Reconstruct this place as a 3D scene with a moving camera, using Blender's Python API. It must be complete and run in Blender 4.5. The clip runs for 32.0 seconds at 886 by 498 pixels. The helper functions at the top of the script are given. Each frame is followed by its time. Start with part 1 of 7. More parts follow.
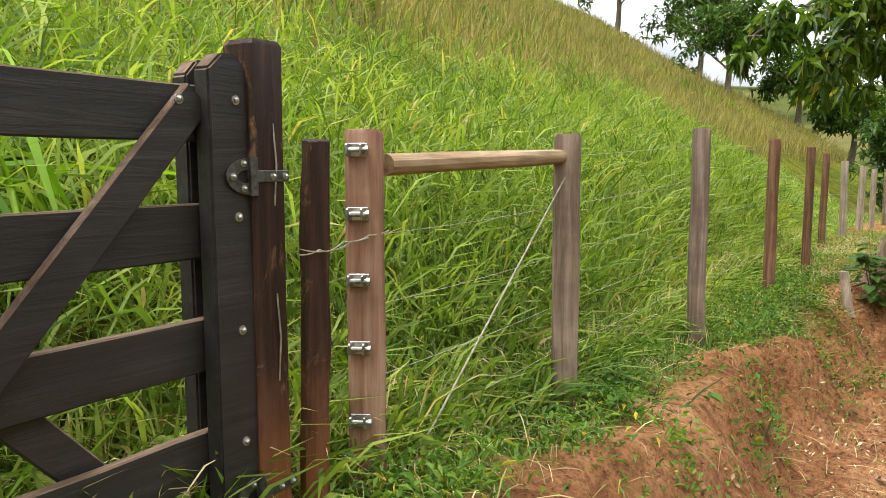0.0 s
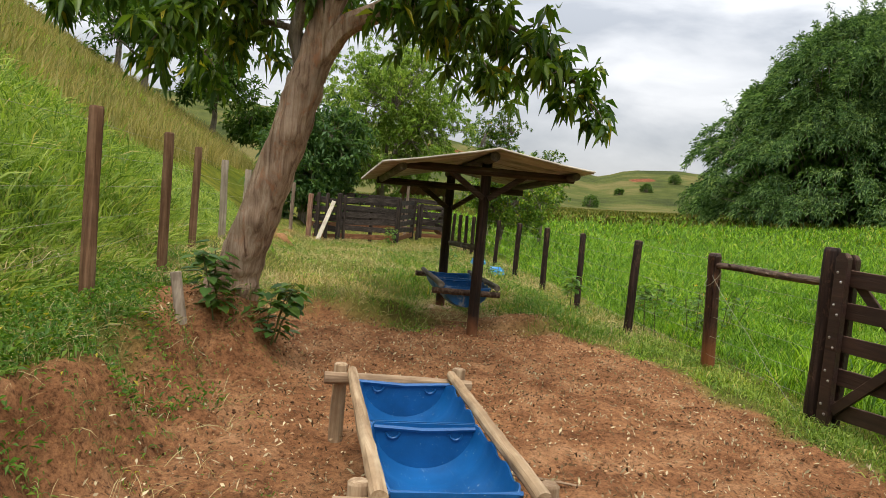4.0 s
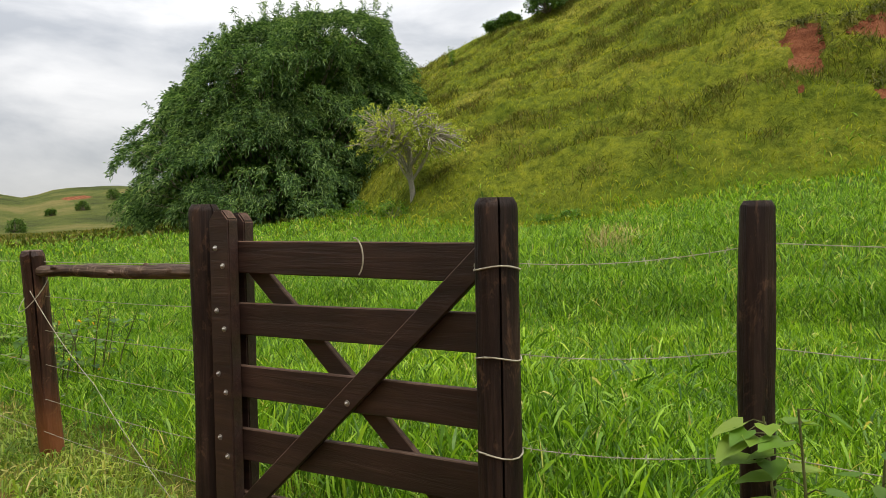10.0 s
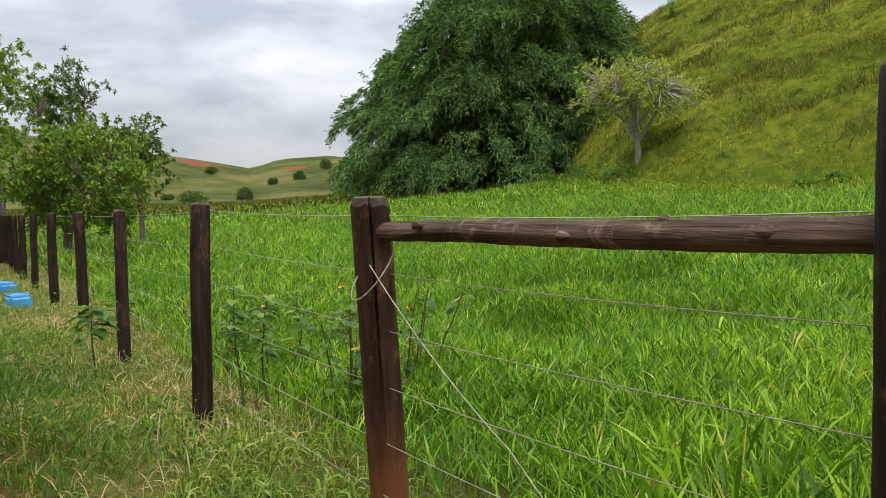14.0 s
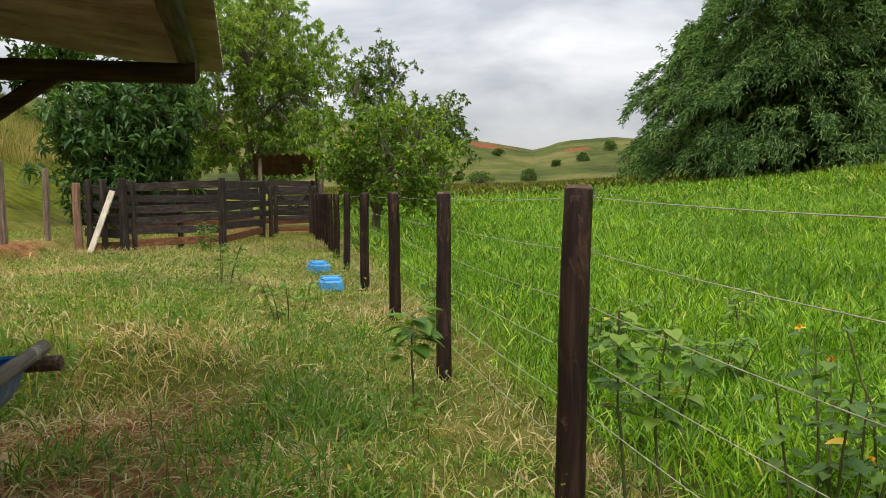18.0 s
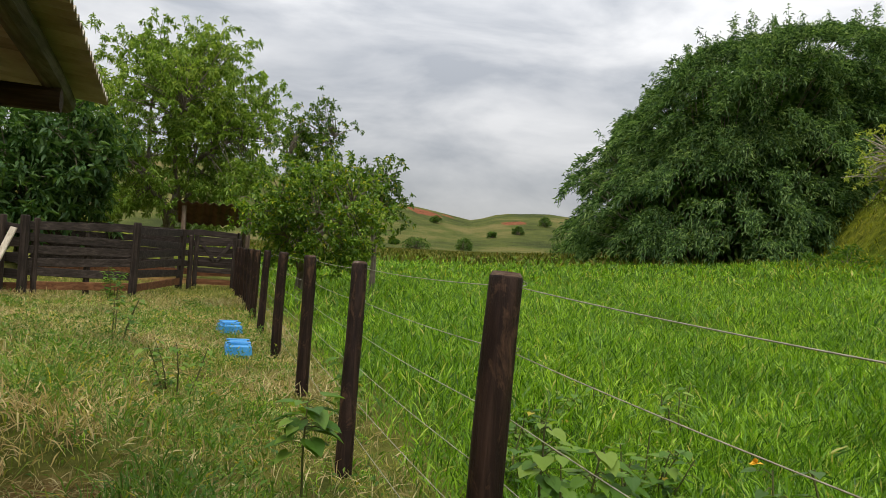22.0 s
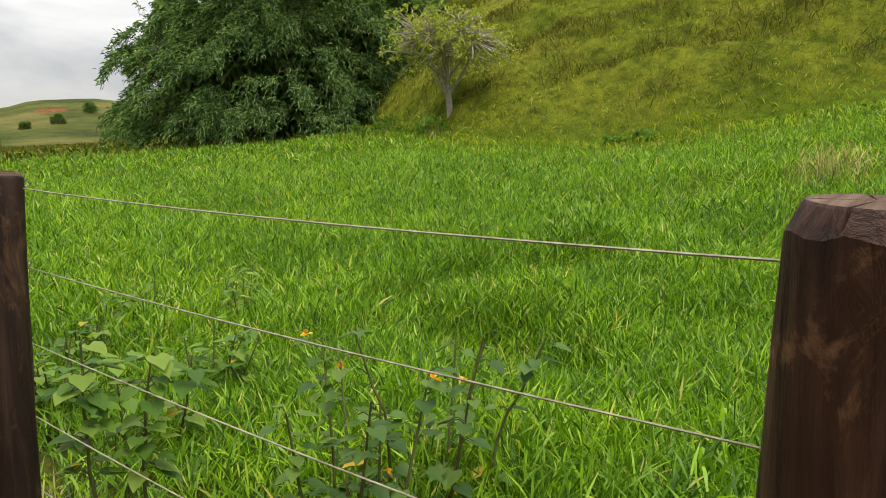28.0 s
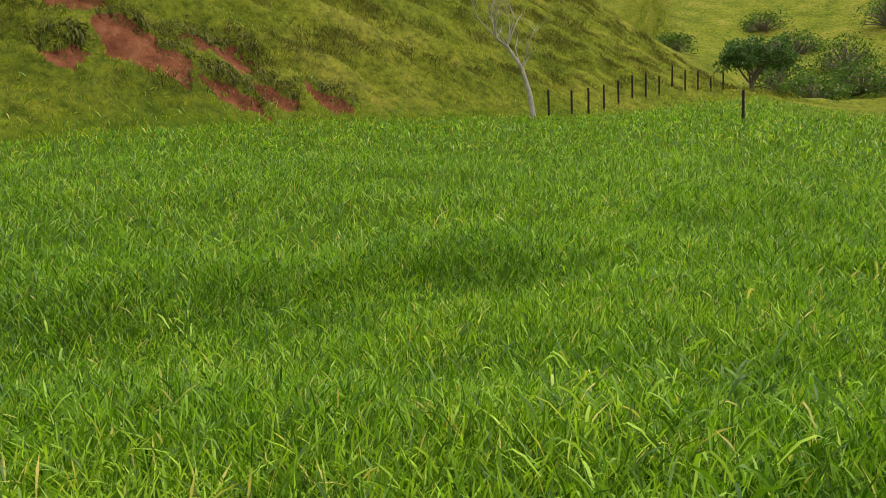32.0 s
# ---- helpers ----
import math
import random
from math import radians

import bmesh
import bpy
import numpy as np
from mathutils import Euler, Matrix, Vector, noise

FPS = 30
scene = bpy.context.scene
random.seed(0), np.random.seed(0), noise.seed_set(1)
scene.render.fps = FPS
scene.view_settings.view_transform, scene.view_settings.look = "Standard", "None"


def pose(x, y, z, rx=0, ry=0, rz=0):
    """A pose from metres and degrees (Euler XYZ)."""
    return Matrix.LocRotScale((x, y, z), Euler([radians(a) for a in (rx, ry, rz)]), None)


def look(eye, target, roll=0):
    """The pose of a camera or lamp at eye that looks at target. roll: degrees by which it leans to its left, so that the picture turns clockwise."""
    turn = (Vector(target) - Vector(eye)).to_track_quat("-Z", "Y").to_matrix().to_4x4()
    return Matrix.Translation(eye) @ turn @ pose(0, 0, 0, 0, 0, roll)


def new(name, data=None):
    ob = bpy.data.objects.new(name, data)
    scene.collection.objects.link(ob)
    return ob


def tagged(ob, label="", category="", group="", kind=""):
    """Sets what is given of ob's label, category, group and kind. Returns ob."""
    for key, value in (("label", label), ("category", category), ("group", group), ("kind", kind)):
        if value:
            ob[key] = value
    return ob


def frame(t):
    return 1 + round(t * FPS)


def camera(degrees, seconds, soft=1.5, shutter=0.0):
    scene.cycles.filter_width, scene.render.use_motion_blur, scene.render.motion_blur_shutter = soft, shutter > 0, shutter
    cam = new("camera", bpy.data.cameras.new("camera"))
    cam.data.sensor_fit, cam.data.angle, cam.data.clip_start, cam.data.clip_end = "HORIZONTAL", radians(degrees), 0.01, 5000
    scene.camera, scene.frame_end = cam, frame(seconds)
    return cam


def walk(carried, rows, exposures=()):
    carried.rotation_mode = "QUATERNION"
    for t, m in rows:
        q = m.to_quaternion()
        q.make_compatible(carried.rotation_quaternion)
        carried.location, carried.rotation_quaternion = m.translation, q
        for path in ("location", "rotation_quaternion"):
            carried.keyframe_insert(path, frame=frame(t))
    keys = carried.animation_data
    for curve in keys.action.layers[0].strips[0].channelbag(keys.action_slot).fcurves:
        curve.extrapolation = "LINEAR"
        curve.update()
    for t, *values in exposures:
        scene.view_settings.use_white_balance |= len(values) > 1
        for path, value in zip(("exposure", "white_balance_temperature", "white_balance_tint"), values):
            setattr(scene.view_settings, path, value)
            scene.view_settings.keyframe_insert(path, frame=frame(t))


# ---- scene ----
cam = camera(61.8, 32.0, soft=0.4)
PATH = [
    (0, (-4.56, -8.775, 1.782), (-5.648, -7.112, 1.557), -0.1),
    (0.5, (-4.529, -8.696, 1.78), (-5.224, -6.827, 1.622), 1.2),
    (1, (-4.545, -8.594, 1.776), (-4.805, -6.611, 1.72), 2.7),
    (1.5, (-4.545, -8.47, 1.718), (-4.444, -6.477, 1.585), 3.0),
    (2, (-4.487, -8.274, 1.694), (-4.331, -6.288, 1.522), 4.3),
    (2.5, (-4.444, -8.061, 1.69), (-4.293, -6.074, 1.518), 6.0),
    (3, (-4.411, -7.772, 1.701), (-4.246, -5.786, 1.531), 6.1),
    (3.5, (-4.278, -7.539, 1.673), (-4.002, -5.564, 1.516), 6.0),
    (5.5, (-3.414, -6.407, 1.483), (-3.041, -4.447, 1.357), 4.1),
    (6, (-3.261, -6.217, 1.492), (-2.763, -4.283, 1.372), 2.3),
    (6.5, (-3.046, -6.031, 1.463), (-2.36, -4.156, 1.351), 3.0),
    (7, (-2.831, -5.878, 1.463), (-1.905, -4.108, 1.365), 2.6),
    (7.5, (-2.649, -5.677, 1.44), (-1.502, -4.041, 1.356), 1.5),
    (8, (-2.49, -5.53, 1.425), (-1.24, -3.971, 1.348), 0.5),
    (8.5, (-2.315, -5.357, 1.416), (-1.021, -3.834, 1.345), -0.0),
    (9, (-2.143, -5.119, 1.371), (-0.694, -3.742, 1.304), -0.5),
    (9.5, (-1.926, -4.891, 1.349), (-0.403, -3.597, 1.288), -1.0),
    (10, (-1.739, -4.657, 1.352), (-0.214, -3.365, 1.29), -1.0),
    (10.5, (-1.643, -4.384, 1.355), (-0.129, -3.079, 1.295), -2.0),
    (11, (-1.548, -4.114, 1.344), (-0.063, -2.776, 1.283), -2.9),
    (11.5, (-1.465, -3.852, 1.362), (-0.147, -2.349, 1.312), -3.0),
    (12, (-1.426, -3.55, 1.369), (-0.213, -1.961, 1.317), -3.8),
    (12.5, (-1.378, -3.261, 1.344), (-0.161, -1.676, 1.255), -4.6),
    (13, (-1.304, -2.945, 1.339), (-0.092, -1.358, 1.236), -2.6),
    (13.5, (-1.289, -2.605, 1.3), (-0.094, -1.005, 1.192), -1.1),
    (14, (-1.250, -2.275, 1.244), (-0.112, -0.636, 1.105), -1.0),
    (14.5, (-1.206, -1.974, 1.236), (-0.203, -0.254, 1.05), -0.5),
    (16.5, (-1.17, -1.000, 1.257), (-0.414, 0.840, 1.052), -0.5),
    (17, (-1.142, -0.768, 1.257), (-0.390, 1.075, 1.061), -0.4),
    (17.5, (-1.138, -0.723, 1.253), (-0.538, 1.177, 1.073), -0.3),
    (18, (-1.112, -0.618, 1.251), (-0.651, 1.32, 1.072), -0.3),
    (18.5, (-1.081, -0.505, 1.25), (-0.723, 1.454, 1.064), -0.2),
    (19, (-1.054, -0.454, 1.26), (-0.816, 1.523, 1.076), -0.8),
    (19.5, (-0.922, -0.337, 1.281), (-0.898, 1.654, 1.094), -0.2),
    (20, (-0.877, -0.277, 1.291), (-0.989, 1.71, 1.094), 1.5),
    (20.5, (-0.869, -0.266, 1.308), (-0.998, 1.721, 1.127), 2.2),
    (21, (-0.841, -0.249, 1.307), (-0.893, 1.747, 1.192), 2.8),
    (21.5, (-0.848, -0.209, 1.296), (-0.576, 1.772, 1.241), 3.8),
    (22, (-0.897, -0.168, 1.293), (-0.267, 1.73, 1.295), 4.3),
    (22.5, (-0.896, -0.108, 1.288), (-0.025, 1.692, 1.323), 4.8),
    (23, (-0.868, -0.094, 1.286), (0.158, 1.622, 1.345), 5.5),
    (23.5, (-0.854, -0.146, 1.291), (0.299, 1.487, 1.368), 5.8),
    (24, (-0.846, -0.161, 1.276), (0.359, 1.434, 1.338), 6.1),
    (24.5, (-0.841, -0.164, 1.28), (0.388, 1.414, 1.309), 5.1),
    (26.5, (-0.802, -0.17, 1.307), (0.562, 1.291, 1.365), 2.6),
    (27, (-0.770, -0.125, 1.292), (0.600, 1.327, 1.178), 0.8),
    (27.5, (-0.719, -0.128, 1.289), (0.742, 1.219, 1.059), -0.6),
    (28, (-0.745, -0.107, 1.299), (0.798, 1.135, 1.026), 0.0),
    (28.5, (-0.658, -0.149, 1.309), (0.995, 0.942, 1.031), 0.1),
    (29, (-0.561, -0.149, 1.325), (1.274, 0.614, 1.097), 0.1),
    (29.5, (-0.478, -0.167, 1.325), (1.486, 0.156, 1.135), -1.1),
    (30, (-0.43, -0.254, 1.331), (1.561, -0.233, 1.135), -1.0),
    (30.5, (-0.373, -0.296, 1.363), (1.617, -0.373, 1.17), 0.2),
    (31, (-0.28, -0.325, 1.376), (1.683, -0.657, 1.187), 0.5),
    (31.5, (-0.175, -0.334, 1.393), (1.731, -0.91, 1.197), -1.1),
    (32, (-0.122, -0.362, 1.397), (1.697, -1.168, 1.19), -2.0),
]
walk(cam, [(t, look(eye, target, roll)) for t, eye, target, roll in PATH],
     ((0.0, 1.18, 6500, 10), (1.0, 0.78, 6500, 10), (3.0, 0.74, 6500, 10), (7.0, 0.63, 6650, 10), (10.0, 0.63, 6700, 10), (12.0, 0.69, 6350, 10), (14.0, 0.65, 6300, 10),
      (17.0, 0.60, 6600, 10), (18.5, 0.73, 6550, 10), (20.0, 0.88, 6500, 10), (21.0, 0.63, 6500, 10), (22.0, 0.35, 6600, 10), (23.0, 0.25, 6700, 10), (24.0, 0.42, 7000, 10),
      (27.0, 0.57, 6900, 10), (28.0, 0.73, 6850, 10), (29.2, 0.95, 7000, 10), (29.9, 0.77, 5800, 8), (31.1, 0.59, 5650, 8), (31.7, 0.55, 6700, 9), (32.0, 0.57, 6900, 10)))

# ---- world and sun: an overcast midday ----
world = bpy.data.worlds.new("overcast_sky")
scene.world = world
world.use_nodes = True
wn, wl = world.node_tree.nodes, world.node_tree.links
wn.clear()
w_out = wn.new("ShaderNodeOutputWorld")
w_bg = wn.new("ShaderNodeBackground")
w_sky = wn.new("ShaderNodeTexSky")
w_sky.sky_type, w_sky.sun_disc = "NISHITA", False
w_sky.sun_elevation, w_sky.sun_rotation = radians(62), radians(200)
w_geo = wn.new("ShaderNodeTexCoord")
w_map = wn.new("ShaderNodeMapping")
w_map.inputs["Scale"].default_value = (1.7, 1.7, 5.6)
w_noise = wn.new("ShaderNodeTexNoise")
w_noise.inputs["Scale"].default_value, w_noise.inputs["Detail"].default_value = 2.1, 7.0
w_noise.inputs["Roughness"].default_value = 0.52
w_noise.inputs["Distortion"].default_value = 0.35
w_ramp = wn.new("ShaderNodeValToRGB")
w_ramp.color_ramp.elements[0].position, w_ramp.color_ramp.elements[0].color = 0.37, (2.65, 2.82, 3.1, 1)
w_ramp.color_ramp.elements[1].position, w_ramp.color_ramp.elements[1].color = 0.66, (5.1, 5.15, 5.25, 1)
w_mix = wn.new("ShaderNodeMixRGB")
w_mix.inputs["Fac"].default_value = 0.93
w_bg.inputs["Strength"].default_value = 0.10
wl.new(w_geo.outputs["Generated"], w_map.inputs["Vector"])
wl.new(w_map.outputs["Vector"], w_noise.inputs["Vector"])
wl.new(w_noise.outputs["Fac"], w_ramp.inputs["Fac"])
wl.new(w_sky.outputs["Color"], w_mix.inputs["Color1"])
w_sep = wn.new("ShaderNodeSeparateXYZ")
wl.new(w_geo.outputs["Generated"], w_sep.inputs["Vector"])
w_up = wn.new("ShaderNodeMapRange")  # an overcast sky is about three times as bright overhead as at the horizon
w_up.inputs["From Min"].default_value, w_up.inputs["From Max"].default_value = 0.0, 1.0
w_up.inputs["To Min"].default_value, w_up.inputs["To Max"].default_value = 0.70, 3.95
wl.new(w_sep.outputs["Z"], w_up.inputs["Value"])
w_cl = wn.new("ShaderNodeMixRGB")
w_cl.blend_type, w_cl.inputs["Fac"].default_value = "MULTIPLY", 1.0
wl.new(w_ramp.outputs["Color"], w_cl.inputs["Color1"])
wl.new(w_up.outputs["Result"], w_cl.inputs["Color2"])
wl.new(w_cl.outputs["Color"], w_mix.inputs["Color2"])
wl.new(w_mix.outputs["Color"], w_bg.inputs["Color"])
wl.new(w_bg.outputs["Background"], w_out.inputs["Surface"])

sun_data = bpy.data.lights.new("sun", "SUN")
sun_data.energy, sun_data.angle, sun_data.color = 1.9, radians(30), (1.0, 0.95, 0.86)
sun = new("sun", sun_data)
sun.matrix_world = look((0, 0, 40), (0 + 16 * math.sin(radians(20)), 16 * math.cos(radians(20)), 0))
scene.view_settings.exposure = 0.46


# ---- materials ----
def shader(name, rough=0.8, metal=0.0, spec=0.3):
    m = bpy.data.materials.new(name)
    m.use_nodes = True
    nt = m.node_tree
    b = nt.nodes["Principled BSDF"]
    b.inputs["Roughness"].default_value, b.inputs["Metallic"].default_value = rough, metal
    b.inputs["Specular IOR Level"].default_value = spec
    return m, nt, b


def ramp(nt, fac, stops):
    r = nt.nodes.new("ShaderNodeValToRGB")
    el = r.color_ramp.elements
    while len(el) < len(stops):
        el.new(0.5)
    for e, (p, c) in zip(el, stops):
        e.position, e.color = p, (*c, 1)
    nt.links.new(fac, r.inputs["Fac"])
    return r.outputs["Color"]


def coords(nt, scale=(1, 1, 1), obj=True):
    tc = nt.nodes.new("ShaderNodeTexCoord")
    mp = nt.nodes.new("ShaderNodeMapping")
    mp.inputs["Scale"].default_value = scale
    nt.links.new(tc.outputs["Object" if obj else "Generated"], mp.inputs["Vector"])
    return mp.outputs["Vector"]


def noise_of(nt, vec, scale, detail=5.0, rough=0.55, distort=0.0):
    n = nt.nodes.new("ShaderNodeTexNoise")
    n.inputs["Scale"].default_value, n.inputs["Detail"].default_value = scale, detail
    n.inputs["Roughness"].default_value, n.inputs["Distortion"].default_value = rough, distort
    nt.links.new(vec, n.inputs["Vector"])
    return n.outputs["Fac"]


def mixed(nt, fac, a, b, mode="MIX"):
    x = nt.nodes.new("ShaderNodeMixRGB")
    x.blend_type = mode
    for key, v in (("Fac", fac), ("Color1", a), ("Color2", b)):
        if isinstance(v, (int, float)):
            x.inputs[key].default_value = v
        elif isinstance(v, tuple):
            x.inputs[key].default_value = (*v, 1)
        else:
            nt.links.new(v, x.inputs[key])
    return x.outputs["Color"]


def bumped(nt, b, height, strength, dist=0.01):
    n = nt.nodes.new("ShaderNodeBump")
    n.inputs["Strength"].default_value, n.inputs["Distance"].default_value = strength, dist
    nt.links.new(height, n.inputs["Height"])
    nt.links.new(n.outputs["Normal"], b.inputs["Normal"])


def wood(name, dark, mid, light, axis=2, rough=0.8, foot=None, grain=1.0, fz=(0.0, 0.22), fmax=0.75, worn=None, spec=0.18):
    """Weathered wood with its grain along one axis; foot: a soil colour that stains it from below, in splashes."""
    m, nt, b = shader(name, rough, 0, spec)
    s = [26.0, 26.0, 26.0]
    s[axis] = 1.6
    v = coords(nt, tuple(s))
    g = noise_of(nt, v, 1.0, 6, 0.65, 0.6)
    c = ramp(nt, g, ((0.30, dark), (0.5, mid), (0.74, light)))
    blot = noise_of(nt, coords(nt, (3, 3, 3)), 1.3, 4, 0.6)
    c = mixed(nt, ramp(nt, blot, ((0.35, (0, 0, 0)), (0.7, (0.55, 0.55, 0.55)))), c, tuple(x * 0.55 for x in dark), "MIX")
    rnd = nt.nodes.new("ShaderNodeObjectInfo").outputs["Random"]
    c = mixed(nt, 0.5, c, ramp(nt, rnd, ((0.0, (0.55, 0.55, 0.55)), (1.0, (1.0, 0.97, 0.93)))), "MULTIPLY")
    if worn:
        w_n = noise_of(nt, coords(nt, (9, 9, 5)), 1.0, 7, 0.72, 0.8)
        c = mixed(nt, ramp(nt, w_n, ((0.56, (0, 0, 0)), (0.66, (0.7, 0.7, 0.7)))), c, worn)
    if foot:
        tc = nt.nodes.new("ShaderNodeTexCoord")
        sp = nt.nodes.new("ShaderNodeSeparateXYZ")
        nt.links.new(tc.outputs["Object"], sp.inputs["Vector"])
        add = nt.nodes.new("ShaderNodeMath")
        add.operation, add.inputs[2].default_value = "MULTIPLY_ADD", 0.6
        add.inputs[1].default_value = -0.5
        nt.links.new(noise_of(nt, coords(nt, (5, 5, 3)), 1.5, 4), add.inputs[0])
        sub = nt.nodes.new("ShaderNodeMath")
        sub.operation = "ADD"
        nt.links.new(add.outputs[0], sub.inputs[0])
        nt.links.new(sp.outputs["Z"], sub.inputs[1])
        f = ramp(nt, sub.outputs[0], ((fz[0] + 0.6, (fmax, fmax, fmax)), (min(fz[1] + 0.6, 1.0), (0, 0, 0))))
        c = mixed(nt, f, c, foot)
    nt.links.new(c, b.inputs["Base Color"])
    bumped(nt, b, g, 0.55 * grain, 0.012)
    return m


def leafy(name, dark, mid, light, trans=0.35, rough=0.45, yellow=None, spec=0.35):
    m, nt, b = shader(name, rough, 0, spec)
    geo = nt.nodes.new("ShaderNodeNewGeometry")
    c = ramp(nt, geo.outputs["Random Per Island"], ((0.0, dark), (0.5, mid), (0.96, light)) + (((0.985, yellow),) if yellow else ()))
    big = noise_of(nt, coords(nt), 0.62, 5, 0.6)
    c = mixed(nt, 0.75, c, ramp(nt, big, ((0.32, (0.50, 0.60, 0.5)), (0.52, (0.95, 0.97, 0.9)), (0.70, (1.32, 1.15, 1.05)))), "MULTIPLY")
    nt.links.new(c, b.inputs["Base Color"])
    t = nt.nodes.new("ShaderNodeBsdfTranslucent")
    nt.links.new(mixed(nt, 1.0, c, (1.25, 1.3, 0.6), "MULTIPLY"), t.inputs["Color"])
    mx = nt.nodes.new("ShaderNodeMixShader")
    mx.inputs["Fac"].default_value = trans
    nt.links.new(b.outputs[0], mx.inputs[1])
    nt.links.new(t.outputs[0], mx.inputs[2])
    nt.links.new(mx.outputs[0], nt.nodes["Material Output"].inputs["Surface"])
    return m


SOIL = (0.36, 0.17, 0.075)
M_DARK = wood("dark_oiled_wood", (0.009, 0.005, 0.004), (0.025, 0.013, 0.009), (0.070, 0.040, 0.028), rough=0.62, worn=(0.115, 0.062, 0.035), grain=1.6)
M_DARKFOOT = wood("dark_wood_muddied_foot", (0.009, 0.005, 0.004), (0.025, 0.013, 0.009), (0.070, 0.040, 0.028), rough=0.62, worn=(0.115, 0.062, 0.035), grain=1.6, foot=(0.25, 0.085, 0.03), fz=(-0.14, 0.22))
M_SHELTERP = wood("shelter_post_wood", (0.009, 0.005, 0.004), (0.025, 0.013, 0.009), (0.065, 0.037, 0.026), rough=0.65, grain=1.6, foot=(0.25, 0.10, 0.04), fz=(-0.34, 0.0))
M_FIRST = wood("first_post_wood", (0.014, 0.006, 0.004), (0.046, 0.020, 0.0125), (0.115, 0.056, 0.035), rough=0.6, worn=(0.24, 0.125, 0.060), grain=1.6, foot=(0.25, 0.085, 0.03), fz=(-0.14, 0.22), spec=0.25)
M_ENDG = wood("weathered_end_grain", (0.045, 0.026, 0.018), (0.12, 0.075, 0.052), (0.26, 0.185, 0.14), axis=0, rough=0.85, grain=2.0, worn=(0.34, 0.27, 0.22))
M_MUDPLANK = wood("mud_caked_plank", (0.10, 0.042, 0.02), (0.22, 0.10, 0.048), (0.34, 0.18, 0.09), axis=0, rough=0.9)
M_PALEP = wood("bleached_fence_post", (0.20, 0.15, 0.11), (0.36, 0.29, 0.22), (0.54, 0.46, 0.37), rough=0.9)
M_DARKX = wood("dark_oiled_board", (0.016, 0.008, 0.006), (0.033, 0.016, 0.0115), (0.062, 0.032, 0.023), axis=1, rough=0.5, grain=0.8, spec=0.4)
M_DARKBOARD = wood("dark_painted_board", (0.017, 0.014, 0.014), (0.028, 0.024, 0.023), (0.046, 0.039, 0.037), axis=1, rough=0.5, grain=0.6, spec=0.4)
M_BARE = wood("bare_worn_edge", (0.07, 0.045, 0.03), (0.15, 0.10, 0.068), (0.28, 0.20, 0.14), axis=1, rough=0.85)
M_BAREDK = wood("bare_worn_dark_edge", (0.04, 0.022, 0.015), (0.085, 0.05, 0.034), (0.16, 0.10, 0.07), axis=1, rough=0.8)
M_PINK = wood("weathered_reddish_post", (0.20, 0.095, 0.058), (0.37, 0.205, 0.135), (0.54, 0.37, 0.27), rough=0.85)
M_GREYW = wood("weathered_grey_post", (0.10, 0.072, 0.052), (0.235, 0.17, 0.125), (0.42, 0.34, 0.27), rough=0.9)
M_BROWNP = wood("weathered_brown_post", (0.07, 0.035, 0.020), (0.18, 0.095, 0.052), (0.31, 0.19, 0.12), rough=0.88)
M_BARKX = wood("peeled_pole_lengthwise", (0.23, 0.14, 0.075), (0.42, 0.29, 0.17), (0.62, 0.48, 0.31), axis=1, rough=0.8)
M_POLE = wood("peeled_pole_upright", (0.20, 0.12, 0.07), (0.36, 0.25, 0.15), (0.55, 0.42, 0.28), axis=2, rough=0.85)
M_POLEX = wood("peeled_pole_across", (0.20, 0.12, 0.07), (0.38, 0.26, 0.16), (0.58, 0.44, 0.29), axis=0, rough=0.85)
M_RAIL = wood("dark_barky_rail", (0.028, 0.017, 0.011), (0.098, 0.060, 0.041), (0.28, 0.195, 0.14), axis=1, rough=0.75, grain=2.4, worn=(0.30, 0.21, 0.145))
M_RAIL2 = wood("brown_roof_pole", (0.055, 0.043, 0.034), (0.125, 0.105, 0.085), (0.24, 0.21, 0.175), axis=1, rough=0.85)
M_GREYPOLE = wood("greyed_pole_lengthwise", (0.060, 0.050, 0.040), (0.135, 0.115, 0.092), (0.30, 0.265, 0.22), axis=1, rough=0.85, grain=1.8, worn=(0.40, 0.37, 0.32))
M_BEAM = wood("brown_cross_beam", (0.025, 0.015, 0.010), (0.06, 0.038, 0.026), (0.13, 0.09, 0.06), axis=0, rough=0.8)
M_CORRAL = wood("old_corral_plank", (0.025, 0.019, 0.016), (0.055, 0.043, 0.037), (0.13, 0.10, 0.085), axis=0, rough=0.9)
M_CORRALP = wood("old_corral_post", (0.020, 0.014, 0.011), (0.045, 0.033, 0.027), (0.10, 0.075, 0.06), axis=2, rough=0.9)
M_TRUNK = wood("tree_bark", (0.13, 0.072, 0.046), (0.40, 0.275, 0.19), (0.62, 0.49, 0.38), rough=0.9, foot=(0.36, 0.17, 0.085), grain=2.6, fz=(0.0, 0.35), fmax=0.9, worn=(0.30, 0.13, 0.065))
M_BRANCH = wood("grey_branch_bark", (0.10, 0.08, 0.06), (0.22, 0.18, 0.14), (0.40, 0.35, 0.29), rough=0.9)
M_PALE = wood("pale_bare_twig", (0.28, 0.25, 0.20), (0.42, 0.38, 0.32), (0.60, 0.56, 0.49), rough=0.9)
M_TWIG = wood("grey_twig_bark", (0.18, 0.15, 0.12), (0.37, 0.33, 0.27), (0.58, 0.54, 0.47), rough=0.9)
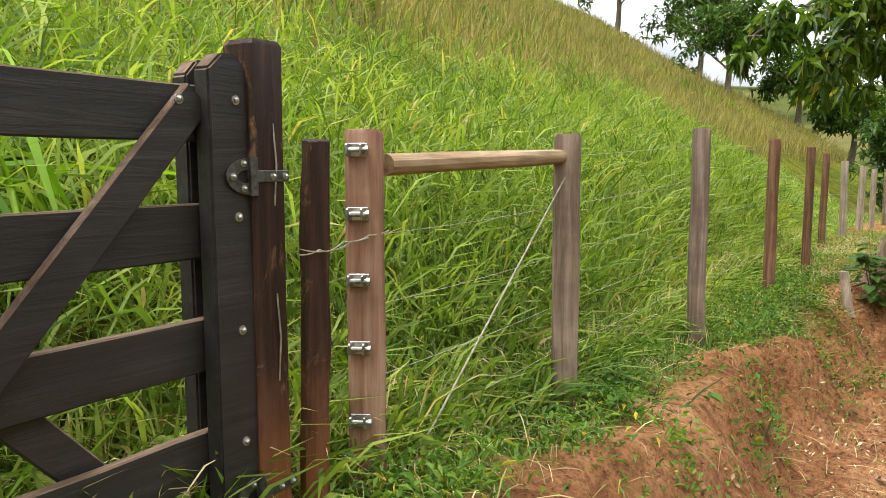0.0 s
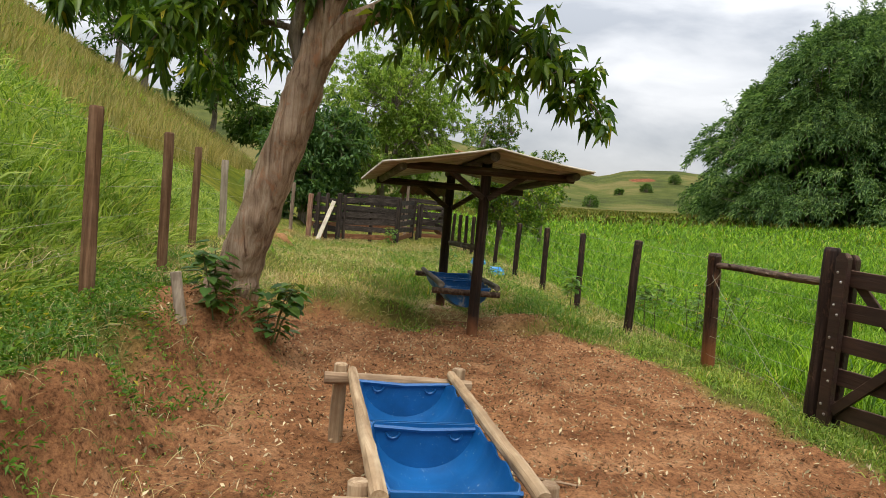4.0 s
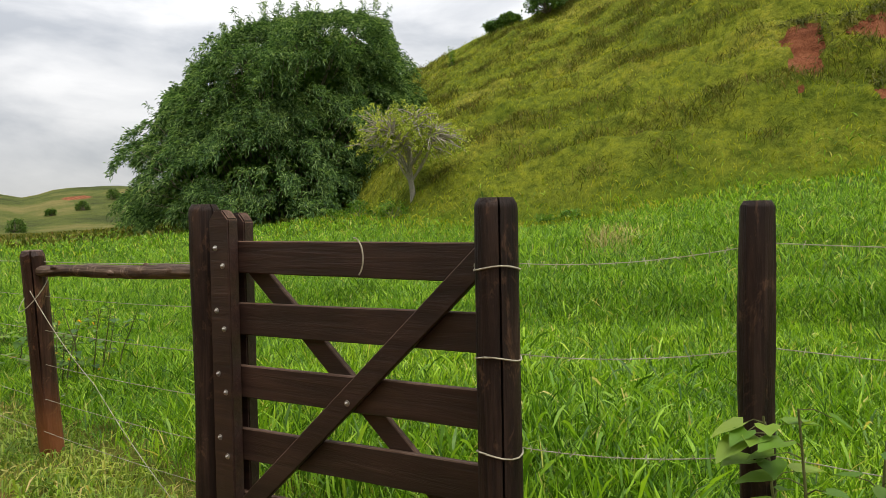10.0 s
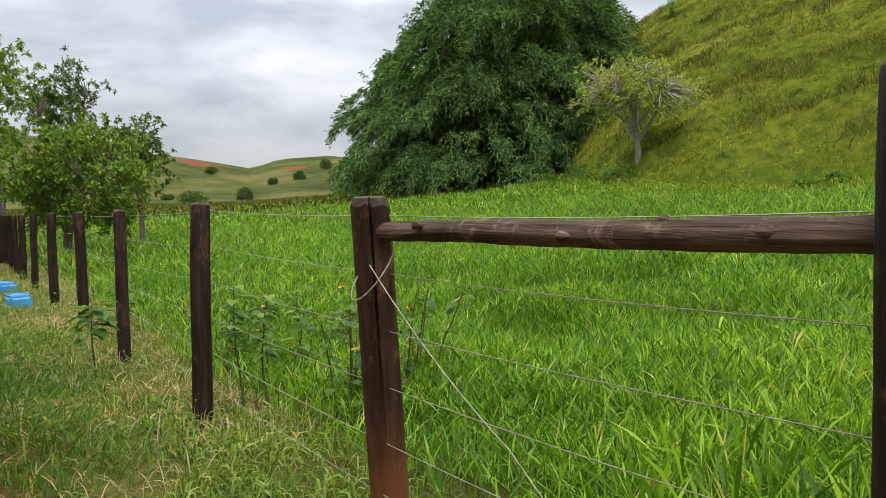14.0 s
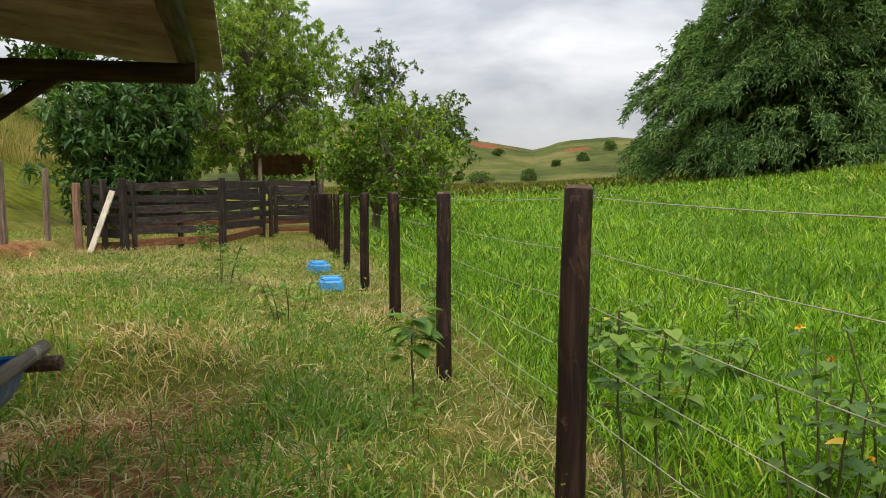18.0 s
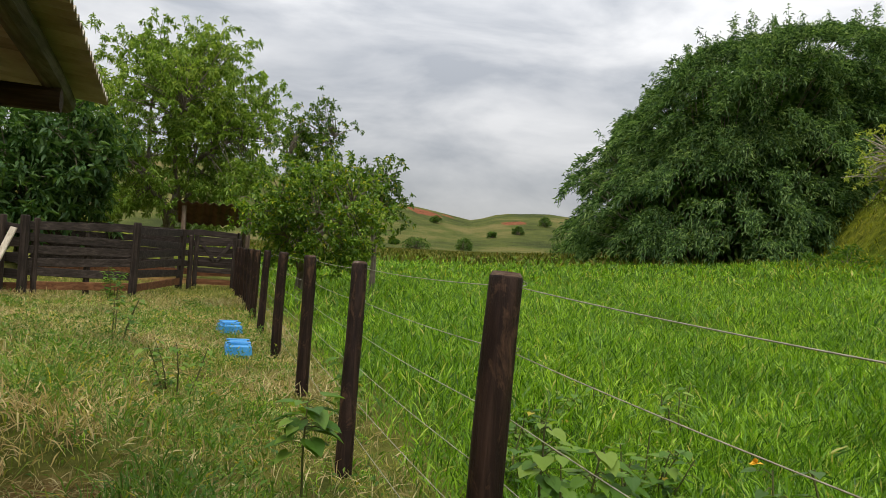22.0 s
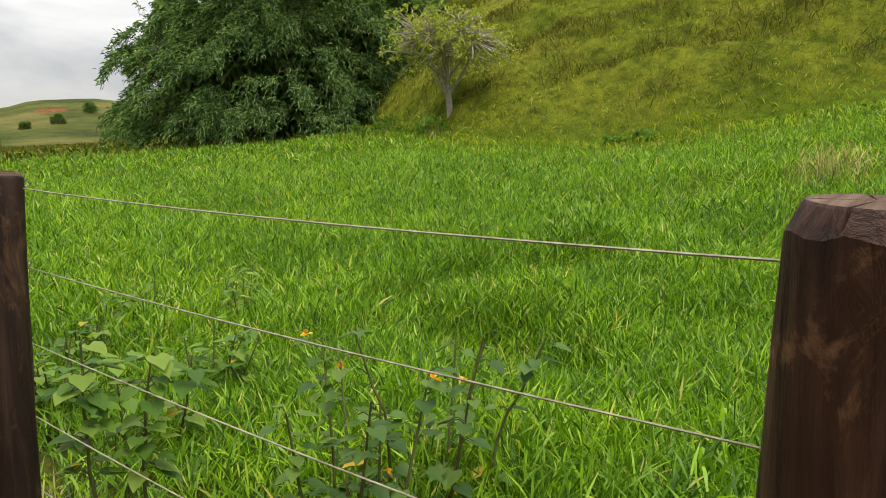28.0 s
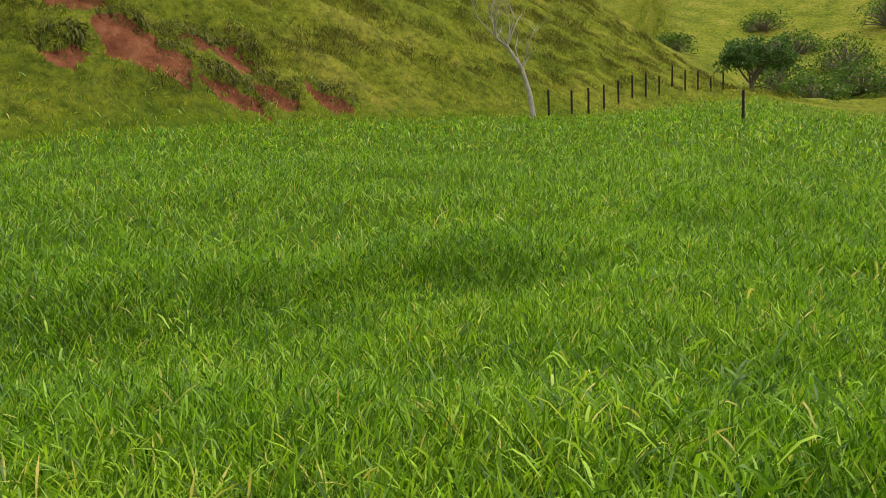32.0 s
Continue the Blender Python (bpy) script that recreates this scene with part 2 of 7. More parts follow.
M_PLANKW = wood("bleached_plank", (0.42, 0.36, 0.28), (0.62, 0.55, 0.45), (0.75, 0.70, 0.60), rough=0.85)

m, nt, b = shader("galvanised_steel", 0.42, 0.85, 0.5)
nt.links.new(ramp(nt, noise_of(nt, coords(nt), 40, 3), ((0.3, (0.24, 0.22, 0.20)), (0.7, (0.50, 0.48, 0.45)))), b.inputs["Base Color"])
M_STEEL = m
m, nt, b = shader("dark_forged_iron", 0.5, 0.7, 0.4)
nt.links.new(ramp(nt, noise_of(nt, coords(nt), 55, 4), ((0.3, (0.05, 0.048, 0.046)), (0.7, (0.14, 0.13, 0.125)))), b.inputs["Base Color"])
M_IRON = m
m, nt, b = shader("fence_wire", 0.7, 0.12, 0.25)
nt.links.new(ramp(nt, noise_of(nt, coords(nt), 30, 3), ((0.3, (0.20, 0.18, 0.125)), (0.7, (0.40, 0.37, 0.28)))), b.inputs["Base Color"])
M_WIRE = m

def barrel_plastic(name, wear):
    """Blue drum plastic: scuffs, fine scratches, and dried feed where wear is high."""
    m, nt, b = shader(name, 0.42, 0.0, 0.4)
    n1 = noise_of(nt, coords(nt), 3.0, 6, 0.6)
    c = ramp(nt, n1, ((0.3, (0.002, 0.052, 0.165)), (0.6, (0.005, 0.092, 0.275)), (0.8, (0.012, 0.130, 0.34))))
    scratch = noise_of(nt, coords(nt, (60, 5, 60)), 1.0, 6, 0.7, 1.0)
    c = mixed(nt, ramp(nt, scratch, ((0.62, (0, 0, 0)), (0.72, (0.35, 0.35, 0.35)))), c, (0.24, 0.34, 0.42))
    speck = noise_of(nt, coords(nt), 48, 4, 0.6)
    c = mixed(nt, ramp(nt, speck, ((0.68, (0, 0, 0)), (0.72, (0.6, 0.6, 0.6)))), c, (0.42, 0.42, 0.38))
    dust = noise_of(nt, coords(nt, (3, 3, 3)), 1.4, 9, 0.74, 0.5)
    c = mixed(nt, ramp(nt, dust, ((0.62 - wear, (0, 0, 0)), (0.70 - wear, (0.75, 0.75, 0.75)))), c, (0.30, 0.31, 0.30))
    nt.links.new(c, b.inputs["Base Color"])
    bumped(nt, b, scratch, 0.2, 0.003)
    return m


M_BLUE = barrel_plastic("blue_barrel_plastic", -0.04)
M_BLUEW = barrel_plastic("worn_blue_barrel_plastic", 0.07)
m, nt, b = shader("faded_blue_plastic", 0.4, 0.0, 0.4)
nt.links.new(ramp(nt, noise_of(nt, coords(nt), 4.0, 5), ((0.3, (0.015, 0.17, 0.44)), (0.7, (0.06, 0.30, 0.60)))), b.inputs["Base Color"])
M_LBLUE = m
m, nt, b = shader("fibre_cement_sheet", 0.9, 0.0, 0.2)
n1 = noise_of(nt, coords(nt, (1, 3, 1)), 2.2, 8, 0.68)
nt.links.new(ramp(nt, n1, ((0.28, (0.17, 0.145, 0.11)), (0.5, (0.38, 0.335, 0.265)), (0.75, (0.56, 0.51, 0.42)))), b.inputs["Base Color"])
bumped(nt, b, noise_of(nt, coords(nt), 60, 4), 0.25, 0.004)
M_SHEET = m
m, nt, b = shader("rusty_sheet", 0.75, 0.2, 0.3)
nt.links.new(ramp(nt, noise_of(nt, coords(nt), 3.0, 6), ((0.3, (0.05, 0.028, 0.018)), (0.7, (0.17, 0.10, 0.07)))), b.inputs["Base Color"])
M_RUST = m
m, nt, b = shader("concrete_footing", 0.92, 0.0, 0.2)
nt.links.new(ramp(nt, noise_of(nt, coords(nt), 7, 6), ((0.3, (0.30, 0.24, 0.17)), (0.7, (0.52, 0.44, 0.33)))), b.inputs["Base Color"])
bumped(nt, b, noise_of(nt, coords(nt), 18, 6), 0.5, 0.02)
M_STONE = m

M_FIELD = leafy("field_grass_blade", (0.030, 0.084, 0.007), (0.124, 0.256, 0.013), (0.305, 0.480, 0.036), 0.40, 0.42, (0.50, 0.44, 0.14), 0.26)
M_HILLG = leafy("hill_grass_blade", (0.118, 0.146, 0.010), (0.212, 0.238, 0.017), (0.345, 0.340, 0.036), 0.4, 0.7, (0.34, 0.27, 0.10), 0.12)
M_TUSS = leafy("hill_tussock_blade", (0.050, 0.066, 0.010), (0.098, 0.108, 0.017), (0.175, 0.152, 0.040), 0.25, 0.7, (0.19, 0.115, 0.065), 0.1)
M_TALLG = leafy("tall_grass_blade", (0.075, 0.135, 0.018), (0.195, 0.285, 0.040), (0.36, 0.43, 0.10), 0.45, 0.55, (0.50, 0.40, 0.16), 0.22)
M_STRAWTOP = leafy("seeding_grass_top", (0.17, 0.15, 0.05), (0.28, 0.235, 0.085), (0.40, 0.33, 0.15), 0.4, 0.7, (0.45, 0.34, 0.16), 0.1)
M_YARDG = leafy("short_grass_blade", (0.055, 0.100, 0.014), (0.190, 0.220, 0.036), (0.44, 0.39, 0.15), 0.38, 0.65, (0.50, 0.40, 0.18), 0.15)
M_WEED = leafy("weed_leaf", (0.05, 0.12, 0.015), (0.10, 0.20, 0.024), (0.19, 0.28, 0.042), 0.4, 0.5, (0.45, 0.36, 0.04), 0.25)
M_DRYG = leafy("dry_straw", (0.22, 0.16, 0.075), (0.40, 0.31, 0.16), (0.58, 0.49, 0.29), 0.3, 0.7, None, 0.1)
M_LEAF1 = leafy("broad_tree_leaf", (0.030, 0.070, 0.008), (0.070, 0.135, 0.014), (0.15, 0.22, 0.026), 0.45, 0.4, (0.40, 0.34, 0.03), 0.35)
M_LEAF2 = leafy("feathery_tree_leaf", (0.09, 0.16, 0.025), (0.19, 0.29, 0.05), (0.33, 0.43, 0.10), 0.42, 0.55, None, 0.2)
M_LEAFD = leafy("dark_tree_leaf", (0.026, 0.068, 0.020), (0.058, 0.122, 0.034), (0.12, 0.20, 0.060), 0.35, 0.5, None, 0.25)
M_LEAF3 = leafy("citrus_leaf", (0.040, 0.095, 0.009), (0.105, 0.195, 0.018), (0.25, 0.34, 0.04), 0.4, 0.45, (0.42, 0.40, 0.03), 0.3)
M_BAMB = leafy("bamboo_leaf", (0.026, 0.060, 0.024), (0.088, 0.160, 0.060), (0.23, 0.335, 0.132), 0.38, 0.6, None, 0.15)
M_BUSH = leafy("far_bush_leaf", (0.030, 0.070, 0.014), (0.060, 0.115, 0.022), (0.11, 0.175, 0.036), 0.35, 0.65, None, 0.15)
M_WEEDD = leafy("dark_weed_leaf", (0.028, 0.075, 0.014), (0.06, 0.13, 0.022), (0.12, 0.20, 0.035), 0.38, 0.5, (0.42, 0.30, 0.03), 0.3)
M_FLOWER = leafy("orange_flower", (0.55, 0.25, 0.02), (0.7, 0.36, 0.03), (0.8, 0.5, 0.05), 0.3, 0.6)
M_STEM = wood("weed_stem", (0.06, 0.07, 0.02), (0.11, 0.12, 0.04), (0.18, 0.19, 0.07), rough=0.7)
M_LITTER = leafy("leaf_litter", (0.050, 0.028, 0.016), (0.17, 0.10, 0.052), (0.62, 0.51, 0.34), 0.1, 0.85, None, 0.1)
M_PALELEAF = leafy("pale_sparse_leaf", (0.17, 0.22, 0.035), (0.30, 0.36, 0.06), (0.46, 0.49, 0.12), 0.35, 0.7, (0.45, 0.42, 0.14), 0.1)
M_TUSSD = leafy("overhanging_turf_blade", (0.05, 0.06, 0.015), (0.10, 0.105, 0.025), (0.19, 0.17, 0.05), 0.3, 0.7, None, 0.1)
m, nt, b = shader("dried_clay_footing", 0.95, 0.0, 0.15)
nt.links.new(ramp(nt, noise_of(nt, coords(nt), 5, 7, 0.65), ((0.3, (0.27, 0.165, 0.085)), (0.55, (0.43, 0.30, 0.17)), (0.75, (0.56, 0.43, 0.28)))), b.inputs["Base Color"])
bumped(nt, b, noise_of(nt, coords(nt), 14, 8, 0.7), 0.9, 0.03)
M_CLAY = m
M_CLOD = leafy("earth_clod", (0.07, 0.032, 0.018), (0.20, 0.095, 0.045), (0.40, 0.25, 0.14), 0.0, 0.95, None, 0.1)


# ---- the lie of the land ----
def sstep(a, b, x):
    u = np.clip((x - a) / (b - a), 0, 1)
    return u * u * (3 - 2 * u)


def wobble(x, y, s, seed=0.0):
    """A smooth uneven field between about -1 and 1."""
    a = np.sin(x * s * 1.0 + 1.3 + seed) * np.cos(y * s * 1.13 + 0.4 + 2 * seed)
    b_ = np.sin(x * s * 2.3 - y * s * 1.7 + 2.1 + seed) * 0.5 + np.cos(x * s * 3.9 + y * s * 4.3 + 3 * seed) * 0.3
    return (a + b_) / 1.5


YAW = [-180, -60, 0, 20, 40, 46, 52, 58, 64, 70, 78.5, 92.5, 107.5, 117.5, 125.5, 130, 134.4, 137.3, 142.3, 160, 180]
TOE = [90, 90, 90, 80, 66, 46, 33, 30, 29.5, 29.5, 31, 33, 40, 47, 54, 60, 68, 75, 85, 100, 100]
TOEZ = [0, 0, 0, 0.9, 2.7, 2.6, 1.8, 1.5, 1.4, 1.9, 2.7, 3.6, 4.3, 4.7, 5.0, 5.6, 6.6, 7.2, 6.5, 5, 0]
RIDGE = [0, 0, 0, 0, 5.5, 10.2, 13.2, 15.4, 17.3, 20.0, 23, 24, 21, 16, 12.0, 8.6, 5.8, 3.5, 3.0, 3, 0]
FYAW = [-180, -90, -30, 0, 8, 14, 18, 20.5, 22.5, 26, 32, 45, 60, 100, 130, 138, 142, 148, 160, 180]
FEL = [4, 6, 6, 5.4, 4.5, 3.48, 2.8, 2.33, 2.97, 3.22, 2.7, 2.8, 4, 6, 13.5, 14.5, 15.0, 16.0, 14, 4]


def slips(d, yaw, x, y):
    """Where the turf has slipped off the near hill."""
    n = 0.55 * wobble(x, y, 1.1, 9.0) + 0.6 * wobble(x, y, 3.1, 10.0)
    r = 0 * d
    for ya, da, wy, wd in ((82.0, 39.9, 1.2, 2.4), (81.0, 42.4, 1.4, 1.0), (86.6, 41.9, 2.6, 1.6), (90.2, 41.2, 1.4, 1.3), (92.4, 38.7, 2.7, 1.5), (95.4, 38.4, 1.7, 1.0), (98.8, 41.4, 3.0, 1.2), (99.0, 38.3, 2.6, 0.7), (102.6, 39.6, 1.9, 0.7), (106.3, 41.2, 1.6, 0.7), (88.2, 37.1, 2.0, 0.8)):
        q = np.hypot((yaw - ya) / wy, (d - da) / wd) + 0.5 * n
        r = np.maximum(r, sstep(1.05, 0.85, q))
    return r


def ground(x, y):
    """Height of the bare ground."""
    x, y = np.asarray(x, float), np.asarray(y, float)
    # the yard
    yard = 0.22 * sstep(-5.0, -8.0, y) * sstep(-1.0, -3.5, x)
    edge = 0.25 * wobble(x, y, 1.1) + 0.12 * wobble(x, y, 3.1, 1.0)
    yard = yard + 0.27 * sstep(1.30, 1.85, y + 0.6 * edge) * sstep(-0.3, -1.9, x) * (1 - 1.3 * sstep(5, 14, y))
    tall = 0.60 - 0.30 * sstep(-0.8, 2.5, y) - 0.1 * sstep(-6.5, -9, y)
    yard = yard + tall * sstep(-4.66 + edge, -5.22 + edge, x + 0.34 * sstep(-2.2, -4.2, y))
    yard = yard - 0.19 * sstep(0.9, 0.0, np.hypot(x + 2.38, y - 0.93))
    yard = yard - 0.46 * sstep(1.5, 0.45, np.hypot(x + 2.28, (y - 2.85) * 0.9))
    yard = np.maximum(yard, 0.60 * sstep(0.95, 0.22, np.hypot(x + 4.98, y + 0.75) + 0.5 * edge))
    slope = np.clip(-6.25 - x, 0, None)
    hill = 0.59 * slope - 0.59 * np.clip(slope - 20, 0, None) + 0.35 * wobble(x, y, 0.35, 2.0) * sstep(0, 6, slope)
    yard = yard + hill * sstep(120, 40, y) + 0.010 * wobble(x, y, 7.0, 3.0) + 0.018 * wobble(x, y, 2.4, 5.0)
    # the field and the hill beyond it
    d, yaw = np.hypot(x + 0.5, y), np.degrees(np.arctan2(x + 0.5, y))
    toe, toez = np.interp(yaw, YAW, TOE), np.interp(yaw, YAW, TOEZ)
    rid = np.interp(yaw, YAW, RIDGE)
    far_d = toe + 45
    top = 1.35 + far_d * np.tan(np.radians(rid))
    u = np.clip((d - toe) / 45, 0, 1.25)
    has = sstep(38, 46, yaw) * sstep(165, 145, yaw)
    rise = np.clip(top - toez, 0, None) * (1.06 * u - 0.06 * u * u) * has
    rise = rise * (1 - sstep(1.0, 1.25, u) * 0.35)
    terr = 0.28 * wobble(x, y, 0.30, 4.0) + 0.70 * np.abs(np.sin(d * 0.9 + 1.4 * wobble(x, y, 0.2))) + 0.22 * wobble(x, y, 1.3, 2.0)
    field = toez * np.clip((d - 4.5) / (toe - 4.5), 0, 1) ** 1.1 - 0.06 + 0.05 * wobble(x, y, 0.8, 6.0)
    field = field + rise + terr * sstep(0.02, 0.12, u) * has
    field = field - 0.45 * slips(d, yaw, x, y)
    z = yard + (field - yard) * sstep(-0.25, 1.2, x)
    # the hills in the distance
    fel = np.interp(yaw, FYAW, FEL)
    fz = 430 * np.tan(np.radians(fel)) * (1 + 0.03 * wobble(x, y, 0.02) * 1.0)
    near_far = np.where(yaw > 130, 95.0, 210.0)
    w = sstep(near_far, 430, d) if np.ndim(d) == 0 else sstep(0, 1, (d - near_far) / (430 - near_far))
    return z + fz * w * (1 - 0.6 * sstep(430, 900, d))


def gz(x, y):
    return float(ground(x, y))


def bare(x, y):
    """How far the ground is bare red soil, 0 to 1."""
    n = 0.5 * wobble(x, y, 1.3, 7.0) + 0.35 * wobble(x, y, 3.7, 8.0)
    right = -0.32 - 0.42 * np.clip(y + 0.3, 0, None)
    yard = sstep(right + 0.15, right - 0.25, x + 0.28 * n) * sstep(1.9, 1.2, y + 0.6 * n)
    yard = yard * sstep(-5.44, -5.10, x + 0.35 * n + 0.42 * sstep(-2.2, -4.2, y)) * sstep(-16, -12, y)
    ring = sstep(1.25, 0.7, np.hypot(x + 1.85, y - 2.25) + 0.3 * n)
    path = sstep(0.5, 0.15, np.hypot((x + 0.9) * 0.8, y - 20) / 4.0)
    ring = np.maximum(ring, 1.1 * sstep(0.85, 0.45, np.hypot((x + 1.75) * 0.8, y - 2.95) + 0.25 * n))
    cut = 0.9 * sstep(0.75, 0.35, np.abs(x + 5.55 + 0.5 * n)) * sstep(6.5, 8.5, y + n) * sstep(14.6, 13.6, y)
    return np.maximum(np.maximum(np.maximum(yard, cut), np.minimum(0.9 * ring, 1.0)), 0.7 * path * sstep(0.5, -0.5, x))


def redcut(x, y):
    """Bare red slips on the hill, near and far."""
    d, yaw = np.hypot(x + 0.5, y), np.degrees(np.arctan2(x + 0.5, y))
    r = slips(d, yaw, x, y)
    for ya, da, wy, wd in ((16.3, 372, 2.4, 15), (18.8, 376, 1.6, 10), (23.3, 345, 1.5, 11), (13.0, 350, 2.2, 12), (10, 345, 3.0, 10)):
        q = np.hypot((yaw - ya) / wy, (d - da) / wd) + 0.6 * wobble(x, y, 0.09, 3.0)
        r = np.maximum(r, 0.8 * sstep(1.1, 0.7, q))
    return r


def axis_steps(lo, hi, a, b_, fine, grow):
    """Coordinates that are fine between a and b_, and widen outwards to lo and hi."""
    mid = list(np.arange(a, b_ + 1e-6, fine))
    out, step = [], fine
    v = b_
    while v < hi:
        step = min(step * grow, 60.0)
        v += step
        out.append(v)
    back, step, v = [], fine, a
    while v > lo:
        step = min(step * grow, 60.0)
        v -= step
        back.append(v)
    return np.array(back[::-1] + mid + out)


def mesh_of(name, verts, faces, material, smooth=False):
    me = bpy.data.meshes.new(name)
    verts, faces = np.asarray(verts, np.float32), np.asarray(faces, np.int32)
    k = faces.shape[1]
    me.vertices.add(len(verts))
    me.vertices.foreach_set("co", verts.ravel())
    me.loops.add(faces.size)
    me.loops.foreach_set("vertex_index", faces.ravel())
    me.polygons.add(len(faces))
    me.polygons.foreach_set("loop_start", np.arange(0, faces.size, k, dtype=np.int32))
    if smooth:
        me.polygons.foreach_set("use_smooth", np.ones(len(faces), bool))
    me.materials.append(material)
    me.update(calc_edges=True)
    return me


m, nt, b = shader("ground_soil_and_turf", 0.97, 0.0, 0.03)
att = nt.nodes.new("ShaderNodeAttribute")
att.attribute_name = "cover"
sepc = nt.nodes.new("ShaderNodeSeparateColor")
nt.links.new(att.outputs["Color"], sepc.inputs["Color"])
ob_co = coords(nt)
fine, mid_n, wide = noise_of(nt, ob_co, 26, 9, 0.78), noise_of(nt, ob_co, 2.3, 6, 0.62), noise_of(nt, ob_co, 0.16, 5, 0.6)
soil = ramp(nt, mid_n, ((0.28, (0.135, 0.057, 0.026)), (0.5, (0.285, 0.138, 0.064)), (0.74, (0.42, 0.235, 0.122))))
soil = mixed(nt, 0.8, soil, ramp(nt, fine, ((0.38, (0.25, 0.22, 0.20)), (0.47, (0.85, 0.82, 0.8)), (0.60, (1.35, 1.3, 1.25)))), "MULTIPLY")
soil = mixed(nt, 0.7, soil, ramp(nt, noise_of(nt, ob_co, 85, 5, 0.75), ((0.36, (0.40, 0.36, 0.34)), (0.46, (0.95, 0.95, 0.95)), (0.60, (1.0, 1.0, 1.0)), (0.68, (1.5, 1.45, 1.4)))), "MULTIPLY")
turf = ramp(nt, mid_n, ((0.3, (0.065, 0.080, 0.018)), (0.52, (0.145, 0.150, 0.036)), (0.75, (0.25, 0.215, 0.075))))
turf = mixed(nt, 0.6, turf, ramp(nt, fine, ((0.3, (0.35, 0.38, 0.3)), (0.65, (1.2, 1.15, 1.0)))), "MULTIPLY")
slope_g = ramp(nt, wide, ((0.3, (0.076, 0.104, 0.011)), (0.52, (0.130, 0.150, 0.017)), (0.72, (0.195, 0.185, 0.034))))
slope_g = mixed(nt, 0.8, slope_g, ramp(nt, noise_of(nt, ob_co, 1.5, 8, 0.72), ((0.36, (0.30, 0.38, 0.28)), (0.5, (0.95, 0.95, 0.9)), (0.62, (1.5, 1.35, 1.0)))), "MULTIPLY")
red = ramp(nt, noise_of(nt, ob_co, 0.8, 7, 0.65), ((0.3, (0.075, 0.026, 0.014)), (0.55, (0.19, 0.068, 0.033)), (0.8, (0.31, 0.145, 0.075))))
c = mixed(nt, sepc.outputs["Green"], turf, slope_g)
def named(attr):
    a_ = nt.nodes.new("ShaderNodeAttribute")
    a_.attribute_name = attr
    return a_.outputs["Fac"]


c = mixed(nt, named("pasture"), c, ramp(nt, mid_n, ((0.3, (0.030, 0.064, 0.005)), (0.6, (0.085, 0.145, 0.009)))))
far_c = ramp(nt, noise_of(nt, ob_co, 0.035, 8, 0.65), ((0.36, (0.034, 0.044, 0.014)), (0.5, (0.074, 0.086, 0.022)), (0.62, (0.135, 0.115, 0.042))))
c = mixed(nt, named("far"), c, far_c)
c = mixed(nt, sepc.outputs["Red"], c, soil)
edge_n = nt.nodes.new("ShaderNodeMath")
edge_n.operation, edge_n.inputs[2].default_value, edge_n.inputs[1].default_value = "MULTIPLY_ADD", -0.30, 0.6
nt.links.new(noise_of(nt, ob_co, 1.6, 6, 0.7), edge_n.inputs[0])
sum_n = nt.nodes.new("ShaderNodeMath")
nt.links.new(sepc.outputs["Blue"], sum_n.inputs[0])
nt.links.new(edge_n.outputs[0], sum_n.inputs[1])
c = mixed(nt, ramp(nt, sum_n.outputs[0], ((0.42, (0, 0, 0)), (0.56, (1, 1, 1)))), c, red)
nt.links.new(c, b.inputs["Base Color"])
turf_h = mixed(nt, 1.0, noise_of(nt, ob_co, 1.5, 8, 0.72), (7.0, 7.0, 7.0), "MULTIPLY")
bumped(nt, b, mixed(nt, sepc.outputs["Green"], mixed(nt, 0.5, fine, noise_of(nt, ob_co, 7.0, 7, 0.7)), turf_h), 1.0, 0.06)
M_GROUND = m

gx = axis_steps(-1500, 1800, -7.0, 1.2, 0.075, 1.05)
gy = axis_steps(-1500, 1800, -9.3, 4.0, 0.08, 1.05)
gx = np.unique(np.concatenate([gx, np.arange(22.0, 75.0, 0.9), np.arange(31.0, 46.0, 0.35)]))
gy = np.unique(np.concatenate([gy, np.arange(-48.0, -16.5, 0.9), np.arange(9.5, 58.0, 0.9), np.arange(-16.0, -9.5, 0.35), np.arange(6.0, 9.0, 0.35)]))
GX, GY = np.meshgrid(gx, gy)
GZ = ground(GX, GY)
B0 = bare(GX, GY)
near = sstep(30, 12, np.hypot(GX, GY))
rough_soil = np.array([noise.fractal((px * 2.6, py * 2.6, 0.0), 1.0, 2.0, 4) for px, py in zip(GX[(near > 0)], GY[(near > 0)])])
clods = np.array([noise.turbulence((px * 6.5, py * 6.5, 3.0), 3, False) for px, py in zip(GX[near > 0], GY[near > 0])])
GZ[near > 0] += near[near > 0] * (0.028 * rough_soil * (0.35 + 0.9 * B0[near > 0]) - 0.045 * (clods - 0.35) * B0[near > 0])
nx, ny = len(gx), len(gy)
idx = np.arange(nx * ny).reshape(ny, nx)
quads = np.stack([idx[:-1, :-1], idx[:-1, 1:], idx[1:, 1:], idx[1:, :-1]], -1).reshape(-1, 4)
me = mesh_of("ground", np.stack([GX, GY, GZ], -1).reshape(-1, 3), quads, M_GROUND, True)
lay = me.color_attributes.new("cover", "FLOAT_COLOR", "POINT")
hillside = np.clip(sstep(3, 12, GX) + sstep(20, 40, GY) + sstep(-6.2, -7.2, GX), 0, 1)
cov = np.stack([B0, hillside, redcut(GX, GY), np.ones_like(GX)], -1).reshape(-1)
lay.data.foreach_set("color", cov.astype(np.float32))
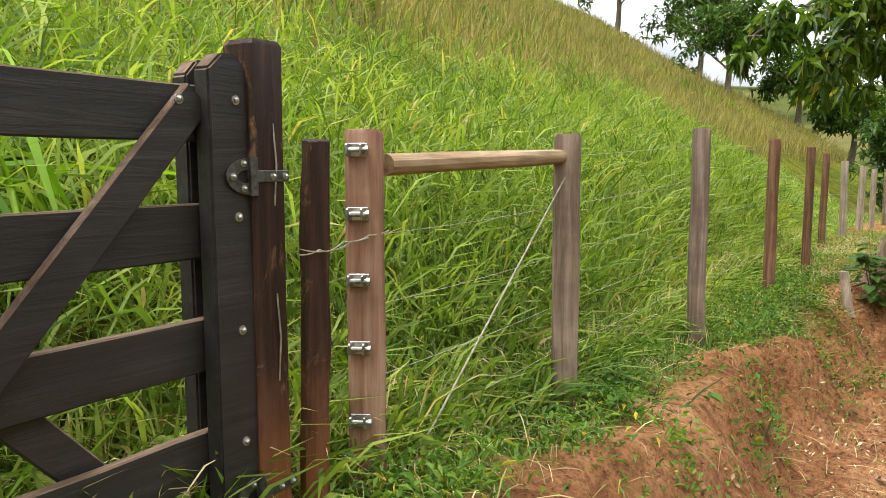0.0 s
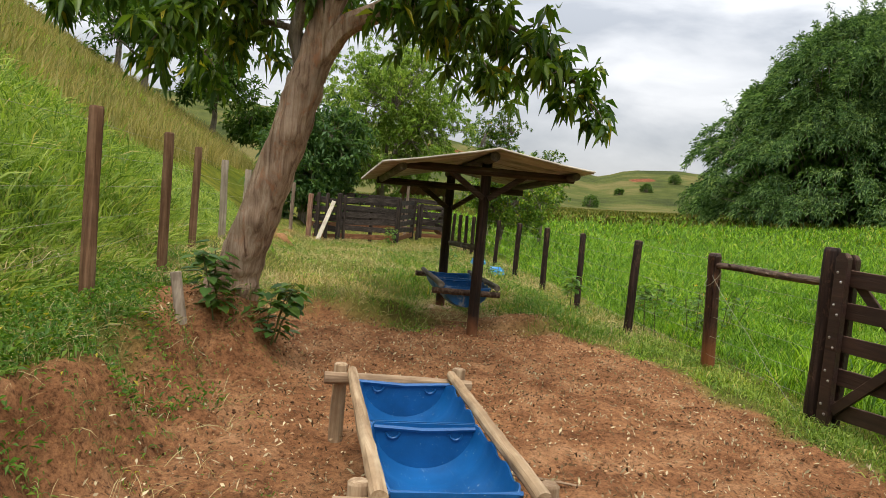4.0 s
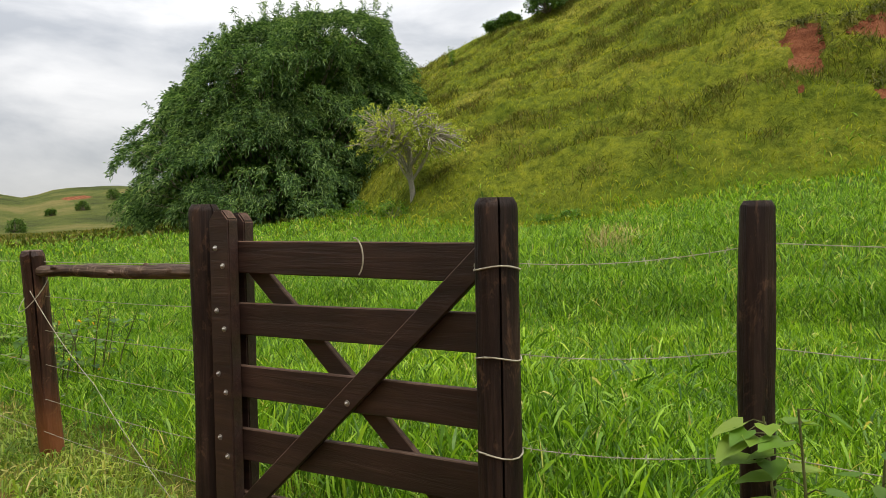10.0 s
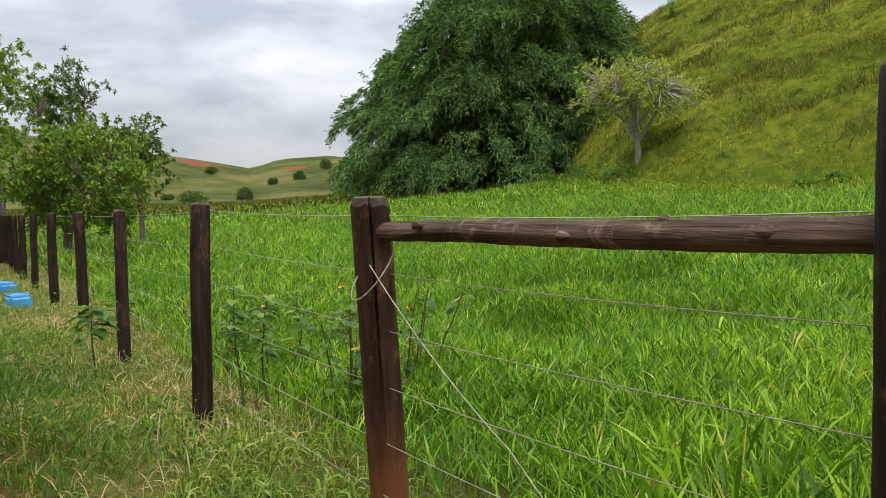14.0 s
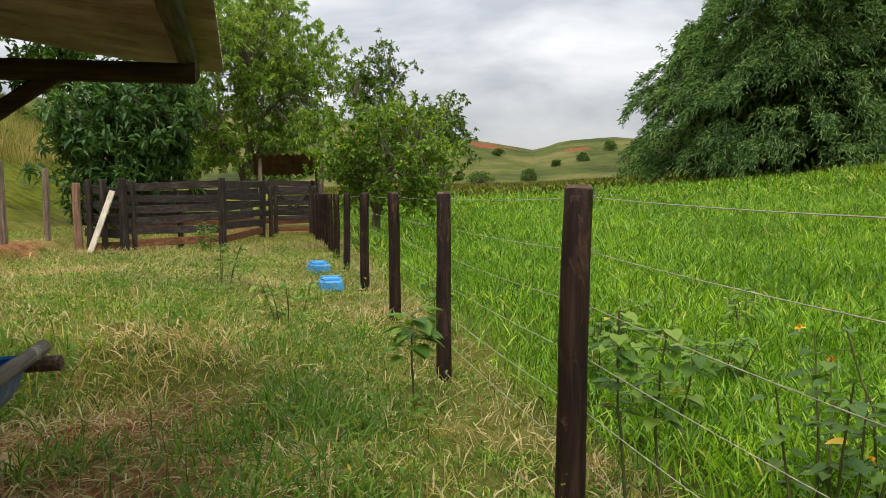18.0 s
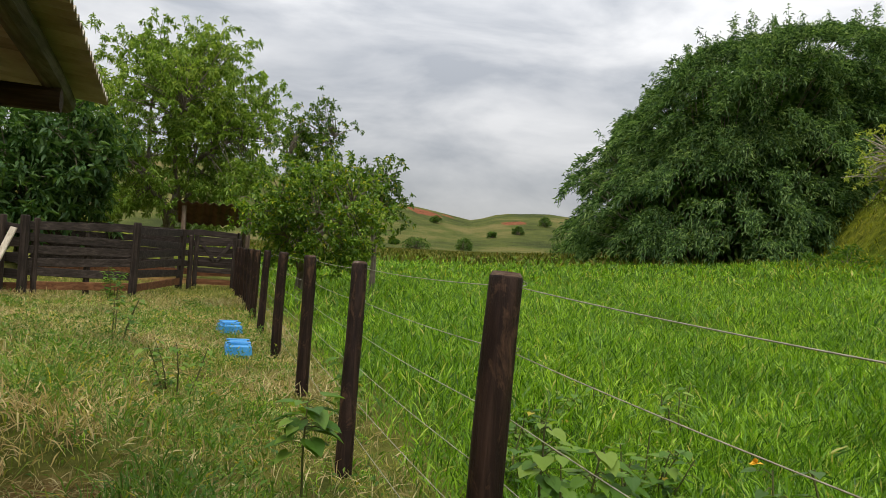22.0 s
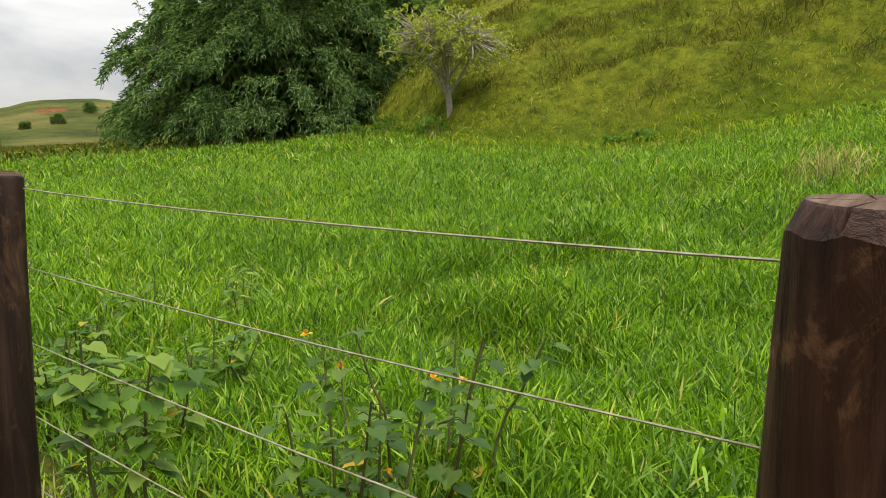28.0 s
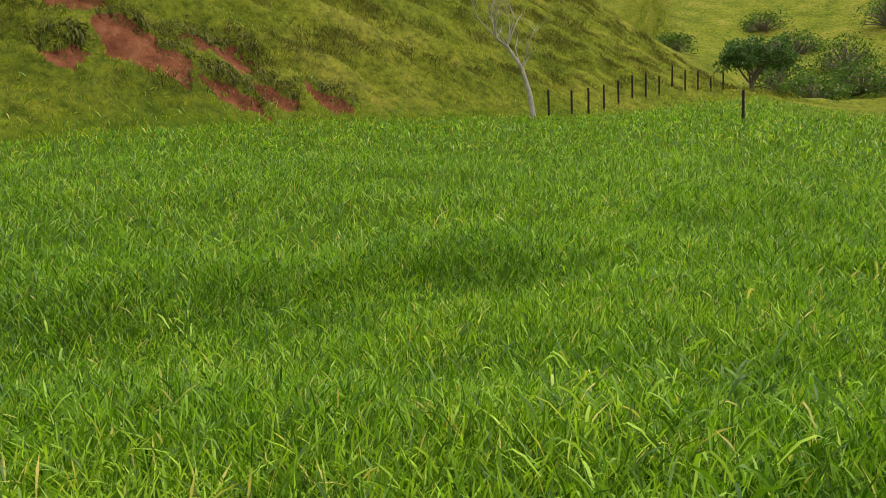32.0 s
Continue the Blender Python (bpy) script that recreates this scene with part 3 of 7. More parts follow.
gd, gyaw = np.hypot(GX + 0.5, GY), np.degrees(np.arctan2(GX + 0.5, GY))
for key, val in (("far", sstep(70, 150, gd) * sstep(128, 118, gyaw)), ("pasture", sstep(0.4, 1.6, GX) * sstep(2.0, -1.0, gd - np.interp(gyaw, YAW, TOE)) * sstep(75, 50, gd))):
    at_ = me.attributes.new(key, "FLOAT", "POINT")
    at_.data.foreach_set("value", val.astype(np.float32).ravel())
ground_ob = tagged(new("ground", me), "reddish bare soil yard giving way to grassy pasture and hills", "ground", kind="structure")


# ---- builders ----
def part(name, bm, material, parent=None, label=""):
    me = bpy.data.meshes.new(name)
    bm.to_mesh(me)
    bm.free()
    me.materials.append(material)
    for p in me.polygons:
        p.use_smooth = len(p.vertices) == 4 and me.get("round", 0) == 1
    ob = new(name, me)
    if parent:
        ob.parent = parent
    if label:
        ob["label"] = label
    return ob


def smooth(ob):
    ob.data.polygons.foreach_set("use_smooth", np.array([len(p.vertices) < 5 for p in ob.data.polygons], bool))
    ob.data.set_sharp_from_angle(angle=radians(28))
    return ob


def thing(name, loc, label, category, group="", rz=0.0):
    e = new(name)
    e.empty_display_size = 0.1
    e.matrix_world = pose(*loc, 0, 0, rz)
    return tagged(e, label, category, group)


def tube(bm, pts, radii, sides=10, caps=True, rough=0.0, seed=0.0, crack=0.0):
    """A round limb along points, with uneven skin."""
    pts = [Vector(p) for p in pts]
    turns = [2 * math.pi * k / sides for k in range(sides)]
    if crack:
        turns = sorted([a for a in turns if abs((a - crack + math.pi) % (2 * math.pi) - math.pi) > 0.16] + [crack - 0.05, crack, crack + 0.05])
        sides = len(turns)
    rings = []
    ref = Vector((0.31, 0.87, 0.37))
    for i, p in enumerate(pts):
        way = (pts[min(i + 1, len(pts) - 1)] - pts[max(i - 1, 0)]).normalized()
        side = way.cross(ref)
        if side.length < 0.1:
            side = way.cross(Vector((1, 0, 0)))
        side.normalize()
        up = way.cross(side)
        ring = []
        for k, a in enumerate(turns):
            o = side * math.cos(a) + up * math.sin(a)
            r = radii[i]
            if rough:
                r *= 1 + rough * noise.noise((o.x * 1.5 + seed, o.y * 1.5 - seed, (p + o * r).length * 3 + seed + i * 0.35))
            if crack and a == crack and i > (7 if crack < 1.5 and crack > 1.3 else 2):
                r *= 0.62
            ring.append(bm.verts.new(p + o * r))
        rings.append(ring)
    for r0, r1 in zip(rings, rings[1:]):
        for k in range(sides):
            bm.faces.new((r0[k], r0[(k + 1) % sides], r1[(k + 1) % sides], r1[k]))
    if caps:
        bm.faces.new(rings[0][::-1])
        bm.faces.new(rings[-1])
    return bm


def board(bm, a, b_, width, thick, up=(0, 0, 1), bevel=0.004, seed=0.0, wear=0.0):
    """A sawn board from a to b_, its width along up, with softened edges; wear: how uneven its edges are."""
    a, b_, up = Vector(a), Vector(b_), Vector(up)
    way = (b_ - a).normalized()
    side = way.cross(up).normalized()
    up = side.cross(way).normalized()
    n = 6
    rings = []
    w, h, c = thick / 2, width / 2, bevel
    prof = [(-w + c, -h), (w - c, -h), (w, -h + c), (w, h - c), (w - c, h), (-w + c, h), (-w, h - c), (-w, -h + c)]
    for i in range(n + 1):
        p = a.lerp(b_, i / n)
        j = wear * noise.noise((i * 0.9 + seed, seed * 2.7, 0.3))
        k = wear * noise.noise((i * 0.8 + seed, 4.1, seed * 1.9))
        rings.append([bm.verts.new(p + side * u + up * (v + (j if v > 0 else k))) for u, v in prof])
    for r0, r1 in zip(rings, rings[1:]):
        for k in range(8):
            bm.faces.new((r0[k], r1[k], r1[(k + 1) % 8], r0[(k + 1) % 8]))
    bm.faces.new(rings[0])
    bm.faces.new(rings[-1][::-1])
    return bm


def log(a, b_, r0, r1, sides=12, rough=0.12, seed=0.0, bend=0.0, rings=9, chamfer=0.0, crack=0.0):
    a, b_ = Vector(a), Vector(b_)
    pts, rad = [], []
    for i in range(rings + 1):
        u = i / rings
        p = a.lerp(b_, u)
        p = p + Vector((noise.noise((u * 2 + seed, 1.7, seed)), noise.noise((seed, u * 2, 5.2)), 0.4 * noise.noise((u * 2, seed, 8.8)))) * bend
        pts.append(p)
        rad.append(r0 + (r1 - r0) * u)
    if chamfer:
        way = (pts[-1] - pts[-2]).normalized()
        rad += [rad[-1] * 0.97, rad[-1] * 0.80]
        last = pts[-1]
        pts[-1] = last - way * chamfer * 1.6
        pts += [last - way * chamfer, last]
    return tube(bmesh.new(), pts, rad, sides, True, rough, seed, crack)


def bolt(bm, at, way, r=0.011):
    """A round bolt head on a washer, proud of the wood by a few millimetres."""
    at, way = Vector(at), Vector(way).normalized()
    tube(bm, (at - way * 0.002, at + way * 0.003), (r * 1.5, r * 1.5), 10)
    tube(bm, (at + way * 0.003, at + way * 0.008, at + way * 0.012), (r, r * 0.9, r * 0.35), 8)
    return bm


def leaves(name, base, way, length, width, material, droop=0.25, parent=None, kind="", label="", category="", segs=1):
    """Many leaves in one mesh: base points, unit directions, lengths and widths (arrays). segs 1: folded diamonds; 2: bent blades."""
    rs = np.random.RandomState(len(base) % 9973 + 5)
    n = len(base)
    side = np.cross(way, rs.normal(0, 1, (n, 3)) * 0.5 + np.array([0, 0, 1.0]))
    side /= np.linalg.norm(side, axis=1)[:, None] + 1e-9
    L, W_ = length[:, None], width[:, None]
    down = np.array([0, 0, -1.0])
    if segs == 1:
        nor = np.cross(side, way)
        midp = base + way * L * 0.48 + nor * W_ * 0.22
        tip = base + way * L + down * L * droop
        v = np.stack([base, midp + side * W_ * 0.5, tip, midp - side * W_ * 0.5], 1).reshape(-1, 3)
        i0 = np.arange(n)[:, None] * 4
        f = np.concatenate([i0 + [0, 1, 2], i0 + [0, 2, 3]], 1).reshape(-1, 3)
    elif segs == 3:
        m1 = base + way * L * 0.5 + down * L * droop * 0.12
        tip = m1 + way * np.array([1, 1, 0.75]) * L * 0.5 + down * L * droop * 0.45
        v = np.stack([base - side * W_ * 0.2, base + side * W_ * 0.2, m1 - side * W_ * 0.5, m1 + side * W_ * 0.5, tip], 1).reshape(-1, 3)
        i0 = np.arange(n)[:, None] * 5
        f = np.concatenate([i0 + t for t in ([0, 1, 3], [0, 3, 2], [2, 3, 4])], 1).reshape(-1, 3)
    else:
        m1 = base + way * L * 0.42 + down * L * droop * 0.15
        flat = way * np.array([1, 1, 0.55])
        m2 = m1 + flat * L * 0.33 + down * L * droop * 0.30
        tip = m2 + way * np.array([1, 1, 0.15]) * L * 0.30 + down * L * droop * 0.75
        v = np.stack([base - side * W_ * 0.3, base + side * W_ * 0.3, m1 - side * W_ * 0.5, m1 + side * W_ * 0.5,
                      m2 - side * W_ * 0.38, m2 + side * W_ * 0.38, tip], 1).reshape(-1, 3)
        i0 = np.arange(n)[:, None] * 7
        f = np.concatenate([i0 + t for t in ([0, 1, 3], [0, 3, 2], [2, 3, 5], [2, 5, 4], [4, 5, 6])], 1).reshape(-1, 3)
    ob = new(name, mesh_of(name, v, f, material))
    if parent:
        ob.parent = parent
        ob.matrix_parent_inverse = parent.matrix_world.inverted()
    if kind or label:
        tagged(ob, label, category, kind=kind)
    return ob


def units(rs, n, up=0.0):
    v = rs.normal(0, 1, (n, 3))
    v[:, 2] += up
    return v / np.linalg.norm(v, axis=1)[:, None]


# ---- the fence along the field ----
def post(name, x, y, top, r, material, label, group, lean=(0.0, 0.0), seed=0.0, sides=12, rough=0.10, dz=0.0, chamfer=0.012, crack=0.0):
    z = gz(x + lean[0], y + lean[1]) + dz
    bm = log((lean[0], lean[1], -0.35), (0, 0, top - z), r * 1.04, r * 0.97, sides, rough, seed, 0.015, 10, chamfer, crack)
    ob = part(name, bm, material)
    ob.matrix_world = pose(x, y, z)
    smooth(ob)
    if sides > 15:  # bare end grain on the sawn top
        ob.data.materials.append(M_ENDG)
        for p in ob.data.polygons:
            p.material_index = 1 if p.normal.z > 0.5 else 0
    return tagged(ob, label, "fence post", group)


def first_post(x, y, top, lean):
    """The thick post: chamfered sawn top with radial cracks, split down one side, narrower one way."""
    z = gz(x + lean[0], y + lean[1])
    split, cracks = 4.09, (0.35, 1.75, 2.85)
    plain = [2 * math.pi * k / 26 for k in range(26)]
    turns = [(a, 0) for a in plain if min(abs((a - c + math.pi) % (2 * math.pi) - math.pi) for c in cracks + (split,)) > 0.13]
    for c in cracks:
        turns += [(c - 0.04, 0), (c, 1), (c + 0.04, 0)]
    turns = sorted(turns + [(split - 0.075, 0), (split - 0.05, 2), (split + 0.05, 2), (split + 0.075, 0)])
    n = len(turns)
    H = top - z
    bm, rings = bmesh.new(), []
    for i in range(15):
        u = i / 12 if i < 13 else 1.0
        ring = []
        for a, kind in turns:
            r = 0.083 * (1.04 - 0.06 * u) * (1 + 0.035 * noise.noise((math.cos(a) * 1.6, math.sin(a) * 1.6, u * 5)))
            h = -0.35 + (H + 0.35) * u
            if i == 12:  # lower edge of the hewn chamfer
                h = H - 0.024 - 0.010 * abs(math.cos(3.5 * a + 0.6)) - 0.004 * noise.noise((a * 3, 1, 4))
            if i >= 13:
                r *= 0.83 + 0.02 * noise.noise((a * 2, 3, 8))
                h = H - 0.003 * (i == 13) + 0.004 * math.sin(a + 1.0)
            if i == 14:
                r *= 0.965
            if kind == 1 and i >= 13:
                h -= 0.012
            if kind == 2 and u > 0.42:
                r *= 1 - 0.5 * min((u - 0.42) * 3, 1)
                h -= 0.02 if i >= 13 else 0
            b = 1 - u
            ring.append(bm.verts.new((lean[0] * b + r * 0.80 * math.cos(a) + 0.006 * noise.noise((u * 3, 2, 1)), lean[1] * b + r * math.sin(a), h)))
        rings.append(ring)
    for r0, r1 in zip(rings, rings[1:]):
        for k in range(n):
            bm.faces.new((r0[k], r0[(k + 1) % n], r1[(k + 1) % n], r1[k]))
    mid = bm.verts.new((0.004, 0.006, H + 0.001))
    for k in range(n):
        bm.faces.new((rings[-1][k], rings[-1][(k + 1) % n], mid))
    bm.faces.new(rings[0][::-1])
    ob = part("fence_post", bm, M_FIRST)
    ob.data.materials.append(M_ENDG)
    for p in ob.data.polygons:
        p.material_index = 1 if p.normal.z > 0.75 else 0
        p.use_smooth = False
    ob.matrix_world = pose(x, y, z)
    return tagged(ob, "thick dark-stained fence post with chamfered top and brace rail", "fence post", "field fence posts")


FENCE_Y = [0.0, 1.94, 4.06, 6.0, 7.97, 9.87, 11.6, 12.95, 14.0, 15.0, 16.1, 17.2]
first_post(0.02, 0.0, 1.25, (0.13, 0.09))
for i, y in enumerate(FENCE_Y):
    if i == 0:
        continue
    top = (1.25, 1.24, 1.19, 1.165, 1.14, 1.11, 1.08, 1.06, 1.04, 1.03, 1.02, 1.01)[i]
    lean = ((0, 0), (-0.07, -0.08), (-0.05, -0.20), (0, -0.05))[i] if i < 4 else (0.03 * math.sin(i), 0.04 * math.cos(2 * i))
    post("fence_post", 0.02 if i == 1 else 0, y, top, 0.052 + 0.004 * math.sin(i * 2.2), M_DARK, "dark-stained round wooden fence post beside the pasture", "field fence posts", lean, i * 1.7 + 0.4, 16 if i < 4 else 12, 0.06, 0, 0.014)
R_POSTS = [(0.345, -4.015, 1.405), (0.55, -6.1, 1.42), (0.7, -8.2, 1.42), (0.85, -10.4, 1.45)]
for i, (x, y, top) in enumerate(R_POSTS):
    post("fence_post", x, y, top, 0.048, M_DARK, "dark-stained round fence post with barbed wire", "field fence posts", (0.02, 0.01), 20 + i)


def wire(name, pts, r, label, sag=0.02, barbs=0.0, seg=10, parent=None, material=None):
    out = []
    for a, b_ in zip(pts, pts[1:]):
        a, b_ = Vector(a), Vector(b_)
        for k in range(seg):
            u = k / seg
            out.append(a.lerp(b_, u) + Vector((0, 0, -sag * 4 * u * (1 - u))))
    out.append(Vector(pts[-1]))
    bm = tube(bmesh.new(), out, [r] * len(out), 5)
    if barbs:
        rs = random.Random(len(out))
        total = sum((q - p).length for p, q in zip(out, out[1:]))
        for k in range(int(total / barbs)):
            u = k * barbs / total * (len(out) - 1)
            p = out[int(u)].lerp(out[min(int(u) + 1, len(out) - 1)], u % 1)
            for s in (1, -1):
                w = Vector((rs.uniform(-1, 1), rs.uniform(-0.4, 0.4), rs.uniform(-1, 1))).normalized() * 0.013
                tube(bm, (p - w, p + w), (r * 0.7, r * 0.5), 4)
    ob = smooth(part(name, bm, material or M_WIRE, parent))
    return ob if parent else tagged(ob, label, "fence wire", "fence wires")


def post_pts(drop):
    tops = (1.23, 1.24, 1.19, 1.165, 1.14, 1.11, 1.08, 1.06, 1.04, 1.03, 1.02, 1.01)
    return [(0.055, y, t - drop * (t - gz(0, y)) / 1.25) for y, t in zip(FENCE_Y, tops)]


for k, drop in enumerate((0.045, 0.25, 0.455, 0.66, 0.87, 1.07)):
    wire("fence_wire", [(0.16, -1.72, 1.255 - drop * 1.02)] + post_pts(drop), 0.0018, "thin galvanised smooth wire strung between dark posts", 0.012)
for k, z in enumerate((1.25, 0.96, 0.66, 0.36, 0.10)):
    wire("fence_wire", [(0.205, -3.31, z - 0.02)] + [(x + 0.05, y, z + 0.04) for x, y, _ in R_POSTS], 0.0016, "sagging barbed wire tied round the gate post", 0.025, 0.11)

for i, (y, t) in enumerate(zip(FENCE_Y[:7], (1.23, 1.25, 1.20, 1.17, 1.12, 1.08, 1.06))):
    owner = bpy.data.objects["fence_post" if i == 0 else "fence_post.%03d" % i]
    for drop in (0.045, 0.25, 0.455, 0.66, 0.87):
        zz = (t - drop * (t - gz(0, y)) / 1.25) - owner.location.z
        k_ = 1 - zz / (t - owner.location.z)
        lean_x = (0.13, -0.07, -0.05, 0.0)[i] * k_ if i < 4 else 0.0
        part("staple", tube(bmesh.new(), [(lean_x + 0.050, -0.012, zz + 0.01), (lean_x + 0.068, -0.004, zz + 0.004), (lean_x + 0.068, 0.004, zz - 0.004), (lean_x + 0.050, 0.012, zz - 0.01)], [0.0022] * 4, 5), M_STEEL, owner)

# brace rail between the first post and the gate post, and its guy wire
ob = smooth(part("brace_rail", log((0.040, -0.055, 1.130), (0.10, -1.70, 1.166), 0.031, 0.037, 14, 0.22, 3.3, 0.02, 34), M_RAIL))
for u, a_ in ((0.18, 2.2), (0.37, 0.4), (0.55, 3.4), (0.71, 1.3), (0.86, 2.8)):
    kn = Vector((0.10 * u, -0.03 - 1.67 * u, 1.130 + 0.036 * u)) + Vector((math.cos(a_), 0, math.sin(a_))) * 0.027
    smooth(part("knot", tube(bmesh.new(), [kn + Vector((0, -0.022, 0)), kn + Vector((0, -0.01, 0)), kn + Vector((0, 0.006, 0)), kn + Vector((0, 0.02, 0))], [0.004, 0.014, 0.016, 0.005], 8, True, 0.3, u * 9), M_RAIL, ob))
tagged(ob, "knotty dark barked pole set between fence posts", "rail")
wire("guy_wire", [(-0.03, -0.08, 1.02), (0.02, -0.75, 0.55), (0.05, -1.60, 0.02)], 0.0022, "slack twisted wire braced down to the gate post", 0.03)
wire("wire_tie", [(0.078 * math.cos(a), -0.078 * math.sin(a) - 0.05, 1.0 + 0.10 * math.cos(a)) for a in np.linspace(0.6, 5.2, 14)], 0.0025, "wire loop wound round the post", 0.0, seg=2)


# ---- the pasture gate ----
def gate_post(x, y, top, r, label, seed, split=False):
    p = post("gate_post", x, y, top, r, M_DARK, label, "gate posts", (0, 0), seed, 24, 0.04, 0, 0.02, 1.12 if seed == 33 else 1.9)
    p["category"] = "gate post"
    return p


g1 = gate_post(0.088, -1.728, 1.465, 0.068, "thick dark round gate post with worn chamfered top", 31)
g2 = gate_post(0.135, -3.29, 1.44, 0.070, "thick dark split gate post wound with barbed wire", 33)
for k, z in enumerate((1.22, 0.94, 0.64, 0.34)):
    wire("wire_wrap", [(0.073 * math.cos(a), 0.073 * math.sin(a), z - gz(0.135, -3.29) + 0.008 * math.sin(2 * a + k)) for a in np.linspace(0, 6.28, 17)], 0.003, "", 0, 0, 1, g2)


def field_gate(name, y0, y1, x, tops, zb, bw, flip, material, label, sag=(0, 0, 0, 0, 0), high_at_stile=False, two=True, over=0.13):
    """A five-barred board gate that hangs along y: double stiles, boards and a pair of crossed braces."""
    base = thing(name, (x, y0, zb), label, "gate")
    s = 1 if y1 > y0 else -1
    inv = base.matrix_world.inverted()

    def add(pname, bm, parent=base, lab="", mat=None):
        ob = part(pname, bm, mat or material, parent, lab)
        if pname in ("bar", "brace", "stile"):
            ob.data.materials.append(M_BARE if high_at_stile else M_BAREDK)
            for p in ob.data.polygons:
                p.material_index = 1 if p.normal.z > 0.45 else 0
        ob.matrix_parent_inverse = inv if parent is base else Matrix()
        return ob
    w = 0.035
    for k, z in enumerate(tops):
        add("bar", board(bmesh.new(), (x, y0 + s * 0.02, z - bw / 2), (x, y1, z - bw / 2 + sag[k]), bw, 0.028, seed=k * 3.1, wear=0.004))
    front, back = x - flip * 0.046, x + flip * 0.046
    for xs, hh, wd in ((front, over, 0.125), (back, over - 0.01, 0.11)):
        yc, zt_, hw = y0 + s * 0.065, tops[0] + hh, wd / 2
        bm = bmesh.new()
        edge = [(yc - hw, zb - 0.02), (yc + hw, zb - 0.02), (yc + hw, zt_ - 0.042), (yc + hw * 0.42, zt_), (yc - hw * 0.35, zt_), (yc - hw, zt_ - 0.038)]
        face = bm.faces.new([bm.verts.new((xs - 0.0275, py, pz)) for py, pz in edge])
        bulk = bmesh.ops.extrude_face_region(bm, geom=[face])
        bmesh.ops.translate(bm, vec=(0.055, 0, 0), verts=[v for v in bulk["geom"] if isinstance(v, bmesh.types.BMVert)])
        bmesh.ops.recalc_face_normals(bm, faces=bm.faces)
        bmesh.ops.bevel(bm, geom=bm.edges[:], offset=0.006, segments=2, affect="EDGES")
        add("stile", bm)
    zt, zl = tops[0] - (0.03 if high_at_stile else 0.075), tops[-1] - bw * 0.5
    ends = ((zt, zl), (zl, zt)) if high_at_stile else ((zl, zt), (zt, zl))
    for side, (za, zb2) in zip((-1, 1) if two else (-1,), ends):
        xb = x + flip * side * 0.030
        add("brace", board(bmesh.new(), (xb, y0 + s * 0.13, za), (xb, y1 - s * 0.03, zb2 + 0.03), 0.085, 0.026, (0, 0, 1)))
    for k, z in enumerate(tops):
        spots = ((0.05, -0.035),) if high_at_stile else ((0.045, -0.03), (0.09, -bw + 0.03))
        for dy, dzz in spots:
            add("bolt", bolt(bmesh.new(), (x - flip * 0.0745, y0 + s * dy, z + dzz), (-flip, 0, 0), 0.008), base, "", M_STEEL)
    if not high_at_stile:
        yc = (y0 + s * 0.13 + y1 - s * 0.03) / 2
        add("bolt", bolt(bmesh.new(), (x - flip * 0.044, yc, (zl + zt) / 2), (-flip, 0, 0), 0.008), base, "", M_STEEL)
    add("bolt", bolt(bmesh.new(), (x - flip * 0.044, y1 - s * 0.06 if not high_at_stile else y0 + s * 0.19, zt - 0.01), (-flip, 0, 0), 0.008), base, "", M_STEEL)
    return base


right_gate = field_gate("pasture_gate", -1.850, -3.235, 0.094, (1.305, 1.040, 0.772, 0.50, 0.225), 0.02, 0.135, 1, M_DARKX,
                        "closed dark-stained five-bar wooden gate with crossed braces", (-0.01, 0.02, 0.03, 0.05, 0.08))
ob = wire("wire_tie", [(0.150, -2.62 - 0.05 * math.sin(a), 1.24 + 0.075 * math.cos(a)) for a in np.linspace(0, 2.6, 10)], 0.003, "bent wire hooked over the gate's top bar", 0, seg=1)

right_gate.matrix_world = pose(0.094, -1.850, 0.02, 0, 0, 5.8)  # it hangs a little askew, its free end behind the post

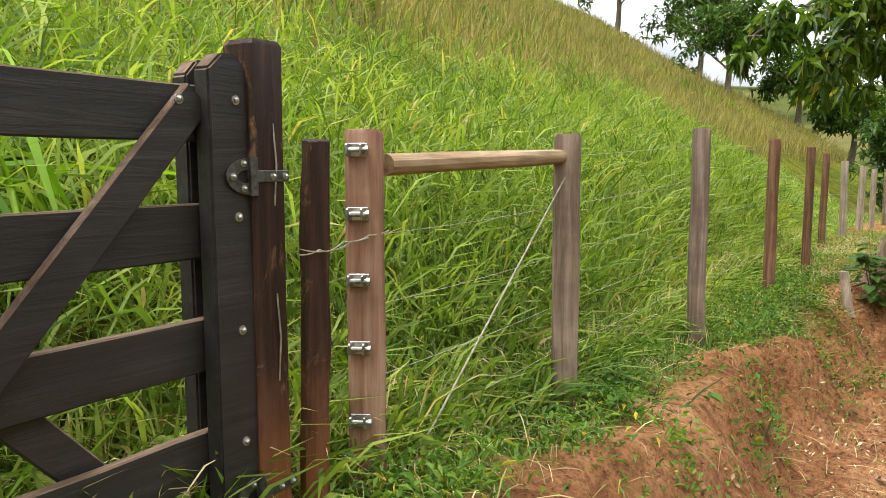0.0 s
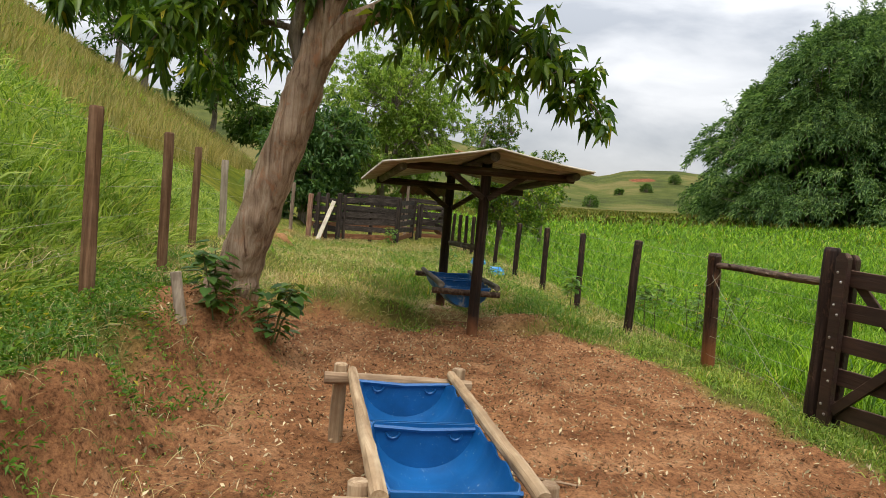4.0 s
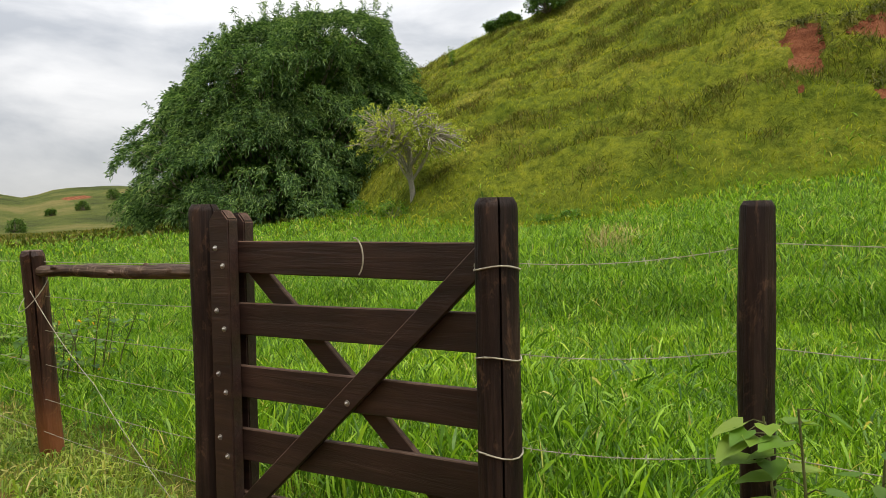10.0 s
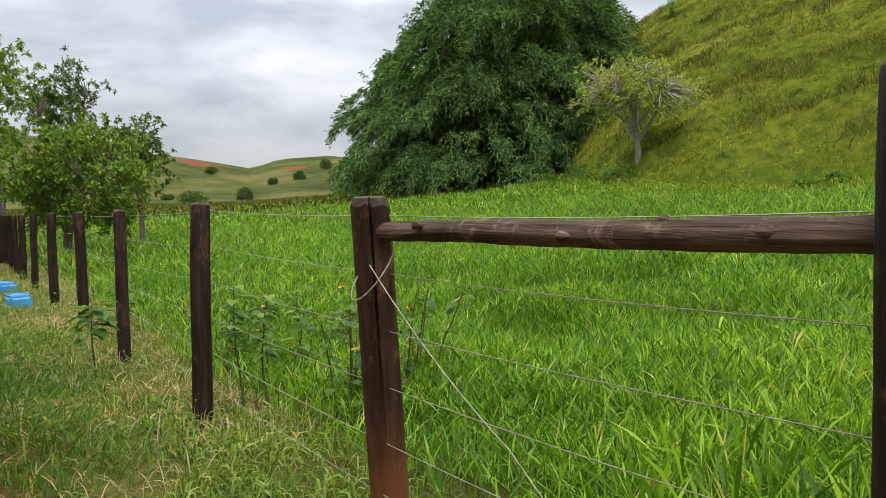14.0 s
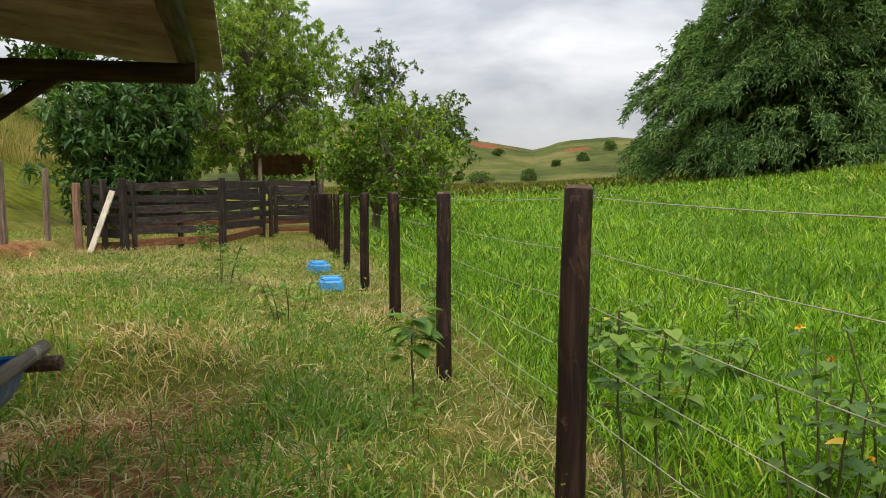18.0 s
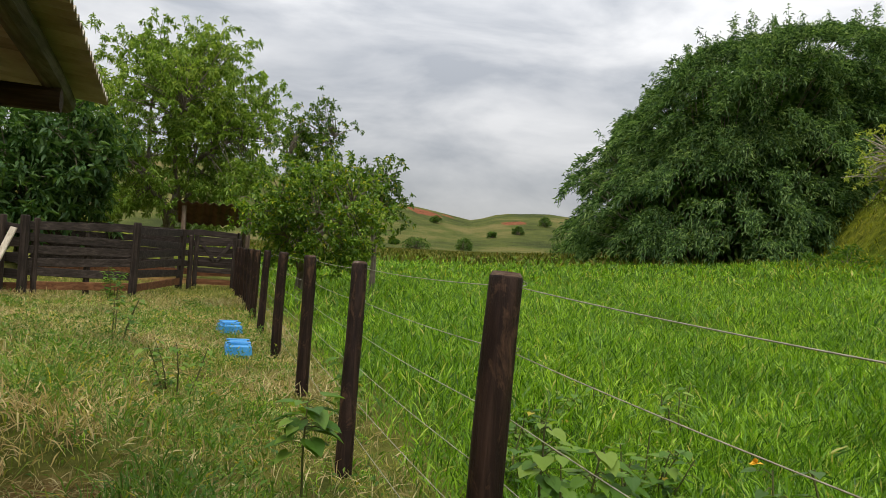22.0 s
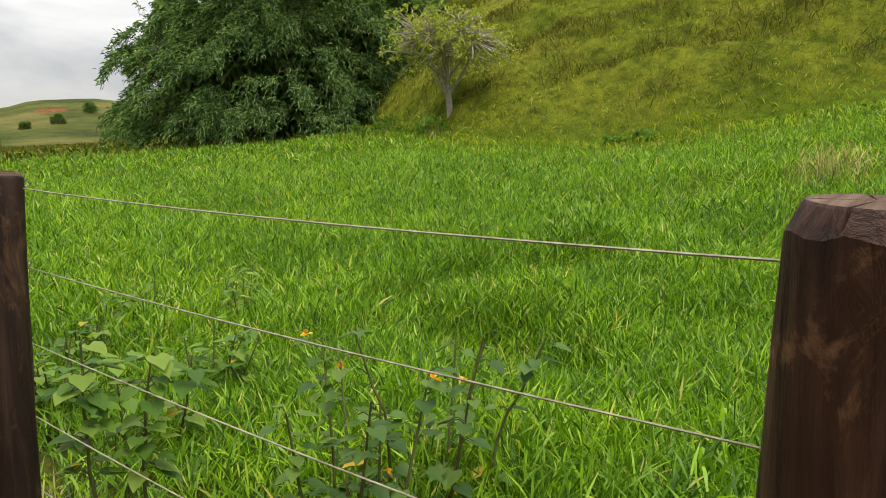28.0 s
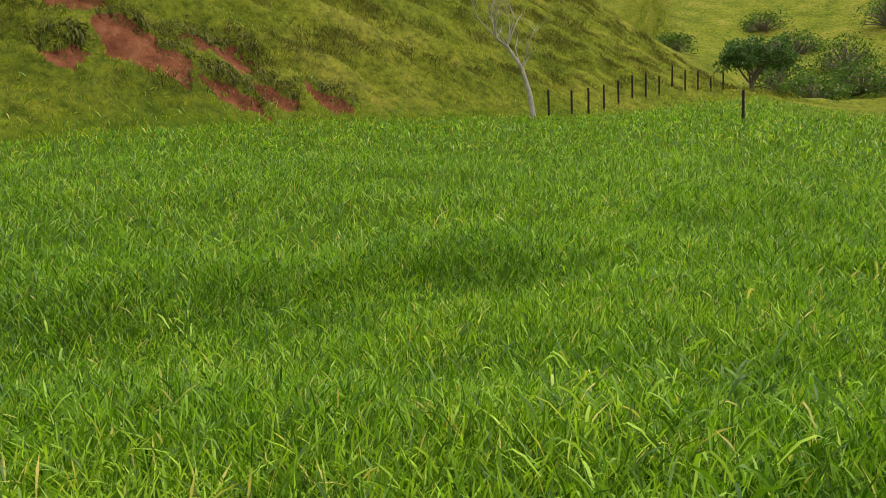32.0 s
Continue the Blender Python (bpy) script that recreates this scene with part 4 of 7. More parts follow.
# ---- the gate and straining post at the left fence ----
left_gate = field_gate("yard_gate", -7.47, -8.68, -6.06, (1.975, 1.69, 1.405, 1.115, 0.83), 0.60, 0.135, -1, M_DARKBOARD,
                       "black-painted board gate with a diagonal brace", high_at_stile=True, over=0.075)
def sawn(name, x, y, top, w, d, rz, material, label, category, group, seed, lean=(0, 0)):
    """A squared post with softened, uneven arrises and a rough-sawn top."""
    z = gz(x, y)
    bm = bmesh.new()
    rings, n = [], 12
    for i in range(n + 1):
        u = i / n
        h = -0.3 + (top - z + 0.3) * u
        a_, b2_ = w / 2 * (1 + 0.05 * noise.noise((u * 4, seed, 1.0))), d / 2 * (1 + 0.05 * noise.noise((u * 4, seed, 7.0)))
        c = 0.010 + 0.006 * noise.noise((u * 6, seed, 3.0))
        ox, oy = lean[0] * (1 - u) + 0.006 * noise.noise((u * 3, seed, 5)), lean[1] * (1 - u) + 0.006 * noise.noise((u * 3, 5, seed))
        tilt = 0.010 * noise.noise((seed, 2, 9)) if i == n else 0
        prof = ((-a_ + c, -b2_), (a_ - c, -b2_), (a_, -b2_ + c), (a_, b2_ - c), (a_ - c, b2_), (-a_ + c, b2_), (-a_, b2_ - c), (-a_, -b2_ + c))
        rings.append([bm.verts.new((ox + p * (0.9 if i == n else 1), oy + q * (0.9 if i == n else 1), h + tilt * p / a_ + (0.004 * noise.noise((p * 60, q * 60, seed)) if i == n else (-0.012 if i == n - 1 else 0)))) for p, q in prof])
        if i == n - 1:
            for v in rings[-1]:
                v.co.z = top - z - 0.014
    for r0, r1 in zip(rings, rings[1:]):
        for k in range(8):
            bm.faces.new((r0[k], r0[(k + 1) % 8], r1[(k + 1) % 8], r1[k]))
    bm.faces.new(rings[0][::-1])
    bm.faces.new(rings[-1])
    ob = part(name, bm, material)
    ob.matrix_world = pose(x, y, z, 0, 0, rz)
    smooth(ob)
    return tagged(ob, label, category, group)


gp = sawn("gate_post", -6.02, -7.425, 2.095, 0.10, 0.112, 0, M_FIRST, "charred dark squared gate post with wires set in its face", "gate post", "gate posts", 41.0)
zg = gz(-6.02, -7.408)
for za, zb_ in ((1.89, 1.68), (1.45, 1.216)):
    part("inset_wire", tube(bmesh.new(), [(0.050, 0.012, za - zg), (0.056, 0.016, (za + zb_) / 2 - zg), (0.050, 0.012, zb_ - zg)], [0.0026] * 3, 6), M_STEEL, gp, "pale wire set in the post's face")


def hinge(z):
    bm = bmesh.new()
    rim = [(0.034 - 0.078 * math.sin(a), 0.046 * math.cos(a)) for a in np.linspace(0, math.pi, 17)]
    hole = [(0.024 - 0.036 * math.sin(a), 0.017 * math.cos(a)) for a in np.linspace(0, math.pi, 17)]
    for xx in (0.0, 0.006):
        o_, i_ = [bm.verts.new((xx, p, q)) for p, q in rim], [bm.verts.new((xx, p, q)) for p, q in hole]
        for k in range(16):
            bm.faces.new((o_[k], o_[k + 1], i_[k + 1], i_[k]))
        bm.faces.new((o_[0], i_[0], i_[16], o_[16]))
    v = list(bm.verts)
    for k in range(16):
        bm.faces.new((v[k], v[k + 1], v[34 + k + 1], v[34 + k]))
        bm.faces.new((v[17 + k], v[17 + k + 1], v[51 + k + 1], v[51 + k]))
    bm.faces.new((v[0], v[16], v[50], v[34]))
    bm.faces.new((v[17], v[33], v[67], v[51]))
    bmesh.ops.recalc_face_normals(bm, faces=bm.faces)
    e = part("hinge", bm, M_IRON, left_gate, "dark iron strap hinge bolted to the post")
    e.location = (-5.984 + 6.06, -7.515 + 7.47, z - 0.60)
    part("strap", board(bmesh.new(), (0.018, 0.03, 0.0), (0.018, 0.148, 0), 0.030, 0.006, (0, 0, 1), 0.002), M_IRON, e)
    part("knuckle", tube(bmesh.new(), [(0.012, 0.036, -0.048), (0.012, 0.036, 0.048)], [0.011, 0.011], 12), M_IRON, e)
    for dy, dz in ((-0.026, 0.0), (0.008, 0.032), (0.008, -0.030), (0.092, 0), (0.134, 0)):
        part("bolt", bolt(bmesh.new(), (0.021 if dy > 0.05 else 0.006, dy, dz), (1, 0, 0), 0.006), M_STEEL, e, "zinc bolt")
    return e


hinge(1.755)
hinge(0.93)
p = post("fence_post", -6.0, -7.22, 1.855, 0.042, M_FIRST, "thin charred crooked fence post", "yard fence posts", (0.0, -0.055), 44, 9, 0.22, 0, 0.006)

post_a = sawn("straining_post", -6.0, -7.01, 1.888, 0.108, 0.100, math.degrees(math.atan2(0.52, 0.85)), M_PINK, "weathered reddish squared straining post with six wire tensioners", "fence post", "yard fence posts", 46.0)
for k, z in enumerate((1.828, 1.638, 1.437, 1.229, 1.0, 0.779)):
    zz = z - gz(-6.0, -7.0)
    out, along = Vector((0, -1, 0)), Vector((1, 0, 0))
    c0 = out * 0.058 - along * 0.014 + Vector((0, 0, zz))
    tens = part("wire_tensioner", board(bmesh.new(), c0 - along * 0.024, c0 - along * 0.018 + out * 0.002, 0.036, 0.050, (0, 0, 1), 0.004), M_STEEL, post_a, "galvanised ratchet tensioner")
    part("cheek", board(bmesh.new(), c0 + along * 0.018, c0 + along * 0.024 + out * 0.002, 0.036, 0.050, (0, 0, 1), 0.004), M_STEEL, tens)
    part("spool", tube(bmesh.new(), [c0 - along * 0.024 + out * 0.014, c0 + along * 0.032 + out * 0.014], [0.008, 0.008], 10), M_STEEL, tens)
    part("nut", tube(bmesh.new(), [c0 + along * 0.026 + out * 0.014, c0 + along * 0.036 + out * 0.014], [0.012, 0.012], 6), M_STEEL, tens)
    part("back_plate", board(bmesh.new(), c0 - along * 0.03 - out * 0.004, c0 + along * 0.03 - out * 0.004, 0.04, 0.006, (0, 0, 1), 0.002), M_STEEL, tens)
L_POSTS = [(-5.94, -5.63, 1.92, 0.068, M_GREYW), (-5.80, -3.84, 2.015, 0.058, M_GREYW), (-5.70, -1.72, 2.01, 0.052, M_BROWNP), (-5.72, 0.75, 1.99, 0.052, M_BROWNP),
           (-5.78, 2.9, 1.94, 0.05, M_BROWNP), (-5.75, 5.3, 1.84, 0.055, M_PALEP), (-5.65, 7.95, 1.74, 0.060, M_PALEP), (-5.62, 10.95, 1.68, 0.060, M_PALEP),
           (-5.48, 13.3, 1.66, 0.06, M_GREYW), (-5.02, 14.25, 1.55, 0.058, M_GREYW), (-4.52, 14.3, 1.28, 0.075, M_PINK)]
for i, (x, y, top, r, mat) in enumerate(L_POSTS):
    if mat is not M_BROWNP and i < 10:
        sawn("fence_post", x, y, top, r * 1.75, r * 1.6, 20 + 7 * i, mat, "weathered %s squared fence post below a grassy slope" % ("reddish" if mat is M_PINK else "grey"), "fence post", "yard fence posts", 50 + i * 1.3, (0.01 * math.sin(i * 3), 0.03 * math.cos(i * 2)))
        continue
    post("fence_post", x, y, top, r, mat, "weathered %s fence post below a grassy slope" % ("reddish wooden" if mat is M_PINK else "grey wooden" if mat is M_GREYW else "brown sawn wooden"),
         "yard fence posts", (0.01 * math.sin(i * 3), 0.03 * math.cos(i * 2)), 50 + i * 1.3, 8 if r < 0.056 else 11, 0.06)
ob = smooth(part("brace_rail", log((-5.99, -6.93, 1.785), (-5.95, -5.66, 1.820), 0.036, 0.034, 12, 0.14, 6.1, 0.012, 14), M_BARKX))
tagged(ob, "peeled pale pole set between straining post and fence post", "rail")
wire("guy_wire", [(-5.93, -5.66, 1.74), (-5.97, -6.88, 0.72)], 0.004, "pale twisted guy wire running down to the straining post", 0.0)
for k, drop in enumerate((0.10, 0.33, 0.56, 0.80, 1.02)):
    wire("fence_wire", [(-6.05, -7.0, 1.89 - drop)] + [(x - r * 0.9, y, t - drop) for x, y, t, r, _ in L_POSTS], 0.0013, "thin smooth wire along the weathered posts", 0.01)
wire("wire_tie", [(-5.955, -7.345, 1.545), (-5.950, -7.27, 1.552), (-5.945, -7.22, 1.548), (-5.945, -7.15, 1.562), (-5.95, -7.055, 1.575), (-5.925, -6.99, 1.585)], 0.0022, "twisted wire tying the posts together", 0.005)
wire("wire_tie", [(-5.955, -7.34, 1.56), (-5.947, -7.24, 1.545), (-5.944, -7.18, 1.566), (-5.947, -7.06, 1.568)], 0.002, "second strand of the twisted tie wire", 0.004)
ob = part("post_stub", board(bmesh.new(), (-5.06, -1.62, 0.48), (-5.13, -1.60, 0.865), 0.085, 0.07, (0, 1, 0), 0.012, 2.0, 0.01), M_PALEP)
tagged(ob, "short pale broken post stub on the bank", "post stub")


# ---- feeding troughs: half barrels on poles ----
def half_barrel(bm, length, r, lip=0.03, seed=0.0, cut=0.10):
    """A barrel cut lengthwise, open upwards, with thickness, ribs and closed ends. Along y from 0."""
    n, ns = 18, 15
    thick = 0.008
    rows_o, rows_i = [], []
    for i in range(n + 1):
        u = i / n
        rr = r * (1 + 0.018 * (abs(math.sin(u * math.pi * 3)) > 0.93)) * (1 - 0.10 * (abs(u - 0.5) * 2) ** 6)
        ro, ri = [], []
        for k in range(ns + 1):
            a = math.pi * (1 + k / ns)
            wave = 0.016 * math.sin(u * 21 + seed) if k in (0, ns) else 0
            ro.append(bm.verts.new((rr * math.cos(a), u * length, rr * math.sin(a) * 0.86 + wave)))
            ri.append(bm.verts.new(((rr - thick) * math.cos(a), min(max(u * length, thick), length - thick), (rr - thick) * math.sin(a) * 0.86 + wave)))
        rows_o.append(ro)
        rows_i.append(ri)
    for i in range(n):
        for k in range(ns):
            bm.faces.new((rows_o[i][k], rows_o[i][k + 1], rows_o[i + 1][k + 1], rows_o[i + 1][k]))
            bm.faces.new((rows_i[i][k + 1], rows_i[i][k], rows_i[i + 1][k], rows_i[i + 1][k + 1]))
        for k in (0, ns):
            bm.faces.new((rows_o[i][k], rows_o[i + 1][k], rows_i[i + 1][k], rows_i[i][k]) if k == 0 else (rows_o[i + 1][k], rows_o[i][k], rows_i[i][k], rows_i[i + 1][k]))
    for q in (0, -1):
        bm.faces.new((rows_o[q][0], rows_i[q][0], rows_i[q][ns], rows_o[q][ns]))
    for rows, flip in ((rows_o, 1), (rows_i, -1)):
        for ring, s in ((rows[0], 1), (rows[-1], -1)):
            f = list(ring) if s * flip > 0 else list(ring)[::-1]
            bm.faces.new(f)
    bmesh.ops.recalc_face_normals(bm, faces=bm.faces)
    return bm


def end_lip(bm, y, r, length=0.03):
    """The dished barrel head with two moulded bung notches."""
    for sx in (-0.55, 0.55):
        tube(bm, [(sx * r + 0.034 * math.cos(a), y, -0.03 + 0.034 * math.sin(a)) for a in np.linspace(3.3, 6.1, 8)], [0.006] * 8, 6)
    tube(bm, [(-r * 0.96, y, -0.006), (0, y, -0.02), (r * 0.96, y, -0.006)], [0.013] * 3, 6)
    return bm


def trough(name, at, rz, label, halves=2, L=0.92, r=0.295, legs=True, plastic=None):
    e = thing(name, at, label, "trough", "feeding troughs", rz)
    total = halves * L
    for k in range(halves):
        bm = half_barrel(bmesh.new(), L * 0.985, r, seed=k * 2.0)
        end_lip(bm, 0.015, r)
        end_lip(bm, L * 0.97, r)
        bmesh.ops.translate(bm, verts=bm.verts, vec=(0, k * L, 0))
        smooth(part("basin", bm, plastic, e, "blue plastic half barrel"))
    for s in (-1, 1):
        x = s * (r + 0.028)
        smooth(part("side_pole", log((x, -0.14, 0.03), (x - s * 0.01, total + (0.12 if legs else 0.05), 0.02), 0.036, 0.030, 11, 0.16, 3 + s, 0.016, 18), (M_BARKX if legs else M_GREYPOLE), e))
    if legs:
        for y in (-0.065, total + 0.13):
            smooth(part("cross_pole", log((-r - 0.19, y, -0.030), (r + 0.16, y, -0.045), 0.037, 0.033, 11, 0.16, 9 + y, 0.014, 12), M_POLEX, e))
            for s in (-1, 1):
                smooth(part("leg", log((s * (r + 0.09), y + 0.07, -0.7), (s * (r + 0.09), y + 0.07, 0.045), 0.046, 0.042, 11, 0.14, 13 + s + y, 0.012, 9, 0.008), M_POLE, e))
    return e


trough("feeding_trough", (-3.487, -4.52, 0.46), 1.2, "long blue half-barrel feeding trough on peeled pole legs", 2, 0.83, 0.288, True, M_BLUE)

# ---- the open shelter with its trough ----
shelter = thing("feed_shelter", (-2.3, 1.7, 0.0), "open feed shelter with dark posts and corrugated fibre cement roof", "shelter")
s_inv = shelter.matrix_world.inverted()


def s_add(name, bm, mat, label="", round_=True):
    ob = part(name, bm, mat, shelter, label)
    ob.matrix_parent_inverse = s_inv
    return smooth(ob) if round_ else ob


S1, S2 = Vector((-2.315, 1.0, 0)), Vector((-2.395, 2.90, 0))
for k, (s, zt) in enumerate(((S1, 2.05), (S2, 1.87))):
    g = gz(s.x, s.y)
    s_add("post", log((s.x, s.y, g - 0.25), (s.x, s.y, zt), 0.066, 0.060, 14, 0.06, 61 + k, 0.008, 12), M_SHELTERP)
    if k:
        s_add("footing", tube(bmesh.new(), [(s.x, s.y, g - 0.12), (s.x, s.y, g - 0.015), (s.x, s.y, g + 0.025), (s.x, s.y, g + 0.042), (s.x, s.y, g + 0.05)], [0.25, 0.225, 0.18, 0.13, 0.07], 28, True, 0.4, 3.0 + k), M_CLAY)
    zb = zt - 0.145
    s_add("cross_beam", log((s.x - 1.03, s.y - 0.10, zb), (s.x + 1.0, s.y - 0.10, zb), 0.046, 0.044, 11, 0.1, 65 + k, 0.01, 12), M_BEAM)
    for d in (-1, 1):
        s_add("knee_brace", board(bmesh.new(), (s.x + 0.03 * d, s.y - 0.075, zb - 0.30), (s.x + 0.46 * d, s.y - 0.085, zb - 0.0), 0.066, 0.05, (0, 0, 1), 0.012), M_BEAM, "", False)
s_add("ridge_beam", log(S1 + Vector((0, -0.42, 2.065)), S2 + Vector((0.0, 0.30, 1.90)), 0.055, 0.05, 12, 0.08, 71, 0.01, 12), M_RAIL2)
for d in (-0.98, 0.95):
    s_add("purlin", log(S1 + Vector((d, -0.35, 1.935 if d > 0 else 1.875)), S2 + Vector((d, 0.30, 1.775 if d > 0 else 1.72)), 0.045, 0.042, 11, 0.1, 73 + d, 0.01, 10), M_RAIL2)


def corrugated(a, b_, run, drop, thick=0.008, pitch=0.146, amp=0.022, rows=6):
    """A corrugated sheet: its ridge edge from a to b_, and it falls by drop along run."""
    a, b_, run = Vector(a), Vector(b_), Vector(run)
    bm = bmesh.new()
    length = (b_ - a).length
    n = max(8, int(length / pitch * 8))
    top, bot = [], []
    for j in range(rows + 1):
        v = j / rows
        tr, br = [], []
        for i in range(n + 1):
            u = i / n
            p = a.lerp(b_, u) + run * v + Vector((0, 0, -drop * v - 0.015 * math.sin(v * 3.1) + amp * math.sin(u * length / pitch * 2 * math.pi) + 0.006 * noise.noise((u * 3, v * 3, a.x))))
            tr.append(bm.verts.new(p + Vector((0, 0, thick))))
            br.append(bm.verts.new(p))
        top.append(tr)
        bot.append(br)
    for j in range(rows):
        for i in range(n):
            bm.faces.new((top[j][i], top[j][i + 1], top[j + 1][i + 1], top[j + 1][i]))
            bm.faces.new((bot[j][i + 1], bot[j][i], bot[j + 1][i], bot[j + 1][i + 1]))
    for i in range(n):
        bm.faces.new((top[0][i + 1], top[0][i], bot[0][i], bot[0][i + 1]))
        bm.faces.new((top[-1][i], top[-1][i + 1], bot[-1][i + 1], bot[-1][i]))
    for j in range(rows):
        bm.faces.new((top[j][0], top[j + 1][0], bot[j + 1][0], bot[j][0]))
        bm.faces.new((top[j + 1][-1], top[j][-1], bot[j][-1], bot[j + 1][-1]))
    bmesh.ops.recalc_face_normals(bm, faces=bm.faces)
    return bm


r0, r1 = S1 + Vector((0.0, -0.55, 2.14)), S2 + Vector((0.0, 0.45, 1.975))
s_add("roof_sheet", corrugated(r0, r1, (-1.22, 0.0, 0), 0.25, pitch=0.075, amp=0.012), M_SHEET)
s_add("roof_sheet", corrugated(r0 + Vector((0, 0, 0.004)), r1 + Vector((0, 0, 0.004)), (1.09, 0.0, 0), 0.155, pitch=0.075, amp=0.012), M_SHEET)
tro = trough("feeding_trough", (-2.37, 1.20, 0.550), 0, "blue half-barrel trough slung between the dark shelter posts", halves=2, L=0.76, r=0.30, legs=False, plastic=M_BLUEW)
for y in (-0.06, 1.60):
    smooth(part("cross_pole", log((-0.42, y, -0.05), (0.385, y, -0.06), 0.036, 0.034, 11, 0.1, y + 2, 0.01, 8), M_RAIL, tro))
s_add("cross_rail", log((-2.34, 2.88, 0.945), (-2.30, 1.02, 1.03), 0.033, 0.035, 11, 0.1, 77, 0.012, 12), M_GREYPOLE)


# ---- the corral ----
def corral_panel(a, b_, heights, seed, wd=0.16):
    e = thing("corral_fence", (a[0], a[1], gz(a[0], a[1])), "old dark plank corral fence with gaps between boards", "fence", "corral fences")
    inv = e.matrix_world.inverted()
    for k, h in enumerate(heights):
        za, zb = gz(*a), gz(*b_)
        j = 0.03 * math.sin(seed * 3 + k * 2.1)
        ob = part("plank", board(bmesh.new(), (a[0], a[1], za + h + j), (b_[0], b_[1], zb + h - j), wd, 0.035, (0, 0, 1), 0.004, seed + k, 0.012), M_MUDPLANK if k == 0 else M_CORRAL, e)
        ob.matrix_parent_inverse = inv
    return e


C_PTS = [(-3.66, 14.2), (-1.95, 14.65), (-1.2, 17.2)]
for i, (x, y, h) in enumerate([(-4.30, 14.2, 1.34), (-4.05, 14.15, 1.34), (-3.70, 14.1, 1.36), (-3.55, 14.25, 1.34), (-1.95, 14.55, 1.36), (-1.2, 17.2, 1.32), (-1.02, 17.3, 1.2), (0.03, 17.5, 1.2), (-2.75, 14.5, 1.1)]):
    post("corral_post", x, y, gz(x, y) + h, 0.075 if i in (2, 4, 5) else 0.055, M_CORRALP, "old dark corral post", "corral posts", (0.02 * math.sin(i), 0), 80 + i, 10, 0.1)
for k, (a, b_) in enumerate(zip(C_PTS, C_PTS[1:])):
    corral_panel(a, b_, (0.16, 0.38, 0.58, 0.78, 0.97, 1.22), k * 4.0, 0.145)
corral_panel((-4.40, 14.28), (-3.66, 14.24), (0.10, 0.35, 0.62, 0.88, 1.14), 27)
corral_panel((-1.0, 21.5), (0.2, 21.5), (0.15, 0.4, 0.7, 1.0, 1.25), 31)
corral_panel((-4.6, 19.5), (-1.0, 21.5), (0.15, 0.4, 0.7, 1.0, 1.25), 35)
corral_panel((0.06, 17.6), (0.18, 21.4), (0.15, 0.4, 0.7, 1.0, 1.25), 39)


def gate_across(name, xa, xb, y, tops, label):
    e = thing(name, (xa, y, gz(xa, y)), label, "gate")
    inv = e.matrix_world.inverted()
    z0 = gz((xa + xb) / 2, y)

    def add(n_, bm, mat=M_CORRAL, lab=""):
        ob = part(n_, bm, mat, e, lab)
        ob.matrix_parent_inverse = inv
    for k, h in enumerate(tops):
        add("bar", board(bmesh.new(), (xa, y, z0 + h), (xb, y, z0 + h), 0.11, 0.03, (0, 0, 1), 0.004, k, 0.004), M_CORRAL if k < 4 else M_MUDPLANK)
    for x in (xa + 0.05, xb - 0.05):
        add("stile", board(bmesh.new(), (x, y - 0.04, z0 + 0.05), (x, y - 0.04, z0 + 1.2), 0.10, 0.05, (1, 0, 0), 0.008), M_CORRALP)
    xm = (xa + xb) / 2
    add("brace", board(bmesh.new(), (xa + 0.1, y - 0.035, z0 + 1.1), (xm, y - 0.035, z0 + 0.62), 0.08, 0.03, (0, 0, 1)))
    add("brace", board(bmesh.new(), (xb - 0.1, y - 0.035, z0 + 1.1), (xm, y - 0.035, z0 + 0.62), 0.08, 0.03, (0, 0, 1)))
    return e


gate_across("corral_gate", -0.95, -0.02, 17.45, (1.12, 0.90, 0.66, 0.42, 0.16), "old dark plank corral gate with a red-muddied lower bar")
ob = part("leaning_plank", board(bmesh.new(), (-4.26, 13.85, gz(-4.22, 13.85) - 0.03), (-3.86, 14.08, 1.13), 0.13, 0.03, (1, -0.6, 0), 0.004), M_PLANKW)
tagged(ob, "pale bleached plank leaning on the corral fence", "plank")
shed = thing("corral_shed", (-0.4, 19.8, 0), "small lean-to with rusty sheet roof inside the corral", "shed")
inv = shed.matrix_world.inverted()
for x, y, h in ((-1.25, 19.0, 1.90), (0.30, 19.0, 1.91), (-1.25, 20.6, 1.50), (0.30, 20.6, 1.52)):
    ob = smooth(part("post", log((x, y, gz(x, y) - 0.2), (x, y, h), 0.06, 0.055, 9, 0.1, x + y, 0.01, 6), M_GREYW, shed))
    ob.matrix_parent_inverse = inv
ob = part("roof_sheet", corrugated((-1.42, 18.8, 1.975), (0.44, 18.8, 2.00), (0, 2.0, 0), 0.50, rows=3, pitch=0.2, amp=0.03), M_RUST, shed)
ob.matrix_parent_inverse = inv

